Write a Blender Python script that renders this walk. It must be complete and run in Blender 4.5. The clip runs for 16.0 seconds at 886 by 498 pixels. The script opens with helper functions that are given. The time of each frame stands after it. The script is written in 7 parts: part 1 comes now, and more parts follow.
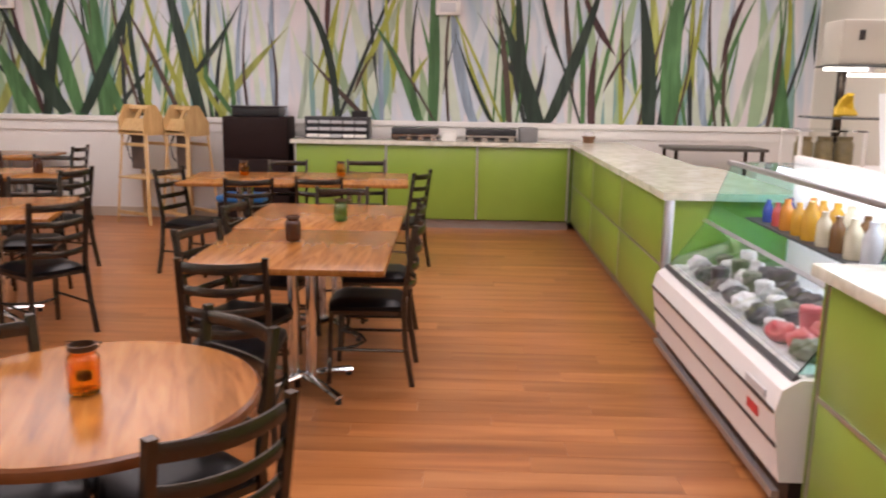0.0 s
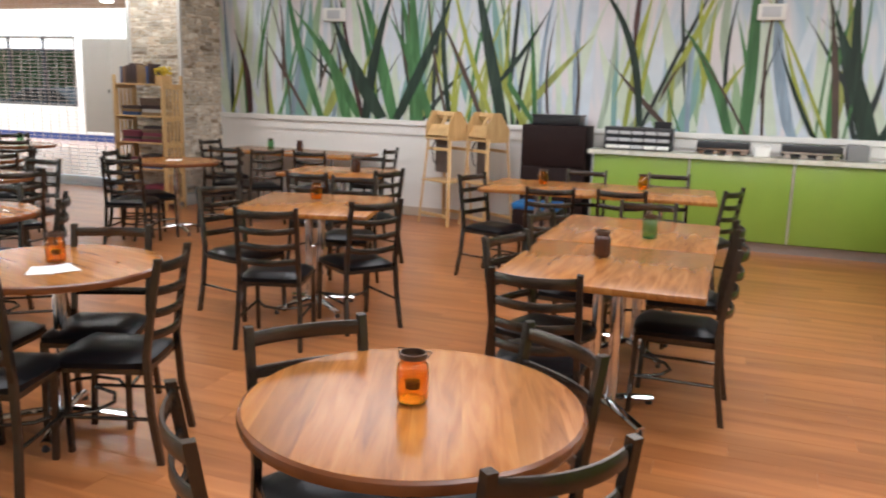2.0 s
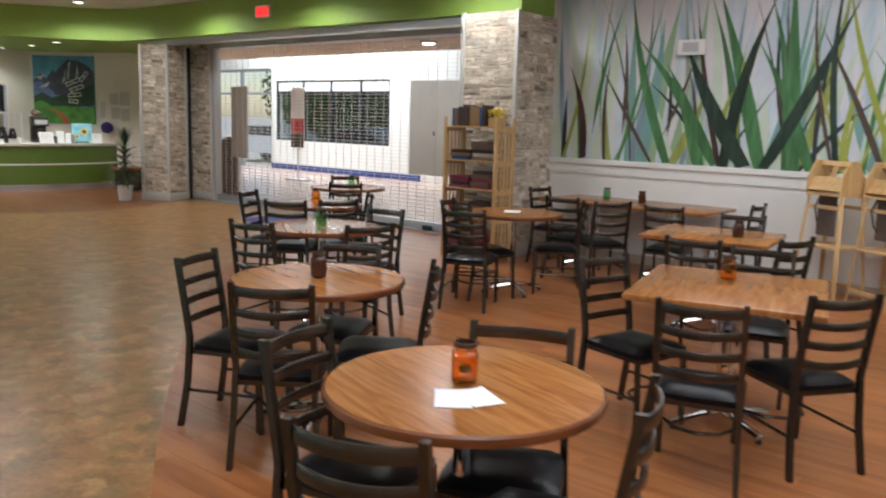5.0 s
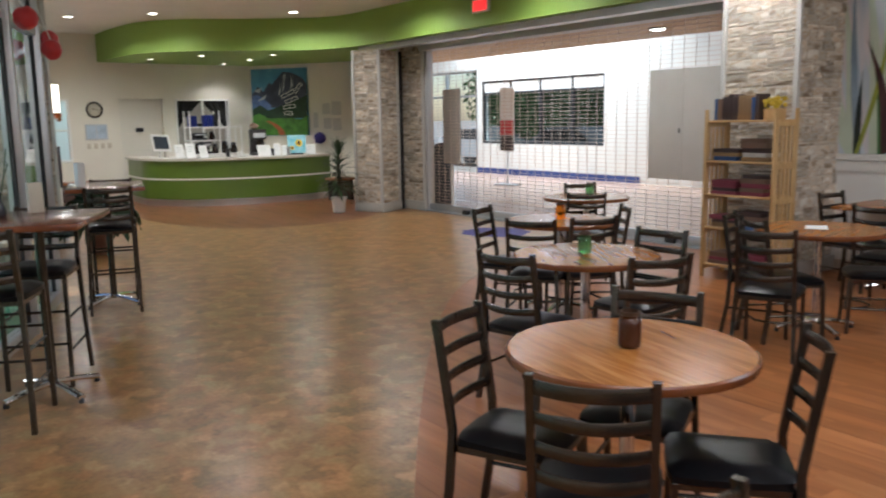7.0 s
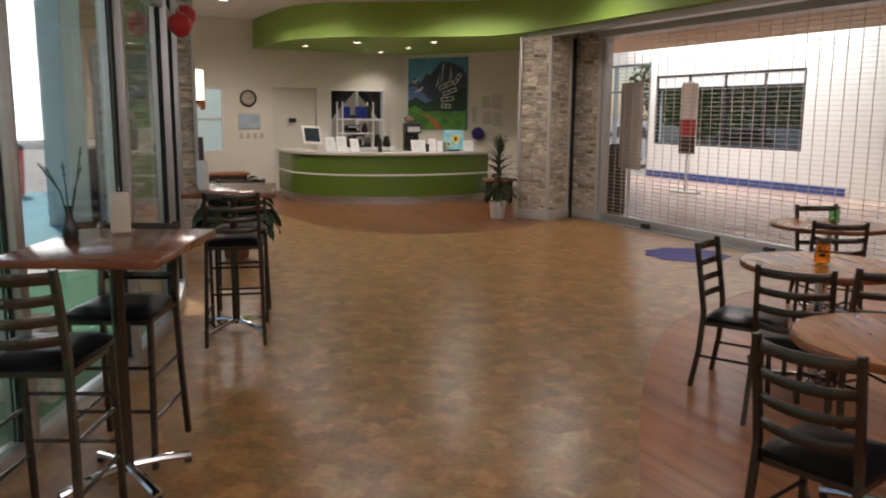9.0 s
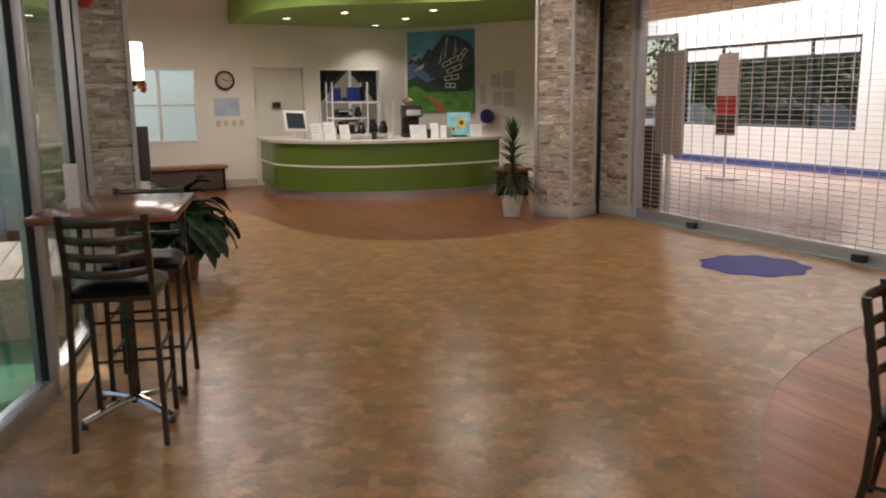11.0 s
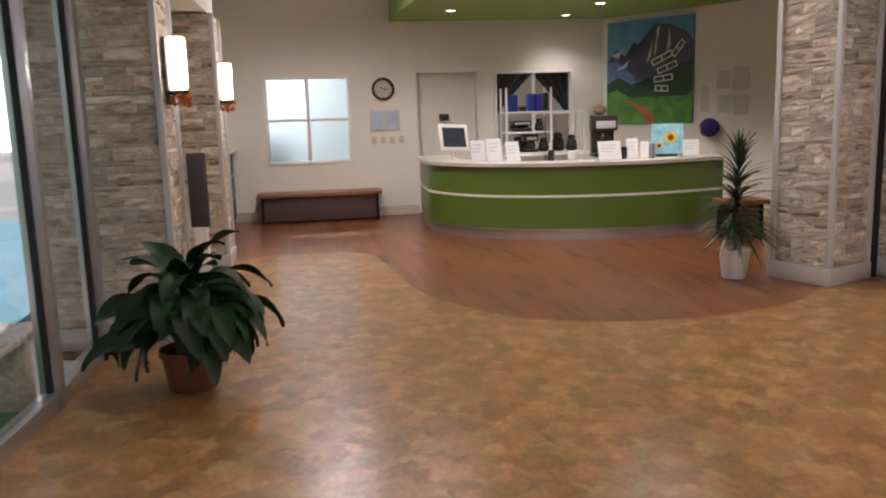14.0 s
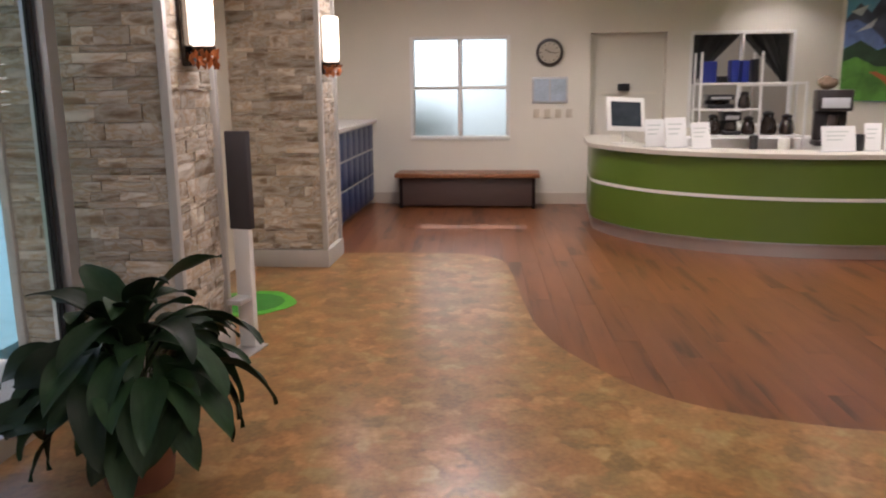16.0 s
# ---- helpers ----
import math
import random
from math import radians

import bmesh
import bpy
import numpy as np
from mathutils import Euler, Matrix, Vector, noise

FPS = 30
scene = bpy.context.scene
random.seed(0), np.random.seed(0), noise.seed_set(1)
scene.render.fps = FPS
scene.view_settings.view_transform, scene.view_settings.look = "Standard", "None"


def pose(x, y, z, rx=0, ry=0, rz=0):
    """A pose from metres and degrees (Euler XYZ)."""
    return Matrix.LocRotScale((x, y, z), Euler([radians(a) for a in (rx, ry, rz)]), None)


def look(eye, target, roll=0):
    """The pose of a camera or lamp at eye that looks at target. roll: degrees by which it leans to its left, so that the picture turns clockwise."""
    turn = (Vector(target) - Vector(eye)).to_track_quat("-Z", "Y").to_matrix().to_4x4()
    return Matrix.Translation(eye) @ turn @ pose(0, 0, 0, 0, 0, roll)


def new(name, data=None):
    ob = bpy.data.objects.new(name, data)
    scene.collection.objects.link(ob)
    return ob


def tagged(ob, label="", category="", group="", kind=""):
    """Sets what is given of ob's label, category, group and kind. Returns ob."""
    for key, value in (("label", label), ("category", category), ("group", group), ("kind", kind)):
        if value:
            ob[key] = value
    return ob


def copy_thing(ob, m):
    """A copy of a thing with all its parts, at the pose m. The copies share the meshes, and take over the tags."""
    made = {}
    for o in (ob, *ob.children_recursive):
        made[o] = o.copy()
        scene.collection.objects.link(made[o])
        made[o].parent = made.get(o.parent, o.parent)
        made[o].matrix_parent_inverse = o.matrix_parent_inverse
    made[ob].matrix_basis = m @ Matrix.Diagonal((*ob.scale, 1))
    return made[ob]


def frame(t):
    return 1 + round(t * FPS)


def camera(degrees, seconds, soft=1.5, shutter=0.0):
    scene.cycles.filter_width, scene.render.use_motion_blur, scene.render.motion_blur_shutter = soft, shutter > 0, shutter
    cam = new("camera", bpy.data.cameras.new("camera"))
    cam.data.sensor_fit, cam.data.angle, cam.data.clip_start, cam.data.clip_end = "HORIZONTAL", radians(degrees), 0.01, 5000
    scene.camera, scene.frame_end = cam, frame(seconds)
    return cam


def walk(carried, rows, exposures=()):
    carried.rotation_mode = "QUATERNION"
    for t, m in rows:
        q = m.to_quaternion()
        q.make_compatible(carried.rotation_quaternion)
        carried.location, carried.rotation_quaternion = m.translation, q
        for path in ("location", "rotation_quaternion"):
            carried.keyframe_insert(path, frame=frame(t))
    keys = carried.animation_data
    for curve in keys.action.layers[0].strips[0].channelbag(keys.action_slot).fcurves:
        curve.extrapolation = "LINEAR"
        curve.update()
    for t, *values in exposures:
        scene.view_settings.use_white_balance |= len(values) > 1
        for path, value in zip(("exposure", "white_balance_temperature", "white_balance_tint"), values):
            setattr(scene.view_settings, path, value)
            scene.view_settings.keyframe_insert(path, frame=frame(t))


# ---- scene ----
cam = camera(57.6, 16.0, soft=2.0, shutter=0.4)
METRES, EYE, TILT, LEAN, TURN = 11.9, 1.55, 0.0, 0.0, 1.2
ROWS = [
    (0.0, 0.0, 0.0, 0.0, 0.19, -11.32, -0.97),
    (0.5, -0.0137, -0.0023, -0.0012, 4.45, -11.29, 0.11),
    (1.0, -0.0199, -0.0018, -0.0025, 9.43, -12.06, -0.5),
    (1.5, -0.0192, 0.0047, -0.0017, 14.32, -11.71, -0.91),
    (2.0, -0.0171, 0.0137, -0.0007, 19.99, -11.13, -1.65),
    (2.5, -0.0224, 0.0202, -0.0017, 24.75, -12.0, -1.91),
    (3.0, -0.0408, 0.026, -0.0012, 24.1, -11.24, -1.24),
    (3.5, -0.0587, 0.0339, -0.0024, 25.09, -12.77, -0.57),
    (4.0, -0.0767, 0.0503, -0.0002, 29.32, -11.84, -1.07),
    (4.5, -0.0967, 0.0646, -0.0005, 35.7, -11.19, -1.02),
    (5.0, -0.1251, 0.0745, 0.0012, 39.1, -9.01, -1.68),
    (7.5, -0.2564, 0.1357, 0.0016, 57.74, -9.91, 0.17),
    (8.0, -0.2874, 0.1497, 0.0005, 61.86, -10.5, -1.12),
    (8.5, -0.3197, 0.1598, 0.0028, 60.58, -10.11, -1.06),
    (9.0, -0.3527, 0.1762, 0.0031, 63.17, -9.48, -0.43),
    (11.5, -0.5311, 0.282, -0.0016, 64.41, -11.21, 1.15),
    (12.0, -0.5642, 0.3076, -0.0018, 69.18, -11.78, 0.84),
    (12.5, -0.6018, 0.3301, -0.0014, 70.76, -10.22, 0.44),
    (13.0, -0.6383, 0.3546, -0.0018, 73.76, -11.52, 0.56),
    (13.5, -0.672, 0.377, -0.0009, 80.7, -11.86, 0.26),
    (14.0, -0.7086, 0.3977, -0.0004, 79.87, -9.78, 1.69),
    (14.5, -0.7444, 0.4193, -0.0004, 84.13, -10.79, 0.26),
    (15.0, -0.7843, 0.432, -0.0013, 88.86, -9.69, -0.84),
    (15.5, -0.8247, 0.4454, -0.0004, 90.34, -10.36, 0.96),
    (16.0, -0.8623, 0.4613, -0.0003, 94.5, -11.78, 0.65),
]
walk(cam, [(t, pose(0, 0, EYE, TILT, LEAN, TURN) @ pose(METRES * x, METRES * y, METRES * z, 90 + pitch, roll, yaw)) for t, x, y, z, yaw, pitch, roll in ROWS],
     exposures=[(0.0, -0.2, 6750, 20), (0.5, 0.0, 6650, 17), (1.0, 0.2, 6350, 11), (1.5, 0.22, 6250, 8), (2.0, 0.0, 6050, 5), (3.5, 0.04, 5900, 3), (4.5, 0.02, 5950, 3), (5.0, -0.3, 5850, 3), (7.4, -0.40, 5800, 5), (8.2, -0.72, 6450, 11), (9.2, -0.72, 6500, 11), (11.5, -0.58, 6550, 12), (12.5, -0.40, 5850, 8), (13.0, -0.22, 6150, 12), (13.5, -0.42, 6250, 17), (16.0, -0.44, 6250, 19)])

# ---- world, sun, large lights ----
SUN_FROM = Vector((-0.686, -0.106, 0.719)).normalized()
world = bpy.data.worlds.new("sky")
scene.world = world
world.use_nodes = True
wn = world.node_tree.nodes
sky = wn.new("ShaderNodeTexSky")
sky.sky_type, sky.sun_disc = "NISHITA", False
sky.sun_elevation = math.asin(SUN_FROM.z)
sky.sun_rotation = math.atan2(SUN_FROM.x, SUN_FROM.y)
world.node_tree.links.new(sky.outputs[0], wn["Background"].inputs[0])
wn["Background"].inputs[1].default_value = 0.15
sun = new("sun", bpy.data.lights.new("sun", "SUN"))
sun.data.energy, sun.data.angle, sun.data.color = 5.0, radians(0.5), (1.0, 0.95, 0.87)
sun.matrix_world = look(SUN_FROM * 30, (0, 0, 0))


def area_lamp(name, x, y, z, sx, sy, watts, colour, aim=(0, 0, -1)):
    lamp = new(name, bpy.data.lights.new(name, "AREA"))
    lamp.data.shape, lamp.data.size, lamp.data.size_y = "RECTANGLE", sx, sy
    lamp.data.energy, lamp.data.color = watts, colour
    lamp.matrix_world = look((x, y, z), (x + aim[0], y + aim[1], z + aim[2]))
    return lamp


def spot_lamp(name, x, y, z, watts, degrees, colour, aim):
    lamp = new(name, bpy.data.lights.new(name, "SPOT"))
    lamp.data.spot_size, lamp.data.spot_blend, lamp.data.shadow_soft_size = radians(degrees), 0.6, 0.14
    lamp.data.energy, lamp.data.color = watts, colour
    lamp.matrix_world = look((x, y, z), aim)
    return lamp


WARM, DAY, NEUTRAL = (1.0, 0.92, 0.87), (0.86, 0.94, 1.0), (1.0, 0.94, 0.97)
# assumed lamps on the unseen dining ceiling, sized for soft even light
DINING_LAMPS = [(-0.3, 2.6), (-0.3, 6.2), (-3.6, 3.4), (-3.6, 7.2), (2.6, 7.0), (2.9, 3.4), (-0.3, -0.8)]
for lx, ly in DINING_LAMPS:
    area_lamp("dining_light", lx, ly, 3.33, 2.3, 1.7, 44 if lx > 2 else 66, NEUTRAL)
HALL_LAMPS = [(-11.9, 12.6), (-13.2, 11.2)]
for lx, ly in HALL_LAMPS:
    area_lamp("hall_light", lx, ly, 3.02, 0.3, 0.3, 25, NEUTRAL)
# spots added to brighten lobby floor and bulkhead; their places are assumed
LOBBY_LAMPS = [(-18.0, 4.65), (-16.9, 5.75), (-15.6, 7.7), (-12.9, 7.9), (-10.3, 7.9), (-15.2, 4.5), (-12.4, 5.0), (-9.8, 4.6), (-6.8, 3.2), (-4.6, 1.6), (-7.4, 7.9)]
for lx, ly in LOBBY_LAMPS:
    spot_lamp("lobby_downlight", lx, ly, 3.37, 330 if lx < -17.9 else (185 if ly > 7.5 else (110 if lx < -12 else 26)), 160, WARM, (lx, ly, 0))
# fill lamp added over the hall for daylight through an assumed roof opening
area_lamp("hall_skylight", -18.6, 15.2, 4.3, 7.0, 2.0, 640, DAY)
DOWNLIGHTS = [(-19.4, 6.4), (-18.2, 7.0), (-20.1, 8.2), (-18.8, 8.25), (-17.45, 8.15)]
for lx, ly in DOWNLIGHTS:
    spot_lamp("desk_downlight", lx, ly, 2.825, 210 if lx > -17.6 else (110 if lx > -18.9 and ly > 8 else 78), 125, WARM, (lx, ly, 0))

# ---- materials ----
MATS = {}


def mat(name, colour, rough=0.5, metal=0.0, grain=0.0, scale=8.0, bump=0.0, bscale=60.0, stretch=(1, 1, 1), vary=0.0, coat=0.0, island=False):
    """A painted or plain surface: two scales of tone, fine relief; vary: tone from piece to piece."""
    if name in MATS:
        return MATS[name]
    m = bpy.data.materials.new(name)
    m.use_nodes = True
    n, l = m.node_tree.nodes, m.node_tree.links
    b = n["Principled BSDF"]
    b.inputs["Roughness"].default_value, b.inputs["Metallic"].default_value = rough, metal
    b.inputs["Coat Weight"].default_value = coat
    b.inputs["Coat Roughness"].default_value = 0.12
    co = n.new("ShaderNodeTexCoord")
    mp = n.new("ShaderNodeMapping")
    mp.inputs["Scale"].default_value = stretch
    l.new(co.outputs["Object"], mp.inputs[0])
    no = n.new("ShaderNodeTexNoise")
    no.inputs["Scale"].default_value, no.inputs["Detail"].default_value = scale, 5
    l.new(mp.outputs[0], no.inputs["Vector"])
    big = n.new("ShaderNodeTexNoise")
    big.inputs["Scale"].default_value, big.inputs["Detail"].default_value = scale * 0.13, 2
    l.new(mp.outputs[0], big.inputs["Vector"])
    add = n.new("ShaderNodeMath")
    add.operation = "ADD"
    l.new(no.outputs[0], add.inputs[0]), l.new(big.outputs[0], add.inputs[1])
    rm = n.new("ShaderNodeMapRange")
    rm.inputs["From Min"].default_value, rm.inputs["From Max"].default_value = 0.6, 1.4
    rm.inputs["To Min"].default_value, rm.inputs["To Max"].default_value = 1 - grain, 1 + grain
    l.new(add.outputs[0], rm.inputs["Value"])
    value = rm.outputs[0]
    if vary:
        if island:
            rnd = n.new("ShaderNodeNewGeometry").outputs["Random Per Island"]
        else:
            rnd = n.new("ShaderNodeObjectInfo").outputs["Random"]
        vr = n.new("ShaderNodeMapRange")
        vr.inputs["To Min"].default_value, vr.inputs["To Max"].default_value = 1 - vary, 1 + vary
        l.new(rnd, vr.inputs["Value"])
        mu = n.new("ShaderNodeMath")
        mu.operation = "MULTIPLY"
        l.new(value, mu.inputs[0]), l.new(vr.outputs[0], mu.inputs[1])
        value = mu.outputs[0]
    mx = n.new("ShaderNodeVectorMath")
    mx.operation = "SCALE"
    mx.inputs[0].default_value = colour
    l.new(value, mx.inputs["Scale"])
    l.new(mx.outputs[0], b.inputs["Base Color"])
    if bump:
        fine = n.new("ShaderNodeTexNoise")
        fine.inputs["Scale"].default_value, fine.inputs["Detail"].default_value = bscale, 4
        l.new(mp.outputs[0], fine.inputs["Vector"])
        bp = n.new("ShaderNodeBump")
        bp.inputs["Strength"].default_value, bp.inputs["Distance"].default_value = bump, 0.01
        l.new(fine.outputs[0], bp.inputs["Height"])
        l.new(bp.outputs[0], b.inputs["Normal"])
    MATS[name] = m
    return m


def ramp_mat(name, stops, scale, stretch=(1, 1, 1), rough=0.4, kind="noise", detail=6, distort=0.0, bump=0.0, vary=0.0, island=False, coat=0.0, turn=0.0, world_space=False):
    """A surface whose colour runs over a ramp: wood, stone, vinyl."""
    if name in MATS:
        return MATS[name]
    m = bpy.data.materials.new(name)
    m.use_nodes = True
    n, l = m.node_tree.nodes, m.node_tree.links
    b = n["Principled BSDF"]
    b.inputs["Roughness"].default_value = rough
    b.inputs["Coat Weight"].default_value = coat
    b.inputs["Coat Roughness"].default_value = 0.1
    co = n.new("ShaderNodeNewGeometry").outputs["Position"] if world_space else n.new("ShaderNodeTexCoord").outputs["Object"]
    mp = n.new("ShaderNodeMapping")
    mp.inputs["Scale"].default_value = stretch
    if turn:
        mp.vector_type = "TEXTURE"
        mp.inputs["Scale"].default_value = [1 / s for s in stretch]
        mp.inputs["Rotation"].default_value = (0, 0, radians(turn))
    l.new(co, mp.inputs[0])
    vec = mp.outputs[0]
    if vary:
        src = n.new("ShaderNodeNewGeometry").outputs["Random Per Island"] if island else n.new("ShaderNodeObjectInfo").outputs["Random"]
        off = n.new("ShaderNodeMath")
        off.operation = "MULTIPLY"
        off.inputs[1].default_value = 37.0
        l.new(src, off.inputs[0])
        sh = n.new("ShaderNodeVectorMath")
        sh.operation = "ADD"
        l.new(vec, sh.inputs[0]), l.new(off.outputs[0], sh.inputs[1])
        vec = sh.outputs[0]
    if kind == "voronoi":
        t = n.new("ShaderNodeTexVoronoi")
        t.inputs["Scale"].default_value = scale
        t.feature = "SMOOTH_F1"
        t.inputs["Smoothness"].default_value = 0.85
        t.inputs["Randomness"].default_value = 1.0
        warp = n.new("ShaderNodeTexNoise")
        warp.inputs["Scale"].default_value, warp.inputs["Detail"].default_value = scale * 0.9, 3
        l.new(vec, warp.inputs["Vector"])
        wm = n.new("ShaderNodeVectorMath")
        wm.operation = "MULTIPLY_ADD"
        wm.inputs[1].default_value = (0.22, 0.22, 0.0)
        l.new(warp.outputs["Color"], wm.inputs[0]), l.new(vec, wm.inputs[2])
        l.new(wm.outputs[0], t.inputs["Vector"])
        sep = n.new("ShaderNodeSeparateColor")
        l.new(t.outputs["Color"], sep.inputs[0])
        fine = n.new("ShaderNodeTexNoise")
        fine.inputs["Scale"].default_value, fine.inputs["Detail"].default_value = scale * 3.0, 6
        l.new(vec, fine.inputs["Vector"])
        mixv = n.new("ShaderNodeMath")
        mixv.operation = "MULTIPLY_ADD"
        mixv.inputs[1].default_value = 0.46
        l.new(sep.outputs[0], mixv.inputs[0])
        half = n.new("ShaderNodeMath")
        half.operation = "MULTIPLY"
        half.inputs[1].default_value = 0.53
        l.new(fine.outputs[0], half.inputs[0])
        l.new(half.outputs[0], mixv.inputs[2])
        fac = mixv.outputs[0]
    else:
        t = n.new("ShaderNodeTexNoise")
        t.inputs["Scale"].default_value, t.inputs["Detail"].default_value = scale, detail
        t.inputs["Distortion"].default_value = distort
        l.new(vec, t.inputs["Vector"])
        fac = t.outputs[0]
    cr = n.new("ShaderNodeValToRGB")
    els = cr.color_ramp.elements
    els[0].position, els[0].color = stops[0][0], (*stops[0][1], 1)
    els[1].position, els[1].color = stops[-1][0], (*stops[-1][1], 1)
    for p, c in stops[1:-1]:
        els.new(p).color = (*c, 1)
    l.new(fac, cr.inputs[0])
    out = cr.outputs[0]
    if vary:
        vr = n.new("ShaderNodeMapRange")
        vr.inputs["To Min"].default_value, vr.inputs["To Max"].default_value = 1 - vary, 1 + vary
        l.new(src, vr.inputs["Value"])
        sc = n.new("ShaderNodeVectorMath")
        sc.operation = "SCALE"
        l.new(out, sc.inputs[0]), l.new(vr.outputs[0], sc.inputs["Scale"])
        out = sc.outputs[0]
    l.new(out, b.inputs["Base Color"])
    if bump:
        bp = n.new("ShaderNodeBump")
        bp.inputs["Strength"].default_value, bp.inputs["Distance"].default_value = bump, 0.01
        l.new(fac, bp.inputs["Height"]), l.new(bp.outputs[0], b.inputs["Normal"])
    MATS[name] = m
    return m


def glow(name, colour, strength):
    m = bpy.data.materials.new(name)
    m.use_nodes = True
    b = m.node_tree.nodes["Principled BSDF"]
    b.inputs["Base Color"].default_value = (*colour, 1)
    b.inputs["Emission Color"].default_value, b.inputs["Emission Strength"].default_value = (*colour, 1), strength
    return m


def glass_mat(name, colour, rough=0.02, alpha=None):
    m = bpy.data.materials.new(name)
    m.use_nodes = True
    b = m.node_tree.nodes["Principled BSDF"]
    b.inputs["Base Color"].default_value = (*colour, 1)
    b.inputs["Roughness"].default_value, b.inputs["IOR"].default_value = rough, 1.45
    b.inputs["Transmission Weight"].default_value = 1.0
    return m


PAINT = mat("cream_paint", (0.74, 0.70, 0.60), 0.75, grain=0.03, scale=3, bump=0.06, bscale=160)
WHITE = mat("white_paint", (0.78, 0.77, 0.73), 0.55, grain=0.03, scale=4, bump=0.04, bscale=120)
CEIL = mat("ceiling_tile", (0.75, 0.74, 0.70), 0.9, grain=0.05, scale=12, bump=0.2, bscale=220)
GREEN_WALL = mat("green_wall_paint", (0.24, 0.37, 0.065), 0.6, grain=0.05, scale=3, bump=0.05, bscale=140)
GREEN_LAM = mat("green_laminate", (0.235, 0.35, 0.05), 0.30, grain=0.05, scale=5, bump=0.015, bscale=60)
MOSS_LAM = mat("moss_laminate", (0.105, 0.175, 0.024), 0.32, grain=0.06, scale=5, bump=0.015, bscale=60)
ALU = mat("brushed_aluminium", (0.55, 0.56, 0.58), 0.36, 0.9, grain=0.05, scale=20, stretch=(1, 1, 12), bump=0.03)
GREYTRIM = mat("grey_trim", (0.50, 0.51, 0.52), 0.45, 0.3, grain=0.04, scale=8)
KICK = mat("kickboard_steel", (0.36, 0.33, 0.31), 0.35, 0.6, grain=0.1, scale=6, bump=0.04)
CHROME = mat("chrome", (0.75, 0.75, 0.76), 0.10, 1.0, grain=0.05, scale=8)
BRONZE = mat("bronze_metal", (0.080, 0.067, 0.056), 0.26, 0.85, grain=0.16, scale=30, bump=0.04, bscale=200)
VINYL = mat("black_vinyl", (0.006, 0.006, 0.007), 0.30, grain=0.2, scale=14, bump=0.03, bscale=90)
BLACK = mat("black_plastic", (0.015, 0.015, 0.017), 0.35, grain=0.1, scale=10, bump=0.02)
DARKBROWN = mat("dark_brown_board", (0.019, 0.010, 0.009), 0.55, grain=0.15, scale=10, stretch=(1, 1, 5), bump=0.03)
DARKBROWN.node_tree.nodes["Principled BSDF"].inputs["Specular IOR Level"].default_value = 0.13
VINYL.node_tree.nodes["Principled BSDF"].inputs["Specular IOR Level"].default_value = 0.13
MARBLE = ramp_mat("pale_stone_counter", [(0.30, (0.50, 0.50, 0.40)), (0.55, (0.70, 0.69, 0.58)), (0.8, (0.78, 0.77, 0.68))], 7, rough=0.16, detail=8, distort=1.2)


def board_mat(name, stops, board, rough, vary):
    """Veneer of glued boards that run along y: each board has its own grain and tone."""
    m = ramp_mat(name, stops, 3.0, rough=rough, detail=8, distort=0.9)
    n, l = m.node_tree.nodes, m.node_tree.links
    tex = next(k for k in n if k.type == "TEX_NOISE")
    mapping = next(k for k in n if k.type == "MAPPING")
    b = n["Principled BSDF"]
    sep = n.new("ShaderNodeSeparateXYZ")
    l.new(mapping.outputs[0], sep.inputs[0])
    idx = n.new("ShaderNodeMath")
    idx.operation = "DIVIDE"
    idx.inputs[1].default_value = board
    l.new(sep.outputs[0], idx.inputs[0])
    flo = n.new("ShaderNodeMath")
    flo.operation = "FLOOR"
    l.new(idx.outputs[0], flo.inputs[0])
    ob = n.new("ShaderNodeObjectInfo")
    mix = n.new("ShaderNodeMath")
    mix.operation = "MULTIPLY_ADD"
    mix.inputs[1].default_value = 91.7
    l.new(ob.outputs["Random"], mix.inputs[0]), l.new(flo.outputs[0], mix.inputs[2])
    wh = n.new("ShaderNodeTexWhiteNoise")
    wh.noise_dimensions = "1D"
    l.new(mix.outputs[0], wh.inputs["W"])
    off = n.new("ShaderNodeVectorMath")
    off.operation = "MULTIPLY_ADD"
    off.inputs[1].default_value = (40, 40, 40)
    l.new(wh.outputs["Color"], off.inputs[0])
    st = n.new("ShaderNodeVectorMath")
    st.operation = "MULTIPLY"
    st.inputs[1].default_value = (10, 1.0, 4)
    l.new(mapping.outputs[0], st.inputs[0])
    l.new(st.outputs[0], off.inputs[2])
    l.new(off.outputs[0], tex.inputs["Vector"])
    ramp = next(k for k in n if k.type == "VALTORGB")
    vr = n.new("ShaderNodeMapRange")
    vr.inputs["To Min"].default_value, vr.inputs["To Max"].default_value = 1 - vary, 1 + vary
    l.new(wh.outputs["Value"], vr.inputs["Value"])
    sc = n.new("ShaderNodeVectorMath")
    sc.operation = "SCALE"
    l.new(ramp.outputs[0], sc.inputs[0]), l.new(vr.outputs[0], sc.inputs["Scale"])
    l.new(sc.outputs[0], b.inputs["Base Color"])
    return m


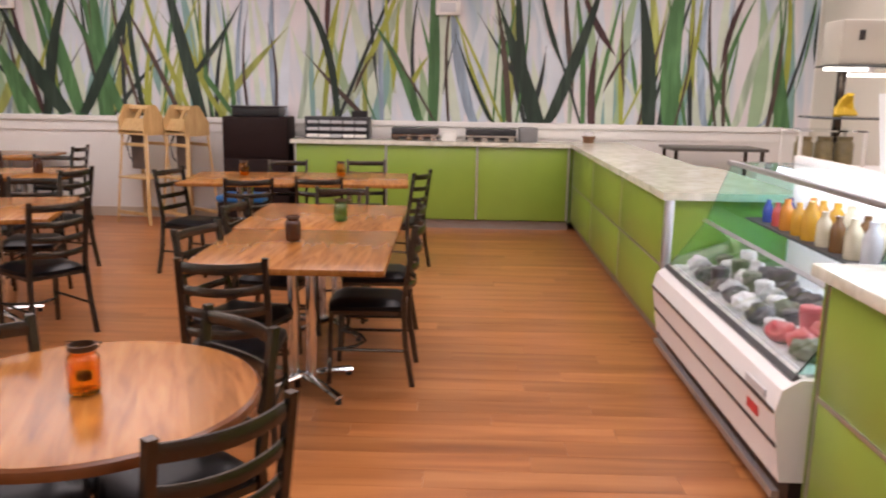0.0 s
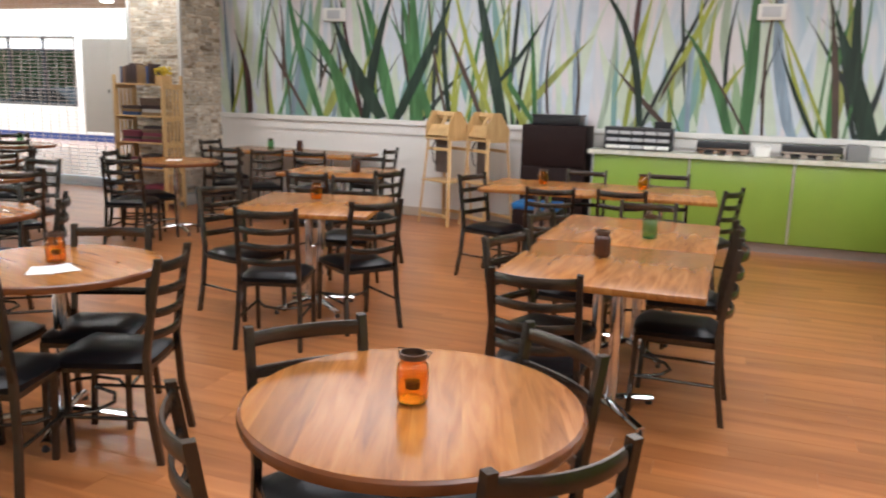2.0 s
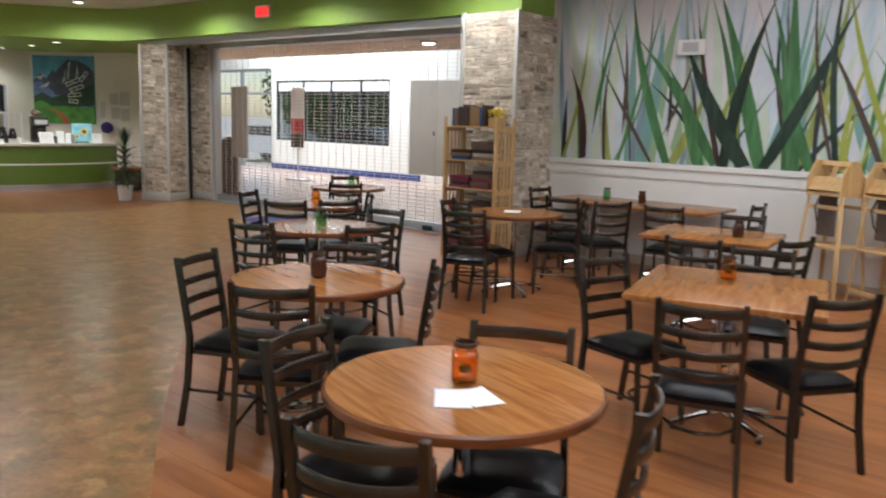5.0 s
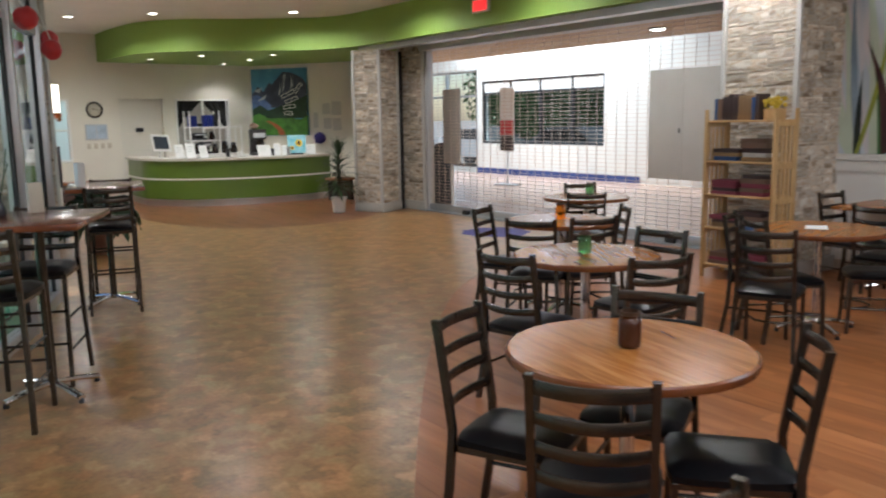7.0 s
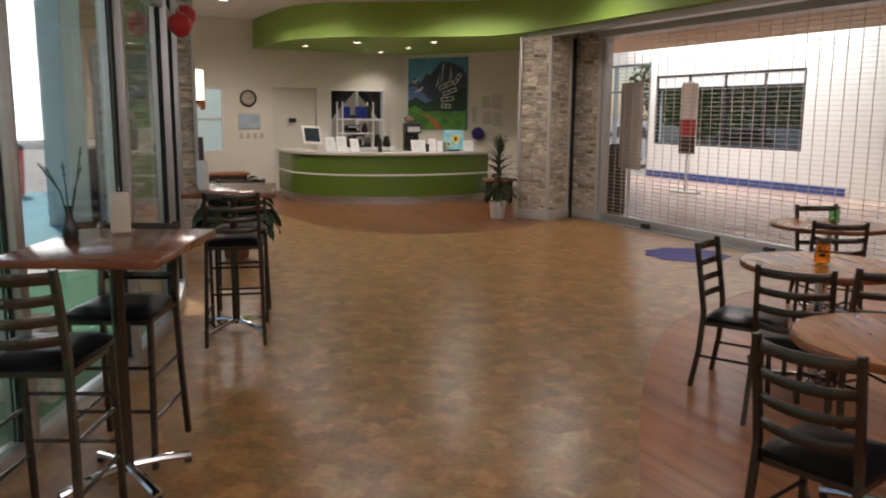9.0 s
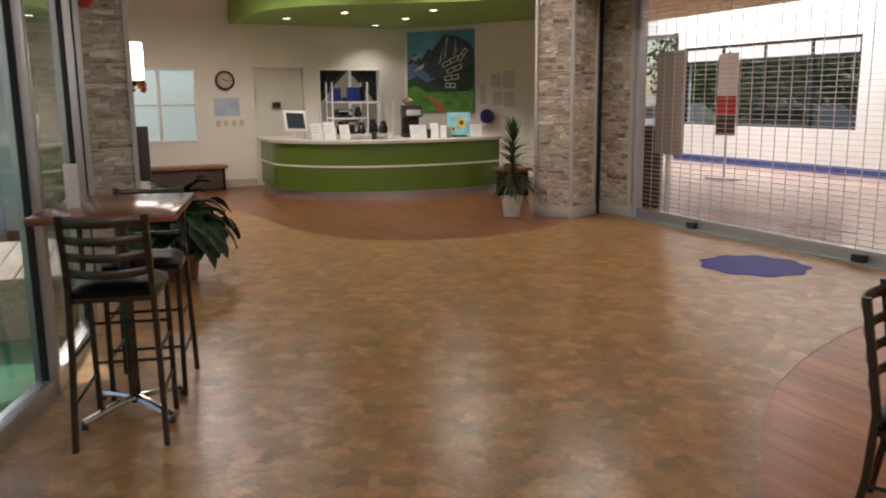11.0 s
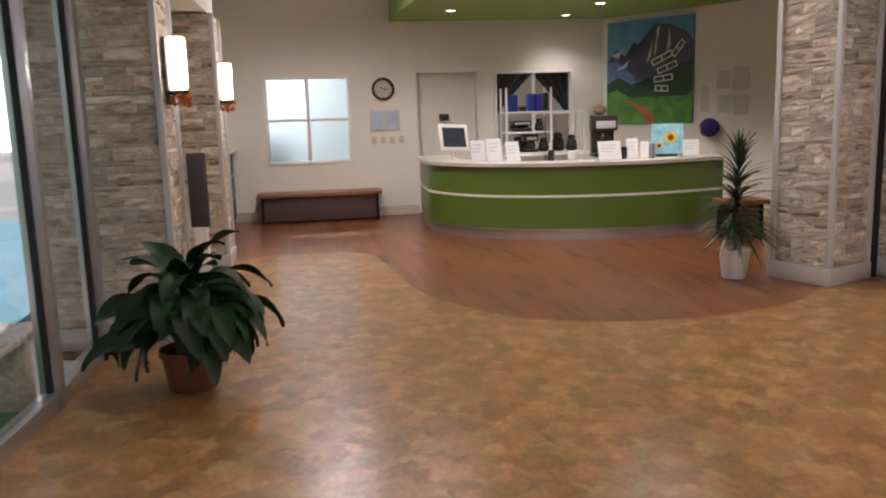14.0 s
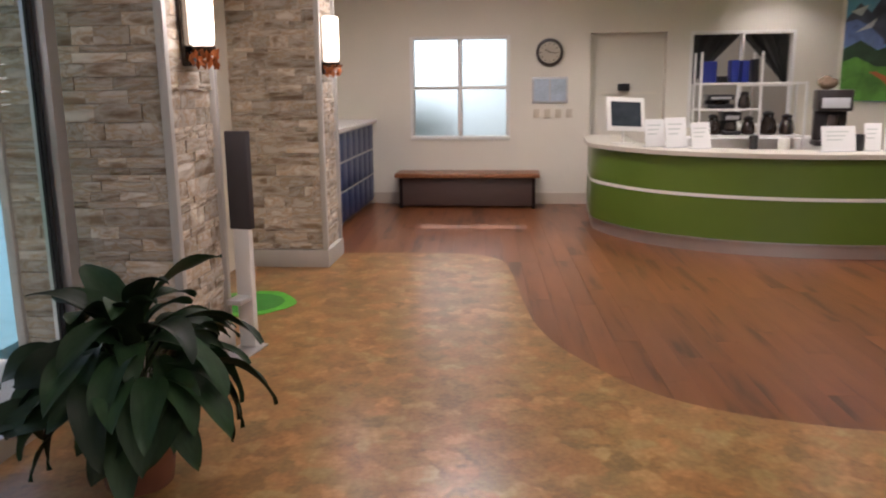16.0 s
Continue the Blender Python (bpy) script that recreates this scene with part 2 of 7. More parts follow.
TABLE_WOOD = board_mat("oak_tabletop", [(0.18, (0.11, 0.034, 0.008)), (0.36, (0.25, 0.090, 0.020)), (0.58, (0.345, 0.142, 0.035)), (0.8, (0.40, 0.187, 0.052))], 0.125, 0.25, 0.16)
TABLE_WOOD.node_tree.nodes["Principled BSDF"].inputs["Specular IOR Level"].default_value = 0.3
TABLE_EDGE = ramp_mat("dark_oak_edge", [(0.3, (0.10, 0.030, 0.010)), (0.7, (0.22, 0.075, 0.022))], 4, rough=0.25, detail=6)
CHERRY = ramp_mat("cherry_tabletop", [(0.25, (0.10, 0.028, 0.012)), (0.55, (0.21, 0.066, 0.026)), (0.8, (0.28, 0.10, 0.042))], 3.2, stretch=(9, 0.9, 9), rough=0.2, detail=8, distort=0.6, vary=0.1, coat=0.2)
PINE = ramp_mat("pale_pine", [(0.3, (0.48, 0.29, 0.11)), (0.7, (0.66, 0.45, 0.21))], 4, stretch=(8, 8, 1), rough=0.45, detail=6, bump=0.03, vary=0.08)
PLANK = ramp_mat("wood_plank", [(0.16, (0.15, 0.046, 0.015)), (0.38, (0.29, 0.102, 0.031)), (0.58, (0.385, 0.152, 0.050)), (0.84, (0.46, 0.205, 0.080))], 2.1, stretch=(0.45, 5, 1), rough=0.30, detail=8, distort=0.5, bump=0.02, vary=0.13)
PLANK_JOINED = ramp_mat("wood_plank_far", [(0.16, (0.15, 0.046, 0.015)), (0.38, (0.29, 0.102, 0.031)), (0.58, (0.385, 0.152, 0.050)), (0.84, (0.46, 0.205, 0.080))], 2.1, stretch=(0.45, 5, 1), rough=0.30, detail=8, distort=0.5, bump=0.02, vary=0.13, island=True)
PLANK_DESK = ramp_mat("wood_plank_desk", [(0.18, (0.085, 0.026, 0.011)), (0.40, (0.19, 0.066, 0.024)), (0.60, (0.27, 0.105, 0.040)), (0.82, (0.36, 0.155, 0.064))], 2.1, stretch=(0.55, 7, 1), rough=0.24, detail=8, distort=0.5, bump=0.02, vary=0.14)
TAN_FLOOR = ramp_mat("mottled_vinyl", [(0.25, (0.183, 0.108, 0.039)), (0.40, (0.258, 0.151, 0.054)), (0.56, (0.322, 0.194, 0.072)), (0.75, (0.42, 0.278, 0.122))], 11.0, rough=0.29, kind="voronoi")


def patch_hues(m, warm, cool):
    """Tints the mottled patches one by one, from a warm to a cool hue."""
    n, l = m.node_tree.nodes, m.node_tree.links
    b = n["Principled BSDF"]
    sep = next(k for k in n if k.type == "SEPARATE_COLOR")
    ramp = next(k for k in n if k.type == "VALTORGB")
    mix = n.new("ShaderNodeMix")
    mix.data_type = "RGBA"
    for socket in mix.inputs:
        if socket.type == "RGBA":
            socket.default_value = (*(warm if socket.name == "A" else cool), 1)
    l.new(sep.outputs[1], mix.inputs[0])
    mul = n.new("ShaderNodeVectorMath")
    mul.operation = "MULTIPLY"
    colour = next(o for o in mix.outputs if o.type == "RGBA")
    l.new(ramp.outputs[0], mul.inputs[0]), l.new(colour, mul.inputs[1])
    l.new(mul.outputs[0], b.inputs["Base Color"])


patch_hues(TAN_FLOOR, (1.22, 0.95, 0.84), (0.92, 1.0, 0.95))
for m in (PLANK, PLANK_JOINED):
    m.node_tree.nodes["Principled BSDF"].inputs["Specular IOR Level"].default_value = 0.35
STONE = ramp_mat("ledge_stone", [(0.34, (0.26, 0.19, 0.125)), (0.43, (0.43, 0.365, 0.285)), (0.49, (0.54, 0.50, 0.43)), (0.545, (0.47, 0.36, 0.24)), (0.60, (0.58, 0.54, 0.47)), (0.70, (0.68, 0.64, 0.56))], 1.1, rough=0.85, detail=9, bump=0.10, vary=0.28)
MORTAR = mat("dark_mortar", (0.30, 0.27, 0.23), 0.95, grain=0.2, scale=20, bump=0.3)
LEAF2 = mat("strap_leaf", (0.045, 0.085, 0.030), 0.4, grain=0.3, scale=18, vary=0.3, island=True)
SOIL = mat("soil", (0.03, 0.02, 0.013), 0.95, grain=0.4, scale=60, bump=0.6)
GLASS = glass_mat("clear_glass", (0.96, 0.98, 0.97))
AMBER = glass_mat("amber_glass", (1.0, 0.55, 0.12), 0.05)
BROWN_GLASS = mat("brown_jar_glass", (0.055, 0.018, 0.008), 0.12, grain=0.3, scale=20)
GREEN_GLASS = glass_mat("green_glass", (0.42, 0.70, 0.42), 0.05)
PAPER = mat("white_paper", (0.82, 0.82, 0.80), 0.8, grain=0.02, scale=6)
RED = mat("red_plastic", (0.55, 0.03, 0.035), 0.4, grain=0.1, scale=8)
BLUE = mat("blue_plastic", (0.015, 0.03, 0.22), 0.4, grain=0.15, scale=8)
NAVY = mat("navy_laminate", (0.014, 0.035, 0.12), 0.35, grain=0.1, scale=8)
TURF = mat("artificial_turf", (0.045, 0.22, 0.12), 0.9, grain=0.25, scale=30, bump=0.6, bscale=300)
AQUA = mat("aqua_play_surface", (0.16, 0.42, 0.52), 0.8, grain=0.15, scale=10, bump=0.1)

# ---- building blocks ----


def box(bm, x0, x1, y0, y1, z0, z1, m=None, bevel=0.0):
    r = bmesh.ops.create_cube(bm, size=1.0)
    t = Matrix.Translation(((x0 + x1) / 2, (y0 + y1) / 2, (z0 + z1) / 2)) @ Matrix.Diagonal((abs(x1 - x0), abs(y1 - y0), abs(z1 - z0), 1))
    bmesh.ops.transform(bm, matrix=t, verts=r["verts"])
    verts = r["verts"]
    if bevel:
        edges = list({e for v in verts for e in v.link_edges})
        out = bmesh.ops.bevel(bm, geom=edges, offset=bevel, segments=2, affect="EDGES", profile=0.5)
        verts = list({v for f in out["faces"] for v in f.verts} | {v for v in verts if v.is_valid})
    if m is not None:
        bmesh.ops.transform(bm, matrix=m, verts=verts)
    return verts


def rod(bm, p, q, r0, r1=None, n=10):
    p, q = Vector(p), Vector(q)
    d = q - p
    r = bmesh.ops.create_cone(bm, cap_ends=True, segments=n, radius1=r0, radius2=r0 if r1 is None else r1, depth=d.length)
    bmesh.ops.transform(bm, matrix=Matrix.Translation((p + q) / 2) @ d.to_track_quat("Z", "Y").to_matrix().to_4x4(), verts=r["verts"])
    return r["verts"]


def tube(bm, pts, rad, n=8, flat=1.0):
    """A bent tube through points; flat squeezes it upright."""
    pts = [Vector(p) for p in pts]
    rings = []
    for i, p in enumerate(pts):
        d = (pts[min(i + 1, len(pts) - 1)] - pts[max(i - 1, 0)]).normalized()
        side = d.cross(Vector((0, 0, 1)))
        side = side.normalized() if side.length > 1e-4 else Vector((1, 0, 0))
        up = side.cross(d).normalized()
        rings.append([bm.verts.new(p + side * math.cos(a) * rad + up * math.sin(a) * rad * flat) for a in (2 * math.pi * k / n for k in range(n))])
    for a, b in zip(rings, rings[1:]):
        for k in range(n):
            bm.faces.new((a[k], a[(k + 1) % n], b[(k + 1) % n], b[k]))
    bm.faces.new(rings[0][::-1]), bm.faces.new(rings[-1])


def lathe(bm, profile, n=24, cx=0.0, cy=0.0):
    """A turned solid from (radius, height) pairs."""
    rings = []
    for r, z in profile:
        rings.append([bm.verts.new((cx + r * math.cos(2 * math.pi * k / n), cy + r * math.sin(2 * math.pi * k / n), z)) for k in range(n)])
    for a, b in zip(rings, rings[1:]):
        for k in range(n):
            bm.faces.new((a[k], a[(k + 1) % n], b[(k + 1) % n], b[k]))
    bm.faces.new(rings[0][::-1]), bm.faces.new(rings[-1])


def slab(bm, pts, z0, z1):
    """A flat plate with the outline pts (anticlockwise)."""
    lo = [bm.verts.new((x, y, z0)) for x, y in pts]
    hi = [bm.verts.new((x, y, z1)) for x, y in pts]
    k = len(pts)
    caps = [bm.faces.new(lo[::-1]), bm.faces.new(hi)]
    for i in range(k):
        bm.faces.new((lo[i], lo[(i + 1) % k], hi[(i + 1) % k], hi[i]))
    bm.normal_update()
    bmesh.ops.triangulate(bm, faces=caps)


def mesh_of(name, bm, material, smooth=False):
    bmesh.ops.recalc_face_normals(bm, faces=bm.faces)
    me = bpy.data.meshes.new(name)
    bm.to_mesh(me)
    bm.free()
    me.materials.append(material)
    if smooth:
        me.shade_smooth()
        me.set_sharp_from_angle(angle=radians(40))
    return me


def part(name, bm, material, parent=None, label="", smooth=True):
    ob = new(name, mesh_of(name, bm, material, smooth))
    if parent is not None:
        ob.parent = parent
    return tagged(ob, label=label)


def structure(name, bm, material, label, category, smooth=False):
    return tagged(part(name, bm, material, None, "", smooth), label, category, kind="structure")


def thing(name, label, category, m=None, group="", kind=""):
    ob = new(name)
    ob.empty_display_size = 0.1
    if m is not None:
        ob.matrix_world = m
    return tagged(ob, label, category, group, kind)


def one_box(name, dims, material, parent=None, bevel=0.0, label=""):
    bm = bmesh.new()
    box(bm, *dims, bevel=bevel)
    return part(name, bm, material, parent, label, smooth=bevel > 0)


def arc_pts(cx, cy, r, a0, a1, n):
    return [(cx + r * math.cos(radians(a0 + (a1 - a0) * k / n)), cy + r * math.sin(radians(a0 + (a1 - a0) * k / n))) for k in range(n + 1)]


def smooth_line(ctrl, per=8):
    """A rounded line through control points."""
    c = [Vector((*p, 0)) for p in ctrl]
    c = [2 * c[0] - c[1]] + c + [2 * c[-1] - c[-2]]
    out = []
    for i in range(1, len(c) - 2):
        for k in range(per):
            t = k / per
            p = 0.5 * (2 * c[i] + (c[i + 1] - c[i - 1]) * t + (2 * c[i - 1] - 5 * c[i] + 4 * c[i + 1] - c[i + 2]) * t * t + (3 * c[i] - c[i - 1] - 3 * c[i + 1] + c[i + 2]) * t ** 3)
            out.append((p.x, p.y))
    out.append((c[-2].x, c[-2].y))
    return out


# ---- large structure ----
WALL_Y, FAR_X, CEIL_Z, SOFFIT_Z = 9.35, -20.65, 3.4, 2.84
EDGE = smooth_line([(4.05, -2.45), (1.0, -0.8), (-1.5, 0.72), (-3.93, 2.18), (-5.5, 3.22), (-7.0, 4.35), (-8.1, 5.3), (-8.9, 6.2), (-9.45, 7.4), (-9.7, 8.6), (-9.75, 9.5)])
ARC = smooth_line([(-14.62, 8.75), (-14.1, 8.1), (-13.9, 7.3), (-13.92, 6.65), (-14.2, 6.0), (-14.78, 5.58), (-15.3, 5.38), (-15.9, 5.28), (-16.8, 5.18), (-17.35, 5.04), (-17.56, 4.6), (-17.52, 3.6)])
GLASS_LINE = [(-3.9, -0.55), (-4.75, -0.06), (-5.85, 0.52), (-7.05, 1.17), (-8.25, 1.80), (-9.42, 2.36), (-10.57, 2.75), (-11.78, 2.98), (-13.02, 3.06), (-13.95, 3.06)]
TAN = EDGE + [(-14.6, 9.5)] + ARC + [(-16.98, 2.7), (-14.3, 2.7)] + GLASS_LINE[::-1] + [(-3.81, -0.62), (-3.81, -3.59), (4.05, -3.59)]


def inside(p, poly):
    x, y = p
    hit = False
    for (ax, ay), (bx, by) in zip(poly, poly[1:] + poly[:1]):
        if (ay > y) != (by > y) and x < (bx - ax) * (y - ay) / (by - ay) + ax:
            hit = not hit
    return hit


def near_line(p, line):
    return min((p[0] - a) ** 2 + (p[1] - b) ** 2 for a, b in line) ** 0.5


PORCH_Y = 2.66
INDOORS = [(-3.8, -3.7), (4.1, -3.7), (4.1, 9.62), (-14.7, 9.62), (-14.9, 10.15), (-18.0, 10.95), (-22.6, 10.95), (-22.6, 2.2), (-17.0, 2.2), (-17.0, PORCH_Y), (-14.1, PORCH_Y)] + GLASS_LINE[::-1]
bm = bmesh.new()
slab(bm, INDOORS, -0.16, -0.012)
floor = structure("floor", bm, mat("subfloor", (0.10, 0.045, 0.02), 0.6, grain=0.2, scale=9), "warm brown wood-plank floor of the dining room", "floor")
bm = bmesh.new()
slab(bm, TAN[::-1], -0.01, 0.003)
structure("floor_vinyl", bm, TAN_FLOOR, "mottled tan and brown sheet-vinyl floor of the lobby", "floor")

bm = bmesh.new()
box(bm, -7.0, 4.15, WALL_Y, WALL_Y + 0.2, 0, CEIL_Z)
structure("wall_mural", bm, WHITE, "long white dining-room wall below a grass mural", "wall")
bm = bmesh.new()
box(bm, 3.95, 4.15, -3.6, WALL_Y, 0, CEIL_Z)
structure("wall_kitchen", bm, PAINT, "cream wall behind the serving counters", "wall")
bm = bmesh.new()
box(bm, -4.0, 4.15, -3.8, -3.6, 0, CEIL_Z)
structure("wall_back", bm, PAINT, "plain cream wall behind the dining room", "wall")
bm = bmesh.new()
box(bm, -4.0, -3.8, -3.6, -0.45, 0, CEIL_Z)
structure("wall_return", bm, PAINT, "plain cream return wall beside the window front", "wall")

# far wall with its window, its door recess and its inner window
bm = bmesh.new()
FX0, FX1 = FAR_X - 0.2, FAR_X
for y0, y1, z0, z1 in ((2.2, 3.83, 0, CEIL_Z), (3.83, 5.09, 0, 0.81), (3.83, 5.09, 2.40, CEIL_Z), (5.09, 6.07, 0, CEIL_Z), (6.07, 6.98, 2.10, CEIL_Z),
                       (6.98, 7.25, 0, CEIL_Z), (7.25, 8.48, 0, 0.95), (7.25, 8.48, 2.10, CEIL_Z), (8.48, 9.2, 0, CEIL_Z)):
    box(bm, FX0, FX1, y0, y1, z0, z1)
box(bm, FX1 - 0.09, FX1, 3.83, 5.09, 2.09, 2.40)
structure("wall_far", bm, PAINT, "cream end wall behind the reception desk", "wall")
bm = bmesh.new()
box(bm, FX0 - 0.02, FX0 + 0.05, 6.07, 6.98, 0, 2.1)
door = structure("door_1", bm, mat("cream_door", (0.70, 0.67, 0.58), 0.5, grain=0.03, scale=4), "closed cream door set back in the end wall", "door")
for z in (1.36, 0.35):
    one_box("door_panel_moulding", (FX0 + 0.05, FX0 + 0.065, 6.17, 6.90, z, z + 0.025), PAINT, door)
bm = bmesh.new()
rod(bm, (FX0 + 0.05, 6.86, 1.0), (FX0 + 0.10, 6.86, 1.0), 0.012)
rod(bm, (FX0 + 0.10, 6.88, 1.0), (FX0 + 0.10, 6.76, 1.0), 0.010)
part("door_handle", bm, CHROME, door, "brushed steel lever handle")
one_box("door_closer", (FX0 + 0.05, FX0 + 0.13, 6.42, 6.56, 1.40, 1.49), BLACK, door, 0.008, "small black box on the door")

# angled wall of the painting, and the partition behind the stone column
PA, PB = Vector((FAR_X, 8.98, 0)), Vector((-18.0, 10.70, 0))
wall_turn = math.degrees(math.atan2(PB.y - PA.y, PB.x - PA.x))
WALL_P = pose(PA.x, PA.y, 0, 0, 0, wall_turn)
bm = bmesh.new()
box(bm, -0.1, (PB - PA).length, 0, 0.2, 0, CEIL_Z, WALL_P)
structure("wall_painting", bm, PAINT, "angled cream wall beside the reception desk", "wall")
bm = bmesh.new()
PC = Vector((-14.95, 9.62, 0))
t2 = math.degrees(math.atan2(PC.y - PB.y, PC.x - PB.x))
box(bm, 0, (PC - PB).length, 0, 0.2, 0, CEIL_Z, pose(PB.x, PB.y, 0, 0, 0, t2))
structure("wall_partition", bm, PAINT, "cream partition between lobby and shopping hall", "wall")
# left end of the lobby: wall behind the lockers, over the alcove
bm = bmesh.new()
box(bm, FAR_X - 0.2, -17.0, 2.2, 2.45, 0, CEIL_Z)
box(bm, -17.0, -14.78, PORCH_Y, PORCH_Y + 0.18, 0, CEIL_Z)
structure("wall_lockers", bm, PAINT, "pale wall behind the blue lockers", "wall")

# ceilings and the green bulkhead
bm = bmesh.new()
slab(bm, [p for p in INDOORS if p != (-22.6, 2.2)][:7] + [(-22.6, 6.5), (-20.85, 6.5), (-20.85, 2.2), (-17.0, 2.2), (-17.0, PORCH_Y), (-14.1, PORCH_Y)] + GLASS_LINE[::-1], CEIL_Z, CEIL_Z + 0.15)
structure("ceiling", bm, CEIL, "white ceiling of dining room and lobby", "ceiling")
SOFFIT = smooth_line([(-20.64, 5.70), (-19.4, 5.72), (-18.2, 5.86), (-17.45, 6.35), (-16.95, 7.1), (-16.5, 7.8), (-16.05, 8.35), (-15.4, 8.62), (-14.2, 8.66)], 6) + [(-7.0, 8.66), (-7.0, 9.62), (-14.7, 9.62), (-14.9, 9.9), (-17.95, 10.6), (-20.62, 9.0)]
bm = bmesh.new()
slab(bm, SOFFIT, SOFFIT_Z, CEIL_Z - 0.003)
structure("bulkhead", bm, GREEN_WALL, "curved lime-green bulkhead under the ceiling", "bulkhead", True)
bm = bmesh.new()
box(bm, -15.35, -7.75, 8.80, 8.98, 2.75, SOFFIT_Z - 0.002)
structure("trim_header", bm, ALU, "pale metal header over the rolling grille", "trim")
bm = bmesh.new()
box(bm, -14.3, -7.7, 9.36, 9.62, 2.72, SOFFIT_Z - 0.002)
structure("trim_grille_housing", bm, GREYTRIM, "grey housing of the rolling grille", "trim")

# wainscot ledge and baseboards
bm = bmesh.new()
box(bm, -6.98, 3.93, WALL_Y - 0.045, WALL_Y, 1.11, 1.17, bevel=0.008)
box(bm, -6.98, 3.93, WALL_Y - 0.02, WALL_Y, 1.0, 1.11)
structure("trim_ledge", bm, WHITE, "white ledge rail below the mural", "trim")
bm = bmesh.new()
box(bm, -6.98, -1.9, WALL_Y - 0.018, WALL_Y, 0, 0.11)
structure("baseboard_mural", bm, mat("tan_baseboard", (0.50, 0.42, 0.33), 0.5, grain=0.05, scale=6), "tan vinyl baseboard", "baseboard")
bm = bmesh.new()
for y0, y1 in ((2.45, 6.05), (7.0, 8.95)):
    box(bm, FAR_X, FAR_X + 0.018, y0, y1, 0, 0.14)
box(bm, 0.05, 2.9, -0.018, 0.0, 0, 0.14, WALL_P)
structure("baseboard_lobby", bm, mat("beige_baseboard", (0.52, 0.45, 0.36), 0.5, grain=0.05, scale=6), "beige baseboard of the lobby", "baseboard")

# ---- the grass mural ----
MURAL_Z1 = 3.36


def mural_wash():
    m = ramp_mat("mural_wash", [(0.30, (0.66, 0.62, 0.62)), (0.46, (0.69, 0.66, 0.67)), (0.56, (0.54, 0.60, 0.65)), (0.66, (0.39, 0.51, 0.60)), (0.80, (0.50, 0.59, 0.54))], 1.3, stretch=(2.6, 1, 0.55), rough=0.6, detail=3, distort=0.6)
    return m


bm = bmesh.new()
box(bm, -6.97, 3.93, WALL_Y - 0.006, WALL_Y, 1.171, MURAL_Z1)
mural = tagged(part("wall_mural_print", bm, mural_wash(), None, "", False), "grass-blade mural in greens, lime, maroon and pale blue", "mural", kind="structure")
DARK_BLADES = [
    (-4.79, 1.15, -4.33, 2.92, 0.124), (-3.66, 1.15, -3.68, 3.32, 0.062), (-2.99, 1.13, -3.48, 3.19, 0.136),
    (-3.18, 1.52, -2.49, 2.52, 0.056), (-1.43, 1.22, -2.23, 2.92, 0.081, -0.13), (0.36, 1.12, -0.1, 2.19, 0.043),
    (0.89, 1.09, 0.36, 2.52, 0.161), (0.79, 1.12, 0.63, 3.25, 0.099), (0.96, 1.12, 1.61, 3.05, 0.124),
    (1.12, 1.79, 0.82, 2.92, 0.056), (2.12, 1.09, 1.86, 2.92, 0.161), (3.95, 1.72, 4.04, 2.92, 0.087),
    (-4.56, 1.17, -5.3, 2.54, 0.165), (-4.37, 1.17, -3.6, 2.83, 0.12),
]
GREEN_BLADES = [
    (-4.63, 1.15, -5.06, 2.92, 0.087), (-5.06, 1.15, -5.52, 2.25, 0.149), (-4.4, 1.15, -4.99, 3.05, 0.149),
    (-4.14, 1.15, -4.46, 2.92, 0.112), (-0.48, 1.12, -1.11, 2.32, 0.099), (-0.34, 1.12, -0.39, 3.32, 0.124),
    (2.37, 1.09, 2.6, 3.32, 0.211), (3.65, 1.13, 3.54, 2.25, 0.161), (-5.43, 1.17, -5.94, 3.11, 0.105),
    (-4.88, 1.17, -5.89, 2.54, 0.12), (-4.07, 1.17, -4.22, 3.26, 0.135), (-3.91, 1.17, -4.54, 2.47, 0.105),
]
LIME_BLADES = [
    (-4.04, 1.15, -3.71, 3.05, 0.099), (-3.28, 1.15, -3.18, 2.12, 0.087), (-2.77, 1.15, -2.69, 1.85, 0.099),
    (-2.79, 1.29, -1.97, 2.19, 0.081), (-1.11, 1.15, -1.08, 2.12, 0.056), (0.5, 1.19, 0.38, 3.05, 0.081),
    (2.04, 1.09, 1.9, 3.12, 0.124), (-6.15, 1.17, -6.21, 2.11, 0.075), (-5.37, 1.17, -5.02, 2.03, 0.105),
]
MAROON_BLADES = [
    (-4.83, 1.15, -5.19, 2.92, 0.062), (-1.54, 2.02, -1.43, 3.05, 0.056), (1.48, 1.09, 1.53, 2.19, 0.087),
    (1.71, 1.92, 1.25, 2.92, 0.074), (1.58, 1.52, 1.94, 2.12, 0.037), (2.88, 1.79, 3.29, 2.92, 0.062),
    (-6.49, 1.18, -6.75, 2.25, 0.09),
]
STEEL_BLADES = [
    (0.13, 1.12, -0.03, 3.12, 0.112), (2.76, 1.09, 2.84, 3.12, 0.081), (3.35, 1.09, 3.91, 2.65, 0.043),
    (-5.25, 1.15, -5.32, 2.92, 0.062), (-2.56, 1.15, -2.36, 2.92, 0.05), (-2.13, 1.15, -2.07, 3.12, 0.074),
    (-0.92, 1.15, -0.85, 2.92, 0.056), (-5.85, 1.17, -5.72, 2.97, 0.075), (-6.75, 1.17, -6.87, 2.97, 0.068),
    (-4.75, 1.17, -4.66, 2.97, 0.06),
]
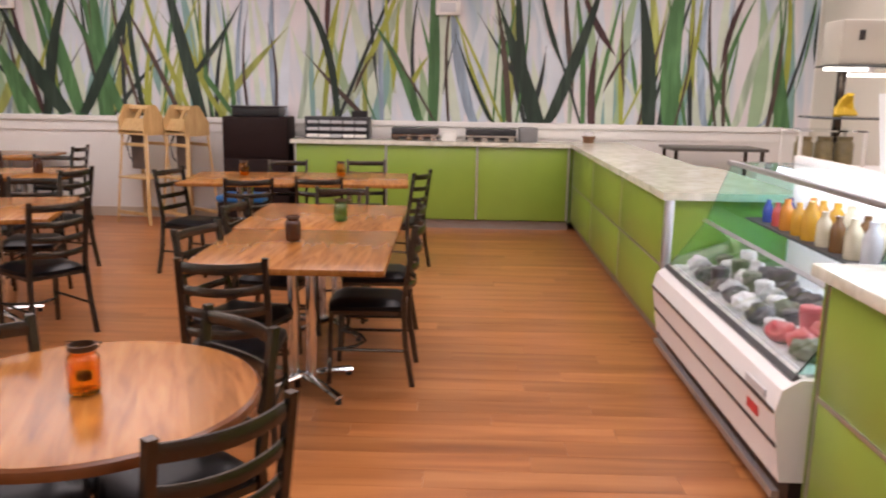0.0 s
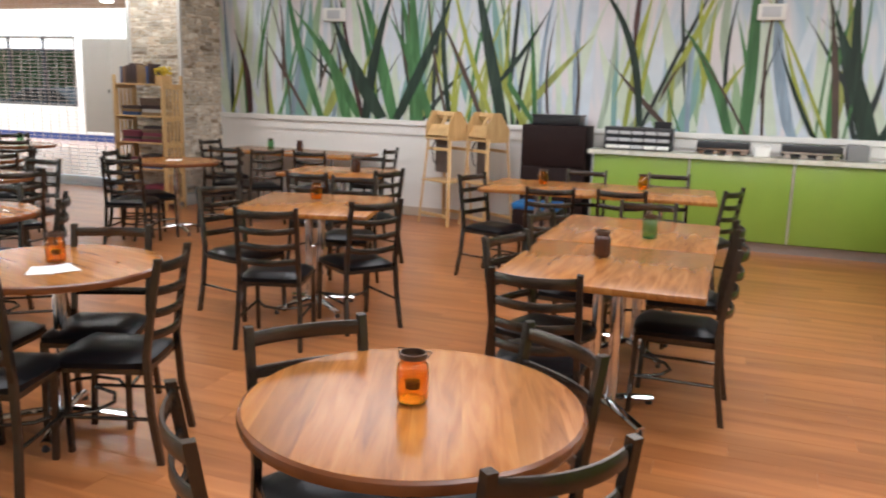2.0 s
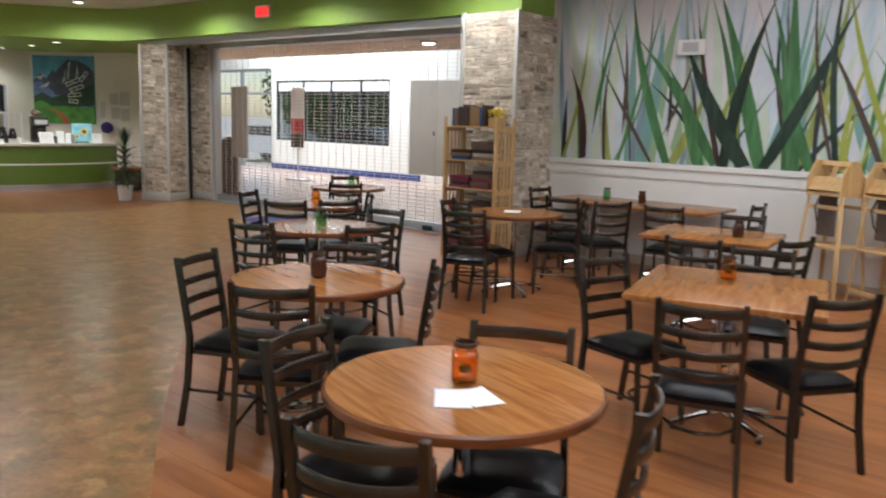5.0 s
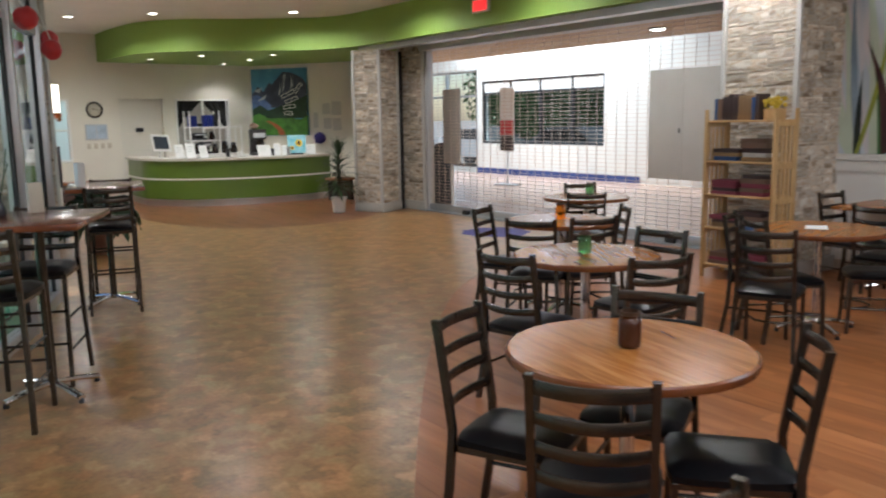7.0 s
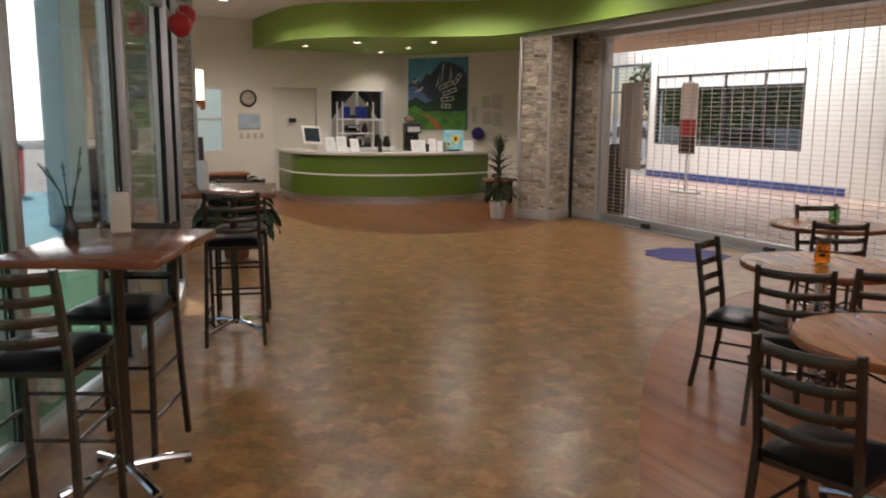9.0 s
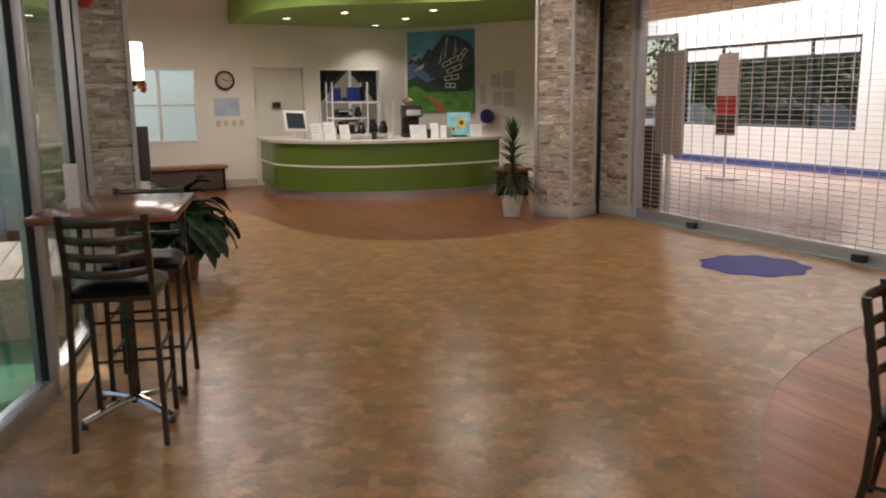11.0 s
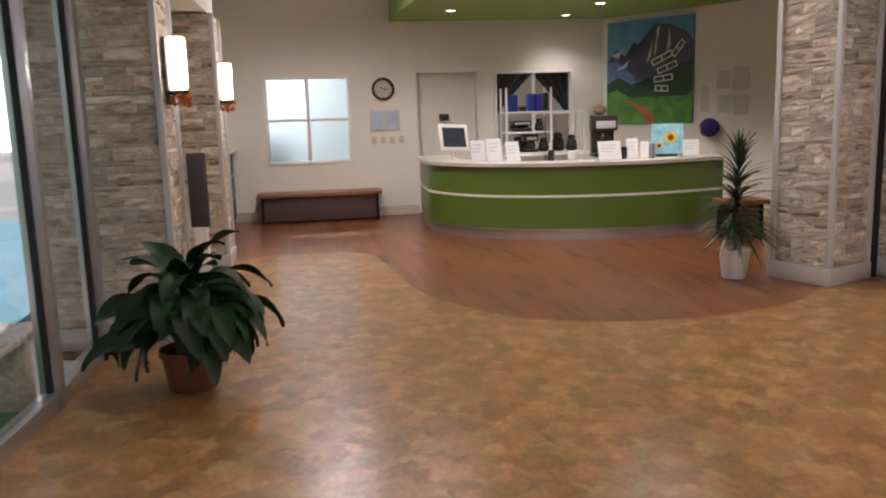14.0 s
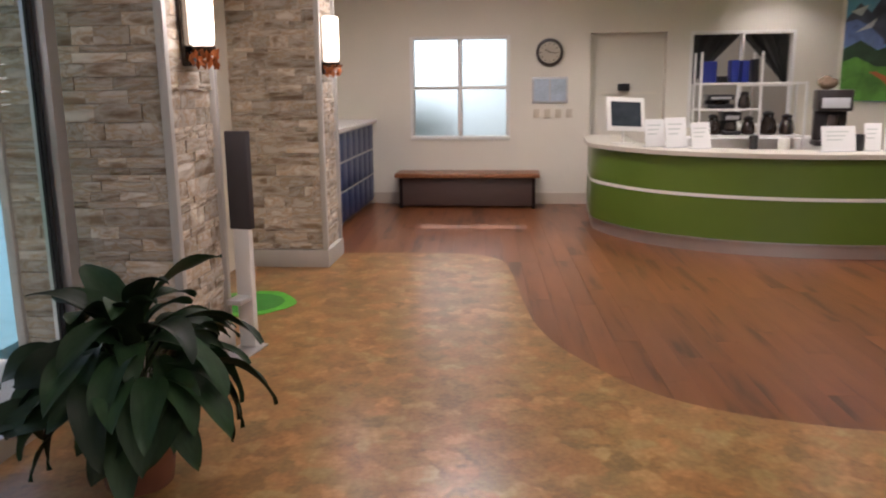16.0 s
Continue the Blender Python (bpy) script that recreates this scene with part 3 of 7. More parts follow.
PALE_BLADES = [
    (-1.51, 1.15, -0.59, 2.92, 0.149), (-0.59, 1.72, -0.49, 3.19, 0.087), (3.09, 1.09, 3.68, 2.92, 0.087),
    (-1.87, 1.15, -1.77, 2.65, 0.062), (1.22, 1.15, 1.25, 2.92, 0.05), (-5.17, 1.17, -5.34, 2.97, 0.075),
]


def blade(bm, foot, tip, width, y, bend):
    """One flat pointed blade, bowed sideways."""
    (x0, z0), (x1, z1) = foot, tip
    left, right, n = [], [], 12
    dx, dz = x1 - x0, z1 - z0
    ln = math.hypot(dx, dz)
    nx, nz = -dz / ln, dx / ln
    for k in range(n + 1):
        t = k / n
        w = width * 0.5 * (0.45 + 0.9 * math.sin(math.pi * min(1, 0.25 + 0.75 * t))) * (1 - t ** 3)
        if z0 > 1.25:
            w *= min(1, 0.05 + t * 4)
        w = max(w, 0.002)
        o = bend * ln * math.sin(math.pi * t * 0.9)
        x, z = x0 + dx * t + nx * o, z0 + dz * t + nz * o
        left.append((x - nx * w, z - nz * w)), right.append((x + nx * w, z + nz * w))
    row = [[bm.verts.new((min(max(a, -6.96), 3.92), y, min(max(b, 1.172), MURAL_Z1 - 0.002))) for a, b in pair] for pair in zip(left, right)]
    for a, b in zip(row, row[1:]):
        bm.faces.new((a[0], b[0], b[1], a[1]))


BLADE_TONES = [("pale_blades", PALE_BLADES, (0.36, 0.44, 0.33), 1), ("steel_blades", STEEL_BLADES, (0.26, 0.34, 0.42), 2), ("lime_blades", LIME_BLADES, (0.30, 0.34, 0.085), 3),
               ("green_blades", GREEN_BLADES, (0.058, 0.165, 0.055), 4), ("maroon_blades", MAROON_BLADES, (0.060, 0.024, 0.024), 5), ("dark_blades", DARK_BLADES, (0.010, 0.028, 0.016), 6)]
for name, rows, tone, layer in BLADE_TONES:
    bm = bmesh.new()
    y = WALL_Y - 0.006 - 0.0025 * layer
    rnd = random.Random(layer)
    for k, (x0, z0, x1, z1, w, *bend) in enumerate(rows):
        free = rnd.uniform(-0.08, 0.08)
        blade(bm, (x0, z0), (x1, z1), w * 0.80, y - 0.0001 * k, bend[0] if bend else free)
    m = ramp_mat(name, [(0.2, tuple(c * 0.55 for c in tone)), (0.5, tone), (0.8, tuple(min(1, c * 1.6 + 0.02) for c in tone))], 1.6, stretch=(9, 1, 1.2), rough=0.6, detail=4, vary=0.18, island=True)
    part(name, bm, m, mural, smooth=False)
# thin crossing stalks
for name, tone, seed in (("ink_stalks", (0.020, 0.030, 0.028), 31), ("leaf_stalks", (0.07, 0.19, 0.06), 32), ("lime_stalks", (0.32, 0.36, 0.06), 33), ("umber_stalks", (0.075, 0.050, 0.038), 34)):
    bm = bmesh.new()
    rnd = random.Random(seed)
    for k in range(26):
        x = rnd.uniform(-6.9, 3.8)
        blade(bm, (x, 1.172 + rnd.choice((0, 0, 0.3))), (x + rnd.gauss(0, 0.38), rnd.uniform(1.9, 3.36)), rnd.uniform(0.016, 0.05), WALL_Y - 0.006 - 0.0025 * 3.5 - 0.00002 * k - 0.0006 * (seed - 31), rnd.uniform(-0.07, 0.07))
    part(name, bm, mat(name, tone, 0.6, grain=0.3, scale=6), mural, smooth=False)
# faint blades of the background
for name, tone, seed, layer in (("misty_blue_blades", (0.58, 0.64, 0.69), 11, 0.3), ("misty_green_blades", (0.56, 0.64, 0.52), 12, 0.6), ("sage_blades", (0.30, 0.43, 0.26), 13, 0.75), ("teal_blades", (0.20, 0.36, 0.33), 14, 0.9)):
    bm = bmesh.new()
    rnd = random.Random(seed)
    for k in range(64 if layer < 0.7 else 14):
        x = rnd.uniform(-6.9, 3.8)
        blade(bm, (x, 1.172), (x + rnd.uniform(-0.45, 0.45), rnd.uniform(1.7, 3.3)), rnd.uniform(0.04, 0.13), WALL_Y - 0.006 - 0.0025 * layer - 0.00002 * k, rnd.uniform(-0.06, 0.06))
    part(name, bm, mat(name, tone, 0.6, grain=0.12, scale=5), mural, smooth=False)


for x0, x1 in ((-5.36, -5.06), (-0.32, -0.05)):
    wb = thing("wall_box", "small white box fixed to the mural wall", "wall box", pose((x0 + x1) / 2, WALL_Y - 0.03, 2.34), "boxes on the mural wall")
    one_box("housing", (-(x1 - x0) / 2, (x1 - x0) / 2, -0.06, 0.0, 0, 0.16), WHITE, wb, 0.01)
    one_box("front_plate", (-0.09, 0.09, -0.066, -0.06, 0.03, 0.13), GREYTRIM, wb, 0.002)
# ---- dining room ----


def build_chair(name, label, seat_h, top_h, m, rungs):
    """A ladder-back metal chair, facing +y; its origin lies on the floor under the seat."""
    c = thing(name, label, "chair" if seat_h < 0.6 else "bar stool", m)
    w, bw, d = 0.185, 0.175, 0.19
    bm = bmesh.new()
    n = 7
    rows = []
    for j in range(n + 1):
        v = j / n
        row = []
        for i in range(n + 1):
            u = i / n
            sx, sy = (u - 0.5) * 2, (v - 0.5) * 2
            r = 1 - 0.10 * (abs(sx) ** 3) * (abs(sy) ** 3)
            wide = 0.205 - 0.022 * (1 - v)
            z = seat_h + 0.002 - 0.030 * max(abs(sx), abs(sy)) ** 5 - 0.006 * math.exp(-(sx * sx + sy * sy) * 3)
            row.append(bm.verts.new((sx * wide * r, sy * 0.205 * r + 0.01, z)))
        rows.append(row)
    for a, b in zip(rows, rows[1:]):
        for i in range(n):
            bm.faces.new((a[i], a[i + 1], b[i + 1], b[i]))
    rim = [e for e in bm.edges if e.is_boundary]
    ext = bmesh.ops.extrude_edge_only(bm, edges=rim)
    low = [g for g in ext["geom"] if isinstance(g, bmesh.types.BMVert)]
    for v in low:
        v.co.z = seat_h - 0.05
    bmesh.ops.contextual_create(bm, geom=[g for g in ext["geom"] if isinstance(g, bmesh.types.BMEdge)])
    part("seat", bm, VINYL, c, "padded black vinyl seat")
    bm = bmesh.new()
    for x0, x1, y0, y1 in ((-w, w, -d, -d + 0.025), (-w, w, d - 0.015, d + 0.01), (-w, -w + 0.025, -d, d), (w - 0.025, w, -d, d)):
        box(bm, x0, x1, y0, y1, seat_h - 0.075, seat_h - 0.05)
    part("seat_frame", bm, BRONZE, c)
    lean = 0.062
    for s in (-1, 1):
        bm = bmesh.new()
        pts = [(s * (bw + 0.02), -d - 0.05, 0.0), (s * (bw + 0.01), -d - 0.012, seat_h * 0.5), (s * bw, -d, seat_h), (s * bw, -d - 0.02, seat_h + (top_h - seat_h) * 0.35), (s * bw, -d - lean, top_h)]
        rings = [[bm.verts.new((x + dx, y + dy, z)) for dx, dy in ((-0.0125, -0.014), (0.0125, -0.014), (0.0125, 0.014), (-0.0125, 0.014))] for x, y, z in pts]
        for lo, hi in zip(rings, rings[1:]):
            for q in range(4):
                bm.faces.new((lo[q], lo[(q + 1) % 4], hi[(q + 1) % 4], hi[q]))
        bm.faces.new(rings[0][::-1]), bm.faces.new(rings[-1])
        part("back_leg", bm, BRONZE, c, smooth=False)
        bm = bmesh.new()
        box(bm, -0.0125, 0.0125, -0.0125, 0.0125, 0, seat_h - 0.05, pose(s * (w - 0.005), d + 0.012, 0, 2.5, 0, 0), 0.003)
        part("front_leg", bm, BRONZE, c, smooth=False)
    for k in range(4):
        f = (0.21, 0.44, 0.67, 0.905)[k]
        z = seat_h + (top_h - seat_h) * f
        yb = -d - 0.02 * min(1, f / 0.35) - (lean - 0.02) * max(0, (f - 0.35) / 0.65)
        bm = bmesh.new()
        hh, m2 = (0.0185 if k < 3 else 0.022), 10
        grid = []
        for i in range(m2 + 1):
            u = i / m2
            x = (u - 0.5) * 2 * (bw - 0.006)
            arch = 1 - (2 * u - 1) ** 2
            bow = 0.040 * arch
            drop = (-0.010 if k < 3 else -0.004) * arch
            grid.append([bm.verts.new((x, yb - bow + dy, z + drop + dz)) for dy, dz in ((-0.004, -hh), (0.004, -hh), (0.007, -hh * 0.6), (0.007, hh * 0.6), (0.004, hh), (-0.004, hh), (-0.007, hh * 0.6), (-0.007, -hh * 0.6))])
        for a, b in zip(grid, grid[1:]):
            for q in range(8):
                bm.faces.new((a[q], a[(q + 1) % 8], b[(q + 1) % 8], b[q]))
        bm.faces.new(grid[0]), bm.faces.new(grid[-1][::-1])
        part("slat", bm, BRONZE, c, smooth=True)
    for z in rungs:
        bm = bmesh.new()
        pts = [(-w + 0.005, d, z), (-w + 0.004, -d - 0.01, z)]
        rod(bm, pts[0], pts[1], 0.0085, n=8)
        part("stretcher", bm, BRONZE, c)
        bm = bmesh.new()
        rod(bm, (w - 0.005, d, z), (w - 0.004, -d - 0.01, z), 0.0085, n=8)
        part("stretcher", bm, BRONZE, c)
        bm = bmesh.new()
        tube(bm, [(-w + 0.01, d, z - 0.005), (-0.1, d * 0.35, z - 0.005), (0, d * 0.15, z - 0.005), (0.1, d * 0.35, z - 0.005), (w - 0.01, d, z - 0.005)] if seat_h < 0.6 else [(-w, d + 0.01, z + 0.05), (0, d + 0.01, z + 0.05), (w, d + 0.01, z + 0.05)], 0.0085)
        part("stretcher", bm, BRONZE, c)
    return c


def chair_pose(x, y, facing):
    """From the middle of the chair's top rail and the way it faces, in degrees anticlockwise from +x."""
    a = radians(facing)
    return pose(x + 0.275 * math.cos(a), y + 0.275 * math.sin(a), 0.003 if inside((x, y), TAN) else 0.0, 0, 0, facing - 90)


LAD = "dark bronze metal ladder-back chair with black vinyl seat"
CHAIRS = {
    "chairs at round tables": [(-0.475, 1.595, 140), (-0.65, 2.37, 229), (-1.42, 2.19, -40), (-1.32, 1.46, 45), (-2.78, 2.06, 110), (-2.39, 2.82, 200), (-3.09, 3.2, -64), (-3.60, 2.56, 14),
                               (-4.22, 2.95, 128), (-5.13, 3.16, 26), (-4.05, 3.85, 220), (-4.88, 4.05, -64), (-6.0, 4.15, 104), (-5.37, 4.70, 162), (-6.05, 5.55, -85),
                               (-6.98, 5.24, 125), (-7.88, 5.5, 28), (-6.76, 5.68, 160), (-7.08, 6.4, 232), (-8.12, 7.01, 140), (-9.03, 7.83, -20), (-5.6, 5.97, 112), (-6.28, 6.55, 22), (-5.30, 7.45, 215), (-5.99, 6.40, 60)],
    "chairs at square tables": [(-0.96, 3.14, 94), (-1.34, 3.95, -18), (-1.37, 4.75, -8), (-0.20, 4.22, 180), (-0.23, 4.86, 182), (-0.83, 5.62, -88), (-2.77, 4.02, 108), (-2.36, 4.66, 145), (-3.67, 4.79, -14), (-3.15, 5.88, -75),
                                (-1.60, 6.03, 110), (-1.10, 6.18, 92), (-2.46, 6.66, -18), (-0.30, 6.74, 160), (-1.65, 7.66, -84), (-0.92, 7.80, -86), (-3.62, 5.9, 95), (-3.11, 6.48, 163), (-3.95, 7.75, -85),
                                (-5.2, 7.77, 140), (-4.72, 7.82, 100), (-4.16, 8.8, 180), (-6.63, 8.62, -5), (-5.78, 7.75, 95)],
}
first = None
for group, rows in CHAIRS.items():
    for x, y, f in rows:
        if first is None:
            first = build_chair("dining_chair", LAD, 0.455, 0.86, chair_pose(x, y, f), (0.19,))
            tagged(first, group=group)
        else:
            tagged(copy_thing(first, chair_pose(x, y, f)), group=group)


def cross_base(t, top_z, reach, n_arm=4, cols=((0, 0),), turn=45.0, post=None):
    for cx, cy in cols:
        bm = bmesh.new()
        rod(bm, (cx, cy, 0.05), (cx, cy, top_z), 0.028, n=16)
        part("column", bm, post or CHROME, t, "dark bronze column" if post else "chrome column")
    for k in range(n_arm):
        a = radians(turn + 360 / n_arm * k)
        bm = bmesh.new()
        pts = [(0, 0, 0.075), (reach * 0.5 * math.cos(a), reach * 0.5 * math.sin(a), 0.060), (reach * math.cos(a), reach * math.sin(a), 0.032)]
        tube(bm, pts, 0.024, 8, 0.7)
        part("foot_arm", bm, CHROME, t, "chrome foot arm")
        bm = bmesh.new()
        lathe(bm, [(0.016, 0.0), (0.018, 0.006), (0.012, 0.03)], 12, reach * math.cos(a) * 0.97, reach * math.sin(a) * 0.97)
        part("glide", bm, BLACK, t)
    one_box("mounting_plate", (-0.2, 0.2, -0.2, 0.2, top_z - 0.012, top_z), BLACK, t)


def round_table(x, y, turn, r=0.448, z=0.75):
    t = thing("round_table", "round oak-topped table on a chrome cross base", "table", pose(x, y, 0.003 if inside((x, y), TAN) else 0, 0, 0, turn), "round dining tables")
    bm = bmesh.new()
    lathe(bm, [(r - 0.02, z - 0.030), (r - 0.0125, z - 0.028), (r - 0.0125, z), (r - 0.02, z + 0.0003)], 56)
    part("tabletop", bm, TABLE_WOOD, t, "glossy oak veneer top")
    bm = bmesh.new()
    prof = [(r - 0.014, z - 0.034), (r - 0.004, z - 0.032), (r, z - 0.018), (r - 0.003, z - 0.006), (r - 0.012, z - 0.0005), (r - 0.014, z - 0.001)]
    rings = [[bm.verts.new((a * math.cos(2 * math.pi * k / 56), a * math.sin(2 * math.pi * k / 56), h)) for k in range(56)] for a, h in prof]
    for a, b in zip(rings, rings[1:] + rings[:1]):
        for k in range(56):
            bm.faces.new((a[k], a[(k + 1) % 56], b[(k + 1) % 56], b[k]))
    part("edge_band", bm, TABLE_EDGE, t, "rounded dark oak edge")
    cross_base(t, z - 0.035, 0.30)
    return t


def square_table(x, y, w, d, turn, z=0.75, material=None, name="square_table"):
    t = thing(name, "square oak-topped table on a chrome cross base", "table", pose(x, y, 0.003 if inside((x, y), TAN) else 0, 0, 0, turn), "square dining tables")
    bm = bmesh.new()
    box(bm, -w / 2, w / 2, -d / 2, d / 2, z - 0.032, z, bevel=0.006)
    part("tabletop", bm, material or TABLE_WOOD, t, "glossy oak veneer top")
    cross_base(t, z - 0.032, 0.31, cols=((-0.045, 0), (0.045, 0)))
    return t


ROUND = [(-0.97, 1.98, 20), (-3.02, 2.78, 75), (-4.62, 3.57, 80), (-6.14, 4.93, 60), (-7.43, 5.98, 70), (-8.65, 7.55, 40), (-5.80, 6.98, 15)]
for x, y, a in ROUND:
    round_table(x, y, a)
SQUARE = [(-0.80, 3.97, 0.92, 1.0, 1), (-0.83, 4.99, 0.95, 1.0, 1), (-3.02, 5.02, 0.93, 1.0, 15), (-1.90, 7.02, 0.95, 0.92, 4), (-0.94, 7.10, 0.95, 0.92, 4), (-3.93, 7.05, 0.95, 0.85, 9), (-6.02, 8.85, 0.95, 0.85, 0), (-5.05, 8.85, 0.95, 0.85, 0)]
for x, y, w, d, a in SQUARE:
    square_table(x, y, w, d, a)


def jar(x, y, kind, z=0.753):
    if kind == "amber":
        t = thing("candle_jar", "amber glass jar with a candle and wire bail", "candle jar", pose(x, y, z) @ Matrix.Scale(0.93, 4), "table candle jars")
        m = AMBER
    elif kind == "green":
        t = thing("candle_jar", "green glass jar on a dining table", "candle jar", pose(x, y, z) @ Matrix.Scale(0.93, 4), "table candle jars")
        m = GREEN_GLASS
    else:
        t = thing("candle_jar", "dark brown glass jar on a dining table", "candle jar", pose(x, y, z) @ Matrix.Scale(0.93, 4), "table candle jars")
        m = BROWN_GLASS
    bm = bmesh.new()
    out = [(0.030, 0.0), (0.042, 0.006), (0.045, 0.02), (0.045, 0.095), (0.042, 0.108), (0.034, 0.116), (0.036, 0.128)]
    lathe(bm, out + [(r - 0.004, max(h, 0.006)) for r, h in out[::-1]], 24)
    part("jar", bm, m, t, smooth=True)
    bm = bmesh.new()
    lathe(bm, [(0.036, 0.126), (0.039, 0.128), (0.039, 0.142), (0.034, 0.143), (0.034, 0.128), (0.03, 0.126)], 24)
    part("rim", bm, mat("rusty_rim", (0.09, 0.05, 0.03), 0.5, 0.6, grain=0.3, scale=30), t, "dark rusty metal rim")
    bm = bmesh.new()
    tube(bm, [(-0.042, 0, 0.13), (-0.05, 0.012, 0.145), (0, 0.046, 0.135), (0.05, 0.012, 0.145), (0.042, 0, 0.13)], 0.0016, 6)
    part("bail", bm, BRONZE, t)
    if kind == "amber":
        bm = bmesh.new()
        lathe(bm, [(0.02, 0.04), (0.021, 0.043), (0.021, 0.06), (0.017, 0.062)], 16)
        part("candle", bm, mat("candle_cup", (0.08, 0.05, 0.02), 0.4, grain=0.1), t)
    return t


for x, y, k in ((-0.97, 1.97, "amber"), (-3.02, 2.78, "amber"), (-4.62, 3.57, "brown"), (-6.14, 4.92, "green"), (-7.43, 5.98, "amber"), (-0.87, 4.12, "brown"), (-0.72, 4.78, "green"), (-3.10, 5.18, "amber"), (-1.93, 7.12, "amber"), (-1.08, 7.22, "amber"),
                (-3.72, 7.0, "brown"), (-5.9, 8.9, "green"), (-5.45, 8.85, "brown"), (-8.65, 7.6, "green")):
    jar(x, y, k)


def sheet(name, label, x, y, z, w, d, turn):
    bm = bmesh.new()
    rows = []
    for j in range(5):
        rows.append([bm.verts.new(((i / 4 - 0.5) * w, (j / 4 - 0.5) * d, 0.0008 + 0.004 * (i / 4) ** 3 * (j / 4) ** 2)) for i in range(5)])
    for a, b in zip(rows, rows[1:]):
        for i in range(4):
            bm.faces.new((a[i], a[i + 1], b[i + 1], b[i]))
    r = bmesh.ops.extrude_face_region(bm, geom=bm.faces[:])
    for g in r["geom"]:
        if isinstance(g, bmesh.types.BMVert):
            g.co.z += 0.0008
    ob = part(name, bm, PAPER, None)
    ob.matrix_world = pose(x, y, z, 0, 0, turn)
    return tagged(ob, label, "paper")


sheet("paper_sheet", "white paper sheets lying on a round table", -2.95, 2.64, 0.7515, 0.11, 0.16, 40)
sheet("paper_sheet", "white paper sheets lying on a round table", -2.90, 2.70, 0.7530, 0.10, 0.15, 65)
sheet("paper_sheet", "white paper sheet on a round table", -5.83, 6.99, 0.7515, 0.15, 0.21, 30)
# ---- serving counters ----
TOP_Z = 0.97


def panel_run(t, along, fixed, a0, a1, n, z0, z1, material, sign):
    """Flat front panels with metal strips between; along 'x' or 'y'."""
    step = (a1 - a0) / n
    for k in range(n):
        p0, p1 = a0 + k * step + 0.012, a0 + (k + 1) * step - 0.012
        d = (p0, p1, fixed, fixed + 0.018 * sign, z0, z1) if along == "x" else (fixed, fixed + 0.018 * sign, p0, p1, z0, z1)
        d = (min(d[0], d[1]), max(d[0], d[1]), min(d[2], d[3]), max(d[2], d[3]), d[4], d[5])
        one_box("front_panel", d, material, t, 0.002)
    for k in range(n + 1):
        c = a0 + k * step
        d = (c - 0.011, c + 0.011, fixed, fixed + 0.02 * sign, z0, z1) if along == "x" else (fixed, fixed + 0.02 * sign, c - 0.011, c + 0.011, z0, z1)
        d = (min(d[0], d[1]), max(d[0], d[1]), min(d[2], d[3]), max(d[2], d[3]), d[4], d[5])
        one_box("metal_strip", d, ALU, t)


back = thing("serving_counter", "long lime-green counter with metal strips against the mural wall", "counter")
one_box("carcass", (-1.84, 1.25, 8.93, 9.33, 0.10, 0.92), MOSS_LAM, back)
panel_run(back, "x", 8.93, -1.84, 1.18, 3, 0.11, 0.915, GREEN_LAM, -1)
one_box("kickboard", (-1.84, 1.20, 8.97, 9.33, 0.0, 0.10), KICK, back, label="dull steel kickboard")
side = thing("side_counter", "lime-green laminate counter running beside the aisle", "counter")
one_box("carcass", (1.25, 1.95, 4.80, 9.33, 0.10, 0.92), MOSS_LAM, side)
for z0, z1 in ((0.11, 0.50), (0.515, 0.915)):
    panel_run(side, "y", 1.25, 4.80, 8.90, 3, z0, z1, GREEN_LAM, -1)
one_box("metal_rail", (1.228, 1.25, 4.80, 8.90, 0.50, 0.515), ALU, side)
one_box("kickboard", (1.29, 1.90, 4.82, 9.3, 0.0, 0.10), KICK, side)
one_box("end_post", (1.215, 1.265, 4.745, 4.80, 0.10, 0.925), ALU, side, 0.004, "aluminium corner post")
one_box("end_panel", (1.265, 1.95, 4.77, 4.80, 0.10, 0.92), GREEN_LAM, side)
bm = bmesh.new()
slab(bm, [(-1.89, 8.87), (1.19, 8.87), (1.19, 4.72), (2.02, 4.72), (2.02, 6.2)] + [(1.88 + 0.14 * math.cos(radians(a)), 6.2 + 0.3 * math.sin(radians(a))) for a in range(15, 91, 15)] + [(1.86, 9.33), (-1.89, 9.33)], 0.925, TOP_Z)
worktop = tagged(part("worktop", bm, MARBLE, None, "", False), "pale veined stone worktop of the L-shaped counter", "worktop")

near = thing("near_counter", "lime-green counter with stone top beside the display case", "counter")
one_box("carcass", (1.28, 2.1, 0.7, 2.70, 0.10, 0.93), MOSS_LAM, near)
for z0, z1 in ((0.11, 0.50), (0.515, 0.925)):
    panel_run(near, "y", 1.28, 0.7, 2.70, 2, z0, z1, GREEN_LAM, -1)
one_box("metal_rail", (1.258, 1.28, 0.7, 2.70, 0.50, 0.515), ALU, near)
one_box("end_panel", (1.26, 2.1, 2.70, 2.725, 0.10, 0.93), GREEN_LAM, near)
one_box("kickboard", (1.32, 2.05, 0.75, 2.68, 0.0, 0.10), KICK, near)
one_box("worktop", (1.225, 2.14, 0.65, 2.77, 0.93, 0.975), MARBLE, near, 0.006, "pale stone top")

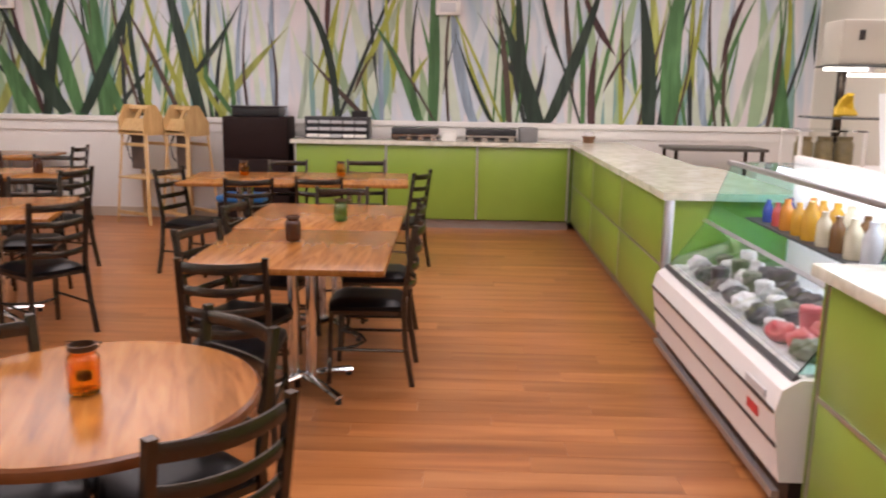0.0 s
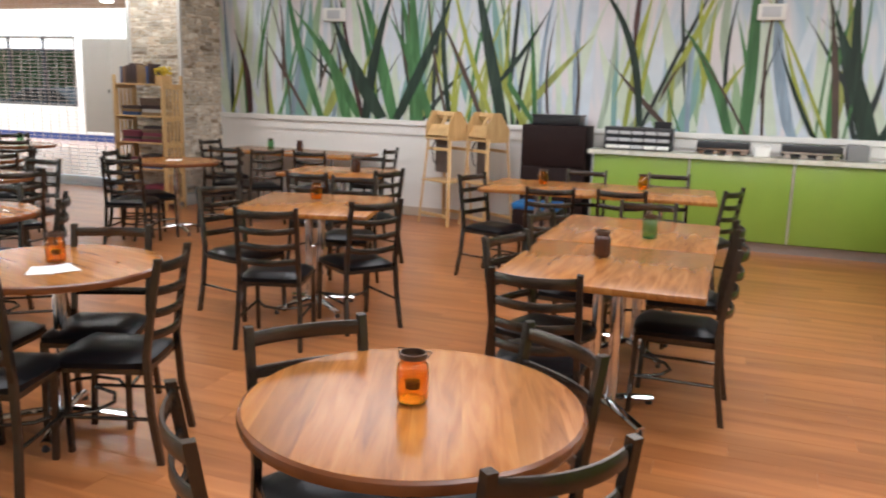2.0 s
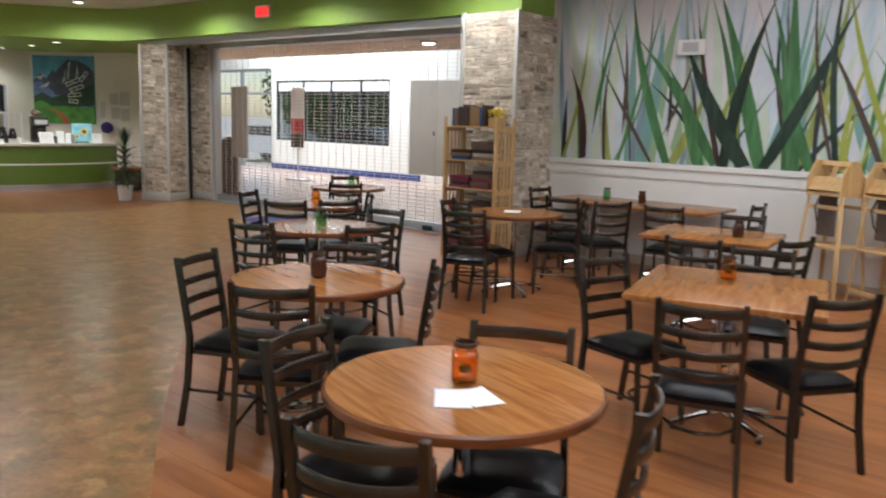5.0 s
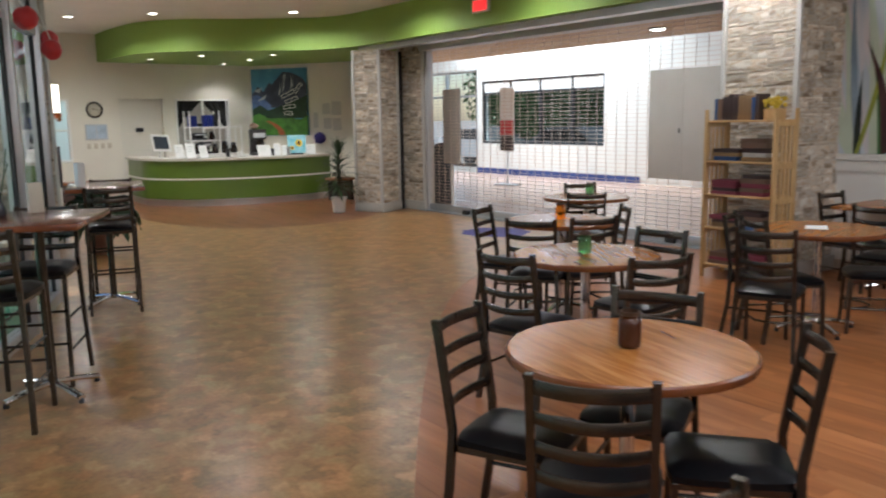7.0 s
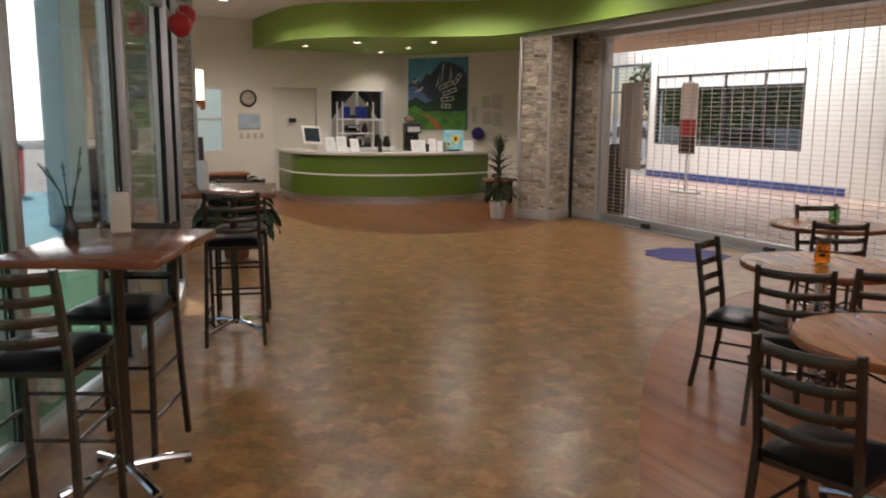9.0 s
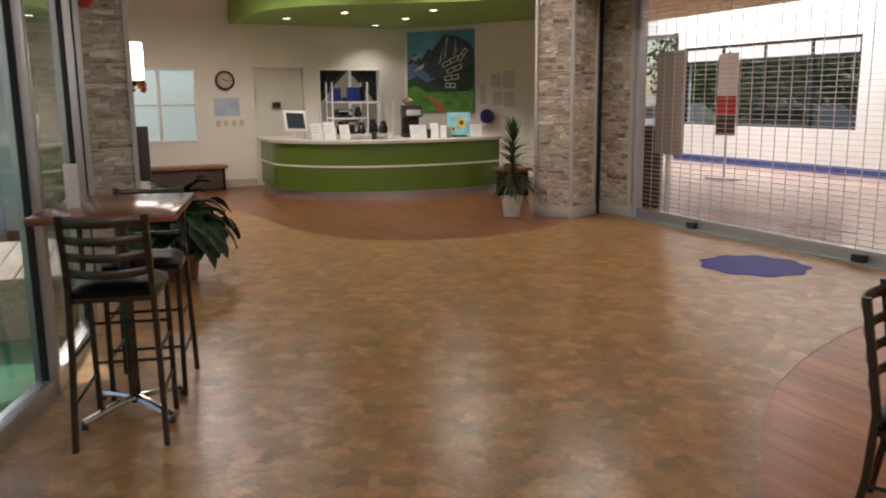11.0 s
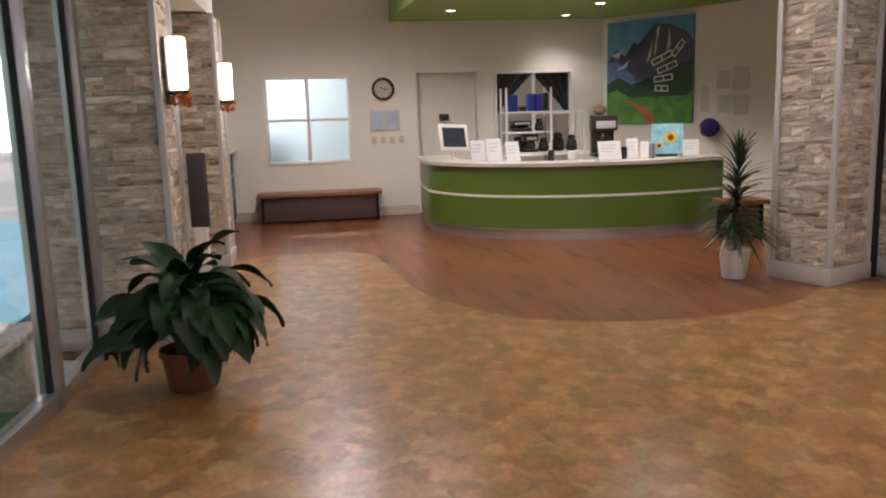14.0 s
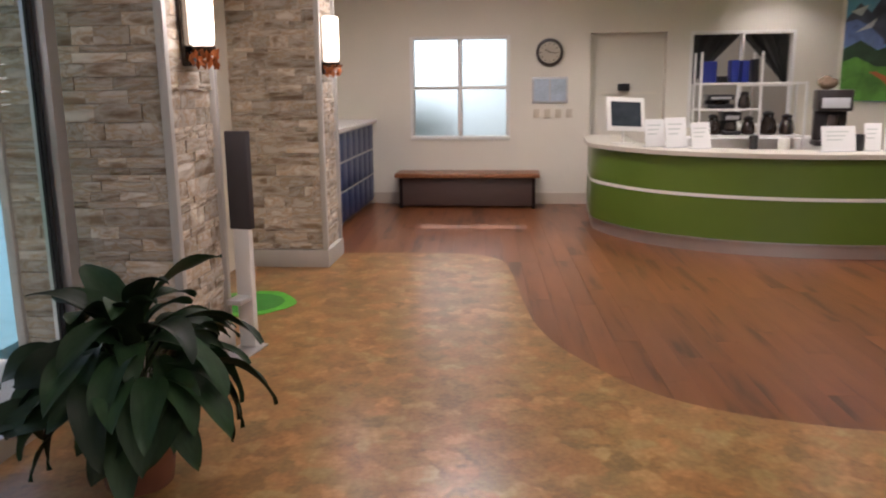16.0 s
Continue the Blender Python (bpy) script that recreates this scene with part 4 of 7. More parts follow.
# refrigerated display case
case = thing("display_case", "white refrigerated display case with slanted glass front", "display case")
bm = bmesh.new()
prof = [(1.205, 0.13), (1.165, 0.41), (1.185, 0.49), (1.25, 0.53), (1.95, 0.53), (1.95, 0.13)]
lo = [bm.verts.new((x, 2.80, z)) for x, z in prof]
hi = [bm.verts.new((x, 4.74, z)) for x, z in prof]
bm.faces.new(lo), bm.faces.new(hi[::-1])
for i in range(len(prof)):
    bm.faces.new((lo[i], lo[(i + 1) % 6], hi[(i + 1) % 6], hi[i]))
part("body", bm, mat("white_enamel", (0.80, 0.79, 0.77), 0.25, grain=0.02, scale=5), case, "glossy white enamel body", False)
for z, x in ((0.405, 1.165), (0.27, 1.185)):
    one_box("groove", (x - 0.004, x + 0.02, 2.81, 4.73, z - 0.007, z + 0.007), BLACK, case)
one_box("kickplate", (1.26, 1.9, 2.84, 4.70, 0.0, 0.13), BLACK, case)
one_box("foot_rail", (1.19, 1.22, 2.82, 4.72, 0.055, 0.085), ALU, case)
one_box("badge", (1.172, 1.182, 2.98, 3.10, 0.315, 0.355), RED, case, label="small red and dark badge")
one_box("badge", (1.158, 1.166, 2.9, 3.1, 0.425, 0.455), GREYTRIM, case, label="grey lettering bar")
SLANT = pose(1.24, 0, 0.53, 0, 36, 0)
bm = bmesh.new()
box(bm, -0.004, 0.004, 2.84, 4.70, 0, 0.34, SLANT)
pane = part("front_glass", bm, GLASS, case, "slanted clear glass", False)
pane.visible_shadow = False
bm = bmesh.new()
box(bm, -0.010, 0.010, 2.82, 4.72, 0.335, 0.355, SLANT)
part("glass_rail", bm, ALU, case, "", False)
bm = bmesh.new()
box(bm, -0.012, 0.012, 2.82, 4.72, -0.016, 0.012, SLANT)
part("bumper_rail", bm, mat("dark_rail", (0.06, 0.06, 0.065), 0.4), case, "dark bumper rail", False)
AQUA_GLASS = glass_mat("aqua_glass", (0.55, 0.90, 0.82))
e = [(1.25, 0.54), (1.44, 0.80), (1.56, 1.14), (1.95, 1.14), (1.95, 0.54)]
for y in (4.70, 2.84):
    bm = bmesh.new()
    lo = [bm.verts.new((x, y - 0.005, z)) for x, z in e]
    hi = [bm.verts.new((x, y + 0.005, z)) for x, z in e]
    bm.faces.new(lo), bm.faces.new(hi[::-1])
    for i in range(5):
        bm.faces.new((lo[i], lo[(i + 1) % 5], hi[(i + 1) % 5], hi[i]))
    pane = part("end_glass", bm, AQUA_GLASS, case, "aqua-tinted end glass", False)
    pane.visible_shadow = False
one_box("back_panel", (1.93, 1.96, 2.82, 4.72, 0.54, 1.15), WHITE, case)
top = one_box("top_glass", (1.58, 1.93, 2.82, 4.72, 1.150, 1.158), GLASS, case)
top.visible_shadow = False
one_box("top_rail", (1.55, 1.58, 2.80, 4.74, 1.14, 1.165), ALU, case, 0.003)
one_box("top_rail", (1.93, 1.98, 2.80, 4.74, 1.15, 1.20), WHITE, case, 0.006, "white back rail")
TUBE = glow("case_tube", (0.74, 0.88, 1.0), 20.0)
one_box("light_tube", (1.80, 1.83, 2.90, 4.64, 1.105, 1.135), TUBE, case, 0.006, "cool white light tube")
one_box("light_tube", (1.89, 1.915, 2.90, 4.64, 0.795, 0.82), TUBE, case, 0.006, "cool white light tube under the shelf")
one_box("wire_shelf", (1.66, 1.93, 2.86, 4.68, 0.83, 0.842), mat("dark_shelf", (0.05, 0.05, 0.05), 0.5), case)
one_box("case_deck", (1.28, 1.93, 2.84, 4.70, 0.531, 0.545), mat("pale_deck", (0.60, 0.63, 0.64), 0.3, grain=0.1), case)
rnd = random.Random(5)
FOODS = [("white_cup", (0.66, 0.68, 0.69)), ("clear_cup", (0.36, 0.39, 0.40)), ("dark_tub", (0.05, 0.05, 0.055)), ("white_cup", (0.66, 0.68, 0.69)), ("salad_tub", (0.10, 0.13, 0.07)), ("red_cup", (0.50, 0.08, 0.09)), ("red_cup", (0.50, 0.08, 0.09))]
for j in range(3):
    for k in range(14):
        nm, col = FOODS[rnd.randrange(7 if k < 5 else 5)]
        x, y = 1.36 + 0.15 * j + rnd.uniform(-0.02, 0.02), 3.0 + 0.118 * k + rnd.uniform(-0.015, 0.015)
        bm = bmesh.new()
        h = rnd.uniform(0.05, 0.13)
        if rnd.random() < 0.5:
            lathe(bm, [(0.036, 0), (0.048, h * 0.8), (0.050, h * 0.85), (0.044, h), (0.012, h + 0.008)], 14)
        else:
            bmesh.ops.create_icosphere(bm, subdivisions=3, radius=0.062)
            for v in bm.verts:
                v.co = Vector((v.co.x, v.co.y * 1.1, max(0.0, v.co.z * 0.75 + 0.035))) * (1 + 0.3 * noise.noise(v.co * 28 + Vector((k, j, 0))))
        ob = part(nm, bm, mat(nm, col, 0.4, grain=0.2, scale=30), None)
        ob.matrix_world = pose(x, y, 0.5465)
        tagged(ob, "small " + nm.replace("_", " ") + " or wrapped portion in the display case", "food cup", "food cups in the case")
BOTTLES = [("blue_bottle", (0.03, 0.07, 0.30)), ("red_bottle", (0.45, 0.08, 0.07)), ("orange_bottle", (0.55, 0.22, 0.03)), ("amber_bottle", (0.50, 0.27, 0.03)), ("brown_bottle", (0.16, 0.08, 0.03)), ("pale_bottle", (0.55, 0.50, 0.36)), ("green_bottle", (0.10, 0.3, 0.1)), ("silver_can", (0.5, 0.52, 0.55))]
for j in range(2):
    for k in range(9):
        nm, col = BOTTLES[(7, 5, 4, 5, 3, 3, 2, 1, 0)[k]]
        bm = bmesh.new()
        s = (0.72 if k > 6 else 1.0) * rnd.uniform(0.92, 1.1)
        lathe(bm, [(0.034 * s, 0), (0.037 * s, 0.01), (0.037 * s, 0.105 * s), (0.032 * s, 0.125 * s), (0.017 * s, 0.15 * s), (0.018 * s, 0.175 * s)], 14)
        ob = part(nm, bm, mat(nm, col, 0.25, grain=0.1, scale=20), None)
        ob.matrix_world = pose(1.72 + 0.12 * j, 3.35 + 0.145 * k + rnd.uniform(-0.02, 0.02), 0.843)
        tagged(ob, nm.replace("_", " ") + " of juice on the case shelf", "bottle", "bottles in the case")

# behind the counters: shelf, jars, bananas, low table
shelf = thing("wall_shelf_unit", "glass and dark metal shelf unit over a white back counter", "shelf unit", pose(2.78, 6.05, 0))
one_box("base_cabinet", (-0.42, 0.85, -0.30, 0.45, 0.0, 1.0), WHITE, shelf, 0.006, "white back counter")
one_box("post", (-0.02, 0.03, 0.06, 0.11, 1.001, 1.74), BRONZE, shelf, 0.004, "dark metal post")
for z, x0, x1 in ((1.375, -0.23, 0.5), (1.742, -0.14, 0.6)):
    one_box("shelf_board", (x0, x1, -0.16, 0.22, z, z + 0.014), mat("smoked_shelf", (0.09, 0.10, 0.10), 0.15), shelf, 0.003)
for x0, y, z in ((-0.22, -0.13, 1.715), (-0.08, -0.20, 1.675)):
    one_box("light_strip", (x0, x0 + 0.30, y - 0.02, y + 0.02, z, z + 0.022), glow("shelf_strip", (1.0, 0.97, 0.90), 5.0), shelf, 0.004, "lit white strip")
    one_box("strip_bracket", (x0 + 0.13, x0 + 0.17, y - 0.008, y + 0.008, z + 0.022, 1.742), ALU, shelf)
for x in (-0.40, 0.05):
    for y in (-0.27, 0.05):
        one_box("case_post", (x, x + 0.022, y, y + 0.022, 1.001, 1.29), WHITE, shelf)
one_box("case_top", (-0.40, 0.072, -0.27, 0.072, 1.29, 1.302), GLASS, shelf).visible_shadow = False
CREAM = mat("cream_enamel", (0.50, 0.47, 0.40), 0.4, grain=0.04, scale=6)
tub = one_box("storage_tub", (2.66, 3.18, 5.92, 6.24, 1.757, 2.07), CREAM, None, 0.02)
tagged(tub, "cream plastic storage tub on the shelf", "tub")
one_box("clip", (2.78, 2.82, 5.912, 5.921, 1.93, 2.0), BLACK, tub, 0.002, "black clip")
bb = thing("banana_bunch", "yellow bunch of bananas on the metal shelf", "fruit", pose(2.79, 5.98, 1.392, 0, 0, 10))
for k in range(6):
    bm = bmesh.new()
    a = -40 + 16 * k
    pts = [(0.02 * math.sin(radians(a)), 0, 0.16)] + [(0.02 * math.sin(radians(a)) + 0.11 * math.sin(radians(a)) * t, 0.05 * math.sin(t * 2.6), 0.16 - 0.15 * t) for t in (0.35, 0.7, 1.0)]
    tube(bm, pts, 0.017, 6)
    part("banana", bm, mat("banana", (0.72, 0.48, 0.03), 0.5, grain=0.15, scale=12), bb)
sg = thing("paper_sign", "white printed sheet leaning on the display case", "sign", pose(1.955, 3.66, 1.201, 0, 0, 82))
bm = bmesh.new()
box(bm, -0.15, 0.15, -0.003, 0.003, 0, 0.36, pose(0, 0, 0, -8, 0, 6))
part("sheet", bm, PAPER, sg, "", False)
for k in range(6):
    bm = bmesh.new()
    box(bm, -0.11, 0.11 - 0.02 * (k % 3), -0.0045, -0.0032, 0.28 - 0.042 * k, 0.292 - 0.042 * k, pose(0, 0, 0, -8, 0, 6))
    part("print_line", bm, mat("grey_print", (0.4, 0.4, 0.42), 0.8), sg, "", False)
for k in range(3):
    bm = bmesh.new()
    lathe(bm, [(0.06, 0), (0.065, 0.01), (0.065, 0.2), (0.05, 0.22), (0.055, 0.25)], 18)
    ob = part("storage_jar", bm, mat("jar_contents", (0.20, 0.16, 0.08), 0.3, grain=0.3, scale=20), None)
    ob.matrix_world = pose(2.47 + 0.155 * k, 5.92 + 0.02 * k, 1.001)
    tagged(ob, "glass storage jar with dry goods", "jar", "storage jars")
low = thing("prep_table", "dark-topped prep table behind the counter", "table", pose(2.70, 8.80, 0))
one_box("tabletop", (-0.5, 0.5, -0.3, 0.3, 0.945, 0.975), mat("steel_dark", (0.12, 0.11, 0.10), 0.35, 0.5, grain=0.1), low, 0.004)
for x in (-0.45, 0.45):
    for y in (-0.25, 0.25):
        one_box("leg", (x - 0.018, x + 0.018, y - 0.018, y + 0.018, 0, 0.945), BRONZE, low)

# things on the back counter
org = thing("condiment_organizer", "black organizer with rows of condiment packets", "organizer", pose(-1.40, 9.10, TOP_Z))
one_box("case", (-0.36, 0.36, -0.02, 0.19, 0, 0.24), BLACK, org, 0.006)
for j in range(3):
    for k in range(5):
        one_box("pocket", (-0.33 + 0.135 * k, -0.33 + 0.135 * k + 0.12, -0.09 + 0.03 * j, -0.02, 0.015 + 0.075 * j, 0.05 + 0.075 * j), WHITE if (j == 0 and k != 2) else GREYTRIM, org, 0.003)
one_box("card_holder", (0.16, 0.34, 0.02, 0.06, 0.24, 0.31), BLACK, org)
for x, w in ((-0.52, 0.52), (0.32, 0.56)):
    t = thing("cup_tray", "low black tray with a steel lip on the counter", "tray", pose(x, 9.08, TOP_Z), "black counter trays")
    one_box("tray_body", (-w / 2, w / 2, -0.10, 0.16, 0.02, 0.135), BLACK, t, 0.008)
    one_box("tray_lip", (-w / 2, w / 2, -0.115, -0.10, 0.05, 0.068), CHROME, t)
    for s in (-0.8, -0.25, 0.25, 0.8):
        one_box("tray_foot", (s * w / 2 - 0.03, s * w / 2 + 0.03, -0.12, -0.09, 0.0, 0.045), CHROME, t)
one_box("napkin_holder", (-0.22, -0.06, 9.0, 9.2, TOP_Z, TOP_Z + 0.10), WHITE, None, 0.01)
tagged(bpy.data.objects["napkin_holder"], "white napkin holder on the counter", "napkin holder")
one_box("card_reader", (0.64, 0.84, 9.02, 9.2, TOP_Z, TOP_Z + 0.16), mat("grey_plastic", (0.22, 0.22, 0.22), 0.4, grain=0.05), None, 0.012)
tagged(bpy.data.objects["card_reader"], "grey machine at the end of the counter", "machine")
bk = thing("bread_basket", "small brown basket with white napkins", "basket", pose(1.42, 9.12, TOP_Z))
bm = bmesh.new()
lathe(bm, [(0.055, 0), (0.075, 0.07), (0.078, 0.075), (0.05, 0.06)], 20)
part("basket", bm, mat("wicker", (0.20, 0.10, 0.05), 0.8, grain=0.3, scale=60, bump=0.4), bk)
bm = bmesh.new()
bmesh.ops.create_icosphere(bm, subdivisions=2, radius=0.06)
for v in bm.verts:
    v.co = Vector((v.co.x, v.co.y, v.co.z * 0.6 + 0.085)) * (1 + 0.12 * noise.noise(v.co * 30))
part("napkins", bm, PAPER, bk)

# dark cabinet with bin, and blue cooler
cab = thing("cabinet", "dark brown cabinet with two drawers beside the counter", "cabinet", pose(-2.28, 9.10, 0))
one_box("body", (-0.36, 0.36, -0.20, 0.22, 0.02, 1.20), DARKBROWN, cab, 0.006)
for z0, z1 in ((0.06, 0.74), (0.76, 1.18)):
    one_box("drawer_front", (-0.345, 0.345, -0.216, -0.20, z0, z1), DARKBROWN, cab, 0.004)
bm = bmesh.new()
box(bm, -2.54, -2.02, 8.95, 9.28, 1.203, 1.30, bevel=0.01)
box(bm, -2.56, -2.00, 8.93, 9.30, 1.30, 1.315, bevel=0.005)
tagged(part("black_bin", bm, BLACK, None), "black plastic bin on top of the cabinet", "bin")
cool = thing("cooler_box", "dark cooler box with a blue lid on the floor", "cooler", pose(-2.3, 8.45, 0))
one_box("cooler_body", (-0.24, 0.24, -0.18, 0.18, 0, 0.34), DARKBROWN, cool, 0.02)
one_box("cooler_lid", (-0.25, 0.25, -0.19, 0.19, 0.34, 0.41), mat("bright_blue", (0.01, 0.11, 0.30), 0.4, grain=0.05), cool, 0.02, "bright blue lid")


def high_chair(x, y, turn):
    t = thing("high_chair", "pale pine child's high chair standing against the wall", "high chair", pose(x, y, 0, 0, 0, turn), "wooden high chairs")
    for sx in (-1, 1):
        for sy in (-1, 1):
            bm = bmesh.new()
            p, q = Vector((sx * 0.25, sy * 0.20, 0)), Vector((sx * 0.18, sy * 0.13, 1.02))
            d = q - p
            box(bm, -0.02, 0.02, -0.012, 0.012, 0, d.length, Matrix.Translation(p) @ d.to_track_quat("Z", "Y").to_matrix().to_4x4(), 0.003)
            part("leg", bm, PINE, t)
        bm = bmesh.new()
        pts = [(-0.17, 0.98), (0.15, 0.98), (0.15, 1.12), (0.02, 1.31), (-0.08, 1.31), (-0.17, 1.16)]
        lo = [bm.verts.new((sx * 0.175, yy, z)) for yy, z in pts]
        hi = [bm.verts.new((sx * 0.195, yy, z)) for yy, z in pts]
        bm.faces.new(lo), bm.faces.new(hi[::-1])
        for i in range(6):
            bm.faces.new((lo[i], lo[(i + 1) % 6], hi[(i + 1) % 6], hi[i]))
        part("side_panel", bm, PINE, t, "", False)
    for z, y0, y1 in ((0.50, -0.20, 0.18), (0.985, -0.17, 0.15)):
        one_box("seat_board", (-0.215 if z < 0.9 else -0.18, 0.215 if z < 0.9 else 0.18, y0, y1, z, z + 0.02), PINE, t, 0.003)
    bm = bmesh.new()
    box(bm, -0.175, 0.175, -0.01, 0.01, 0, 0.15, pose(0, -0.16, 1.03, -32, 0, 0), 0.003)
    part("tray_board", bm, PINE, t)
    bm = bmesh.new()
    box(bm, -0.175, 0.175, -0.012, 0.012, 0.265, 0.32, pose(0, -0.16, 1.03, -32, 0, 0), 0.004)
    part("grip_bar", bm, PINE, t)
    bm = bmesh.new()
    box(bm, -0.028, 0.028, -0.008, 0.008, 0.15, 0.265, pose(0, -0.16, 1.03, -32, 0, 0), 0.003)
    part("crotch_post", bm, PINE, t)
    one_box("cloth_sling", (-0.14, 0.06, -0.06, -0.035, 0.60, 0.98), mat("grey_brown_cloth", (0.13, 0.10, 0.085), 0.9, grain=0.2, scale=12, bump=0.2), t, 0.01, "grey-brown cloth sling")
    for z in (0.86, 0.10):
        for sy in (-1, 1):
            f = 1 - z / 1.02 * 0.28
            one_box("rail", (-0.25 * f, 0.25 * f, sy * 0.20 * (1 - z / 1.02 * 0.35) - 0.01, sy * 0.20 * (1 - z / 1.02 * 0.35) + 0.01, z, z + 0.035), PINE, t, 0.003)
    one_box("back_rail", (-0.175, 0.175, 0.0, 0.02, 1.22, 1.30), PINE, t, 0.003)
    bm = bmesh.new()
    tube(bm, [(-0.05, -0.13, 1.0), (-0.06, -0.19, 0.88), (-0.03, -0.18, 0.74), (0.02, -0.18, 0.70)], 0.008, 6)
    part("strap", bm, BLACK, t, "dark hanging strap")


high_chair(-3.56, 9.0, -26)
high_chair(-3.06, 9.0, -36)

# bookshelf before the stone pillar
bs = thing("bookshelf", "pale pine folding bookshelf filled with books and boxes", "bookshelf", pose(-7.20, 8.22, 0))
for x in (-0.36, 0.36):
    for y in (-0.17, 0.17):
        one_box("upright", (x - 0.012, x + 0.012, y - 0.02, y + 0.02, 0, 1.62), PINE, bs, 0.003)
    for k in range(5):
        one_box("end_slat", (x - 0.008, x + 0.008, -0.13 + 0.065 * k - 0.014, -0.13 + 0.065 * k + 0.014, 0.12, 1.52), PINE, bs)
    for z in (0.1, 0.46, 0.78, 1.10, 1.48):
        one_box("end_rail", (x - 0.012, x + 0.012, -0.17, 0.17, z - 0.02, z + 0.02), PINE, bs)
SHELVES = (0.12, 0.48, 0.80, 1.12, 1.50)
for z in SHELVES:
    one_box("shelf_board", (-0.36, 0.36, -0.17, 0.17, z, z + 0.018), PINE, bs, 0.003)
rnd = random.Random(8)
BOOKS = [(0.16, 0.10, 0.07), (0.05, 0.03, 0.03), (0.03, 0.08, 0.22), (0.04, 0.19, 0.19), (0.52, 0.50, 0.46), (0.24, 0.15, 0.07), (0.03, 0.03, 0.045), (0.22, 0.04, 0.07)]
for z in SHELVES:
    if z > 1.4:
        x = -0.33
        while x < 0.12:
            w = rnd.uniform(0.025, 0.06)
            ob = one_box("book", (0, w, -0.10, 0.08, 0, rnd.uniform(0.19, 0.25)), mat("book_cover_%s" % "abcdefgh"[rnd.randrange(8)], BOOKS[rnd.randrange(8)], 0.6, grain=0.1), None, 0.002)
            ob.matrix_world = pose(-7.20 + x, 8.22, z + 0.019)
            tagged(ob, "worn upright book on the bookshelf", "book", "books on the bookshelf")
            x += w + 0.003
    else:
        for x0 in (-0.33, -0.02):
            zz = z + 0.019
            for k in range(rnd.randrange(3, 6)):
                h = rnd.uniform(0.025, 0.05)
                w = rnd.uniform(0.24, 0.30)
                ob = one_box("book", (0, w, -0.12, 0.10, 0, h), mat("book_cover_%s" % "abcdefgh"[rnd.randrange(8)], BOOKS[rnd.randrange(8)], 0.6, grain=0.1), None, 0.002)
                ob.matrix_world = pose(-7.20 + x0 + rnd.uniform(0, 0.02), 8.22 + rnd.uniform(-0.02, 0.02), zz, 0, 0, rnd.uniform(-2, 2))
                tagged(ob, "book or game box lying on the bookshelf", "book", "books on the bookshelf")
                zz += h + 0.001
fp = thing("flower_pot", "small yellow flowers in a wooden box on the bookshelf", "flower pot", pose(-6.96, 8.22, 1.519))
one_box("planter", (-0.07, 0.07, -0.07, 0.07, 0, 0.10), PINE, fp, 0.004)
bm = bmesh.new()
rnd = random.Random(3)
for k in range(60):
    a, r, h = rnd.uniform(0, 6.28), rnd.uniform(0, 0.10), rnd.uniform(0.10, 0.20)
    v = bmesh.ops.create_icosphere(bm, subdivisions=1, radius=rnd.uniform(0.012, 0.022))["verts"]
    bmesh.ops.translate(bm, verts=v, vec=(r * math.cos(a), r * math.sin(a), h))
part("blossom", bm, mat("yellow_petals", (0.55, 0.40, 0.03), 0.7, grain=0.3, scale=40), fp)
# ---- lobby ----
# glazed window front
RAIL_Z, HEAD_Z = 2.33, CEIL_Z
DARKGASKET = mat("black_gasket", (0.012, 0.012, 0.013), 0.6)
for i, (a, b) in enumerate(zip(GLASS_LINE, GLASS_LINE[1:])):
    a, b = Vector((*a, 0)), Vector((*b, 0))
    ln, ang = (b - a).length, math.degrees(math.atan2(b.y - a.y, b.x - a.x))
    win = thing("window_%d" % (i + 1), "tall aluminium-framed glass panel of the window front", "window", pose(a.x, a.y, 0, 0, 0, ang), kind="structure")
    one_box("mullion", (-0.035, 0.035, -0.06, 0.06, 0, HEAD_Z - 0.002), ALU, win, 0.004, "brushed aluminium mullion")
    one_box("gasket", (0.035, 0.052, -0.02, 0.02, 0.10, HEAD_Z - 0.01), DARKGASKET, win)
    one_box("gasket", (ln - 0.052, ln - 0.036, -0.02, 0.02, 0.10, HEAD_Z - 0.01), DARKGASKET, win)
    one_box("bottom_rail", (0.036, ln - 0.036, -0.05, 0.05, 0.0, 0.10), ALU, win, 0.004)
    one_box("transom", (0.036, ln - 0.036, -0.045, 0.045, RAIL_Z, RAIL_Z + 0.06), ALU, win, 0.004)
    one_box("head_rail", (0.036, ln - 0.036, -0.05, 0.05, HEAD_Z - 0.08, HEAD_Z - 0.002), ALU, win, 0.004)
    for z0, z1 in ((0.10, RAIL_Z), (RAIL_Z + 0.06, HEAD_Z - 0.08)):
        p = one_box("pane", (0.052, ln - 0.052, -0.004, 0.004, z0, z1), GLASS, win)
        p.visible_shadow = False
one_box("window_end_post", (-14.02, -13.93, 3.0, 3.12, 0, HEAD_Z - 0.002), ALU, None, 0.004)
tagged(bpy.data.objects["window_end_post"], "aluminium end post of the window front", "post", kind="structure")

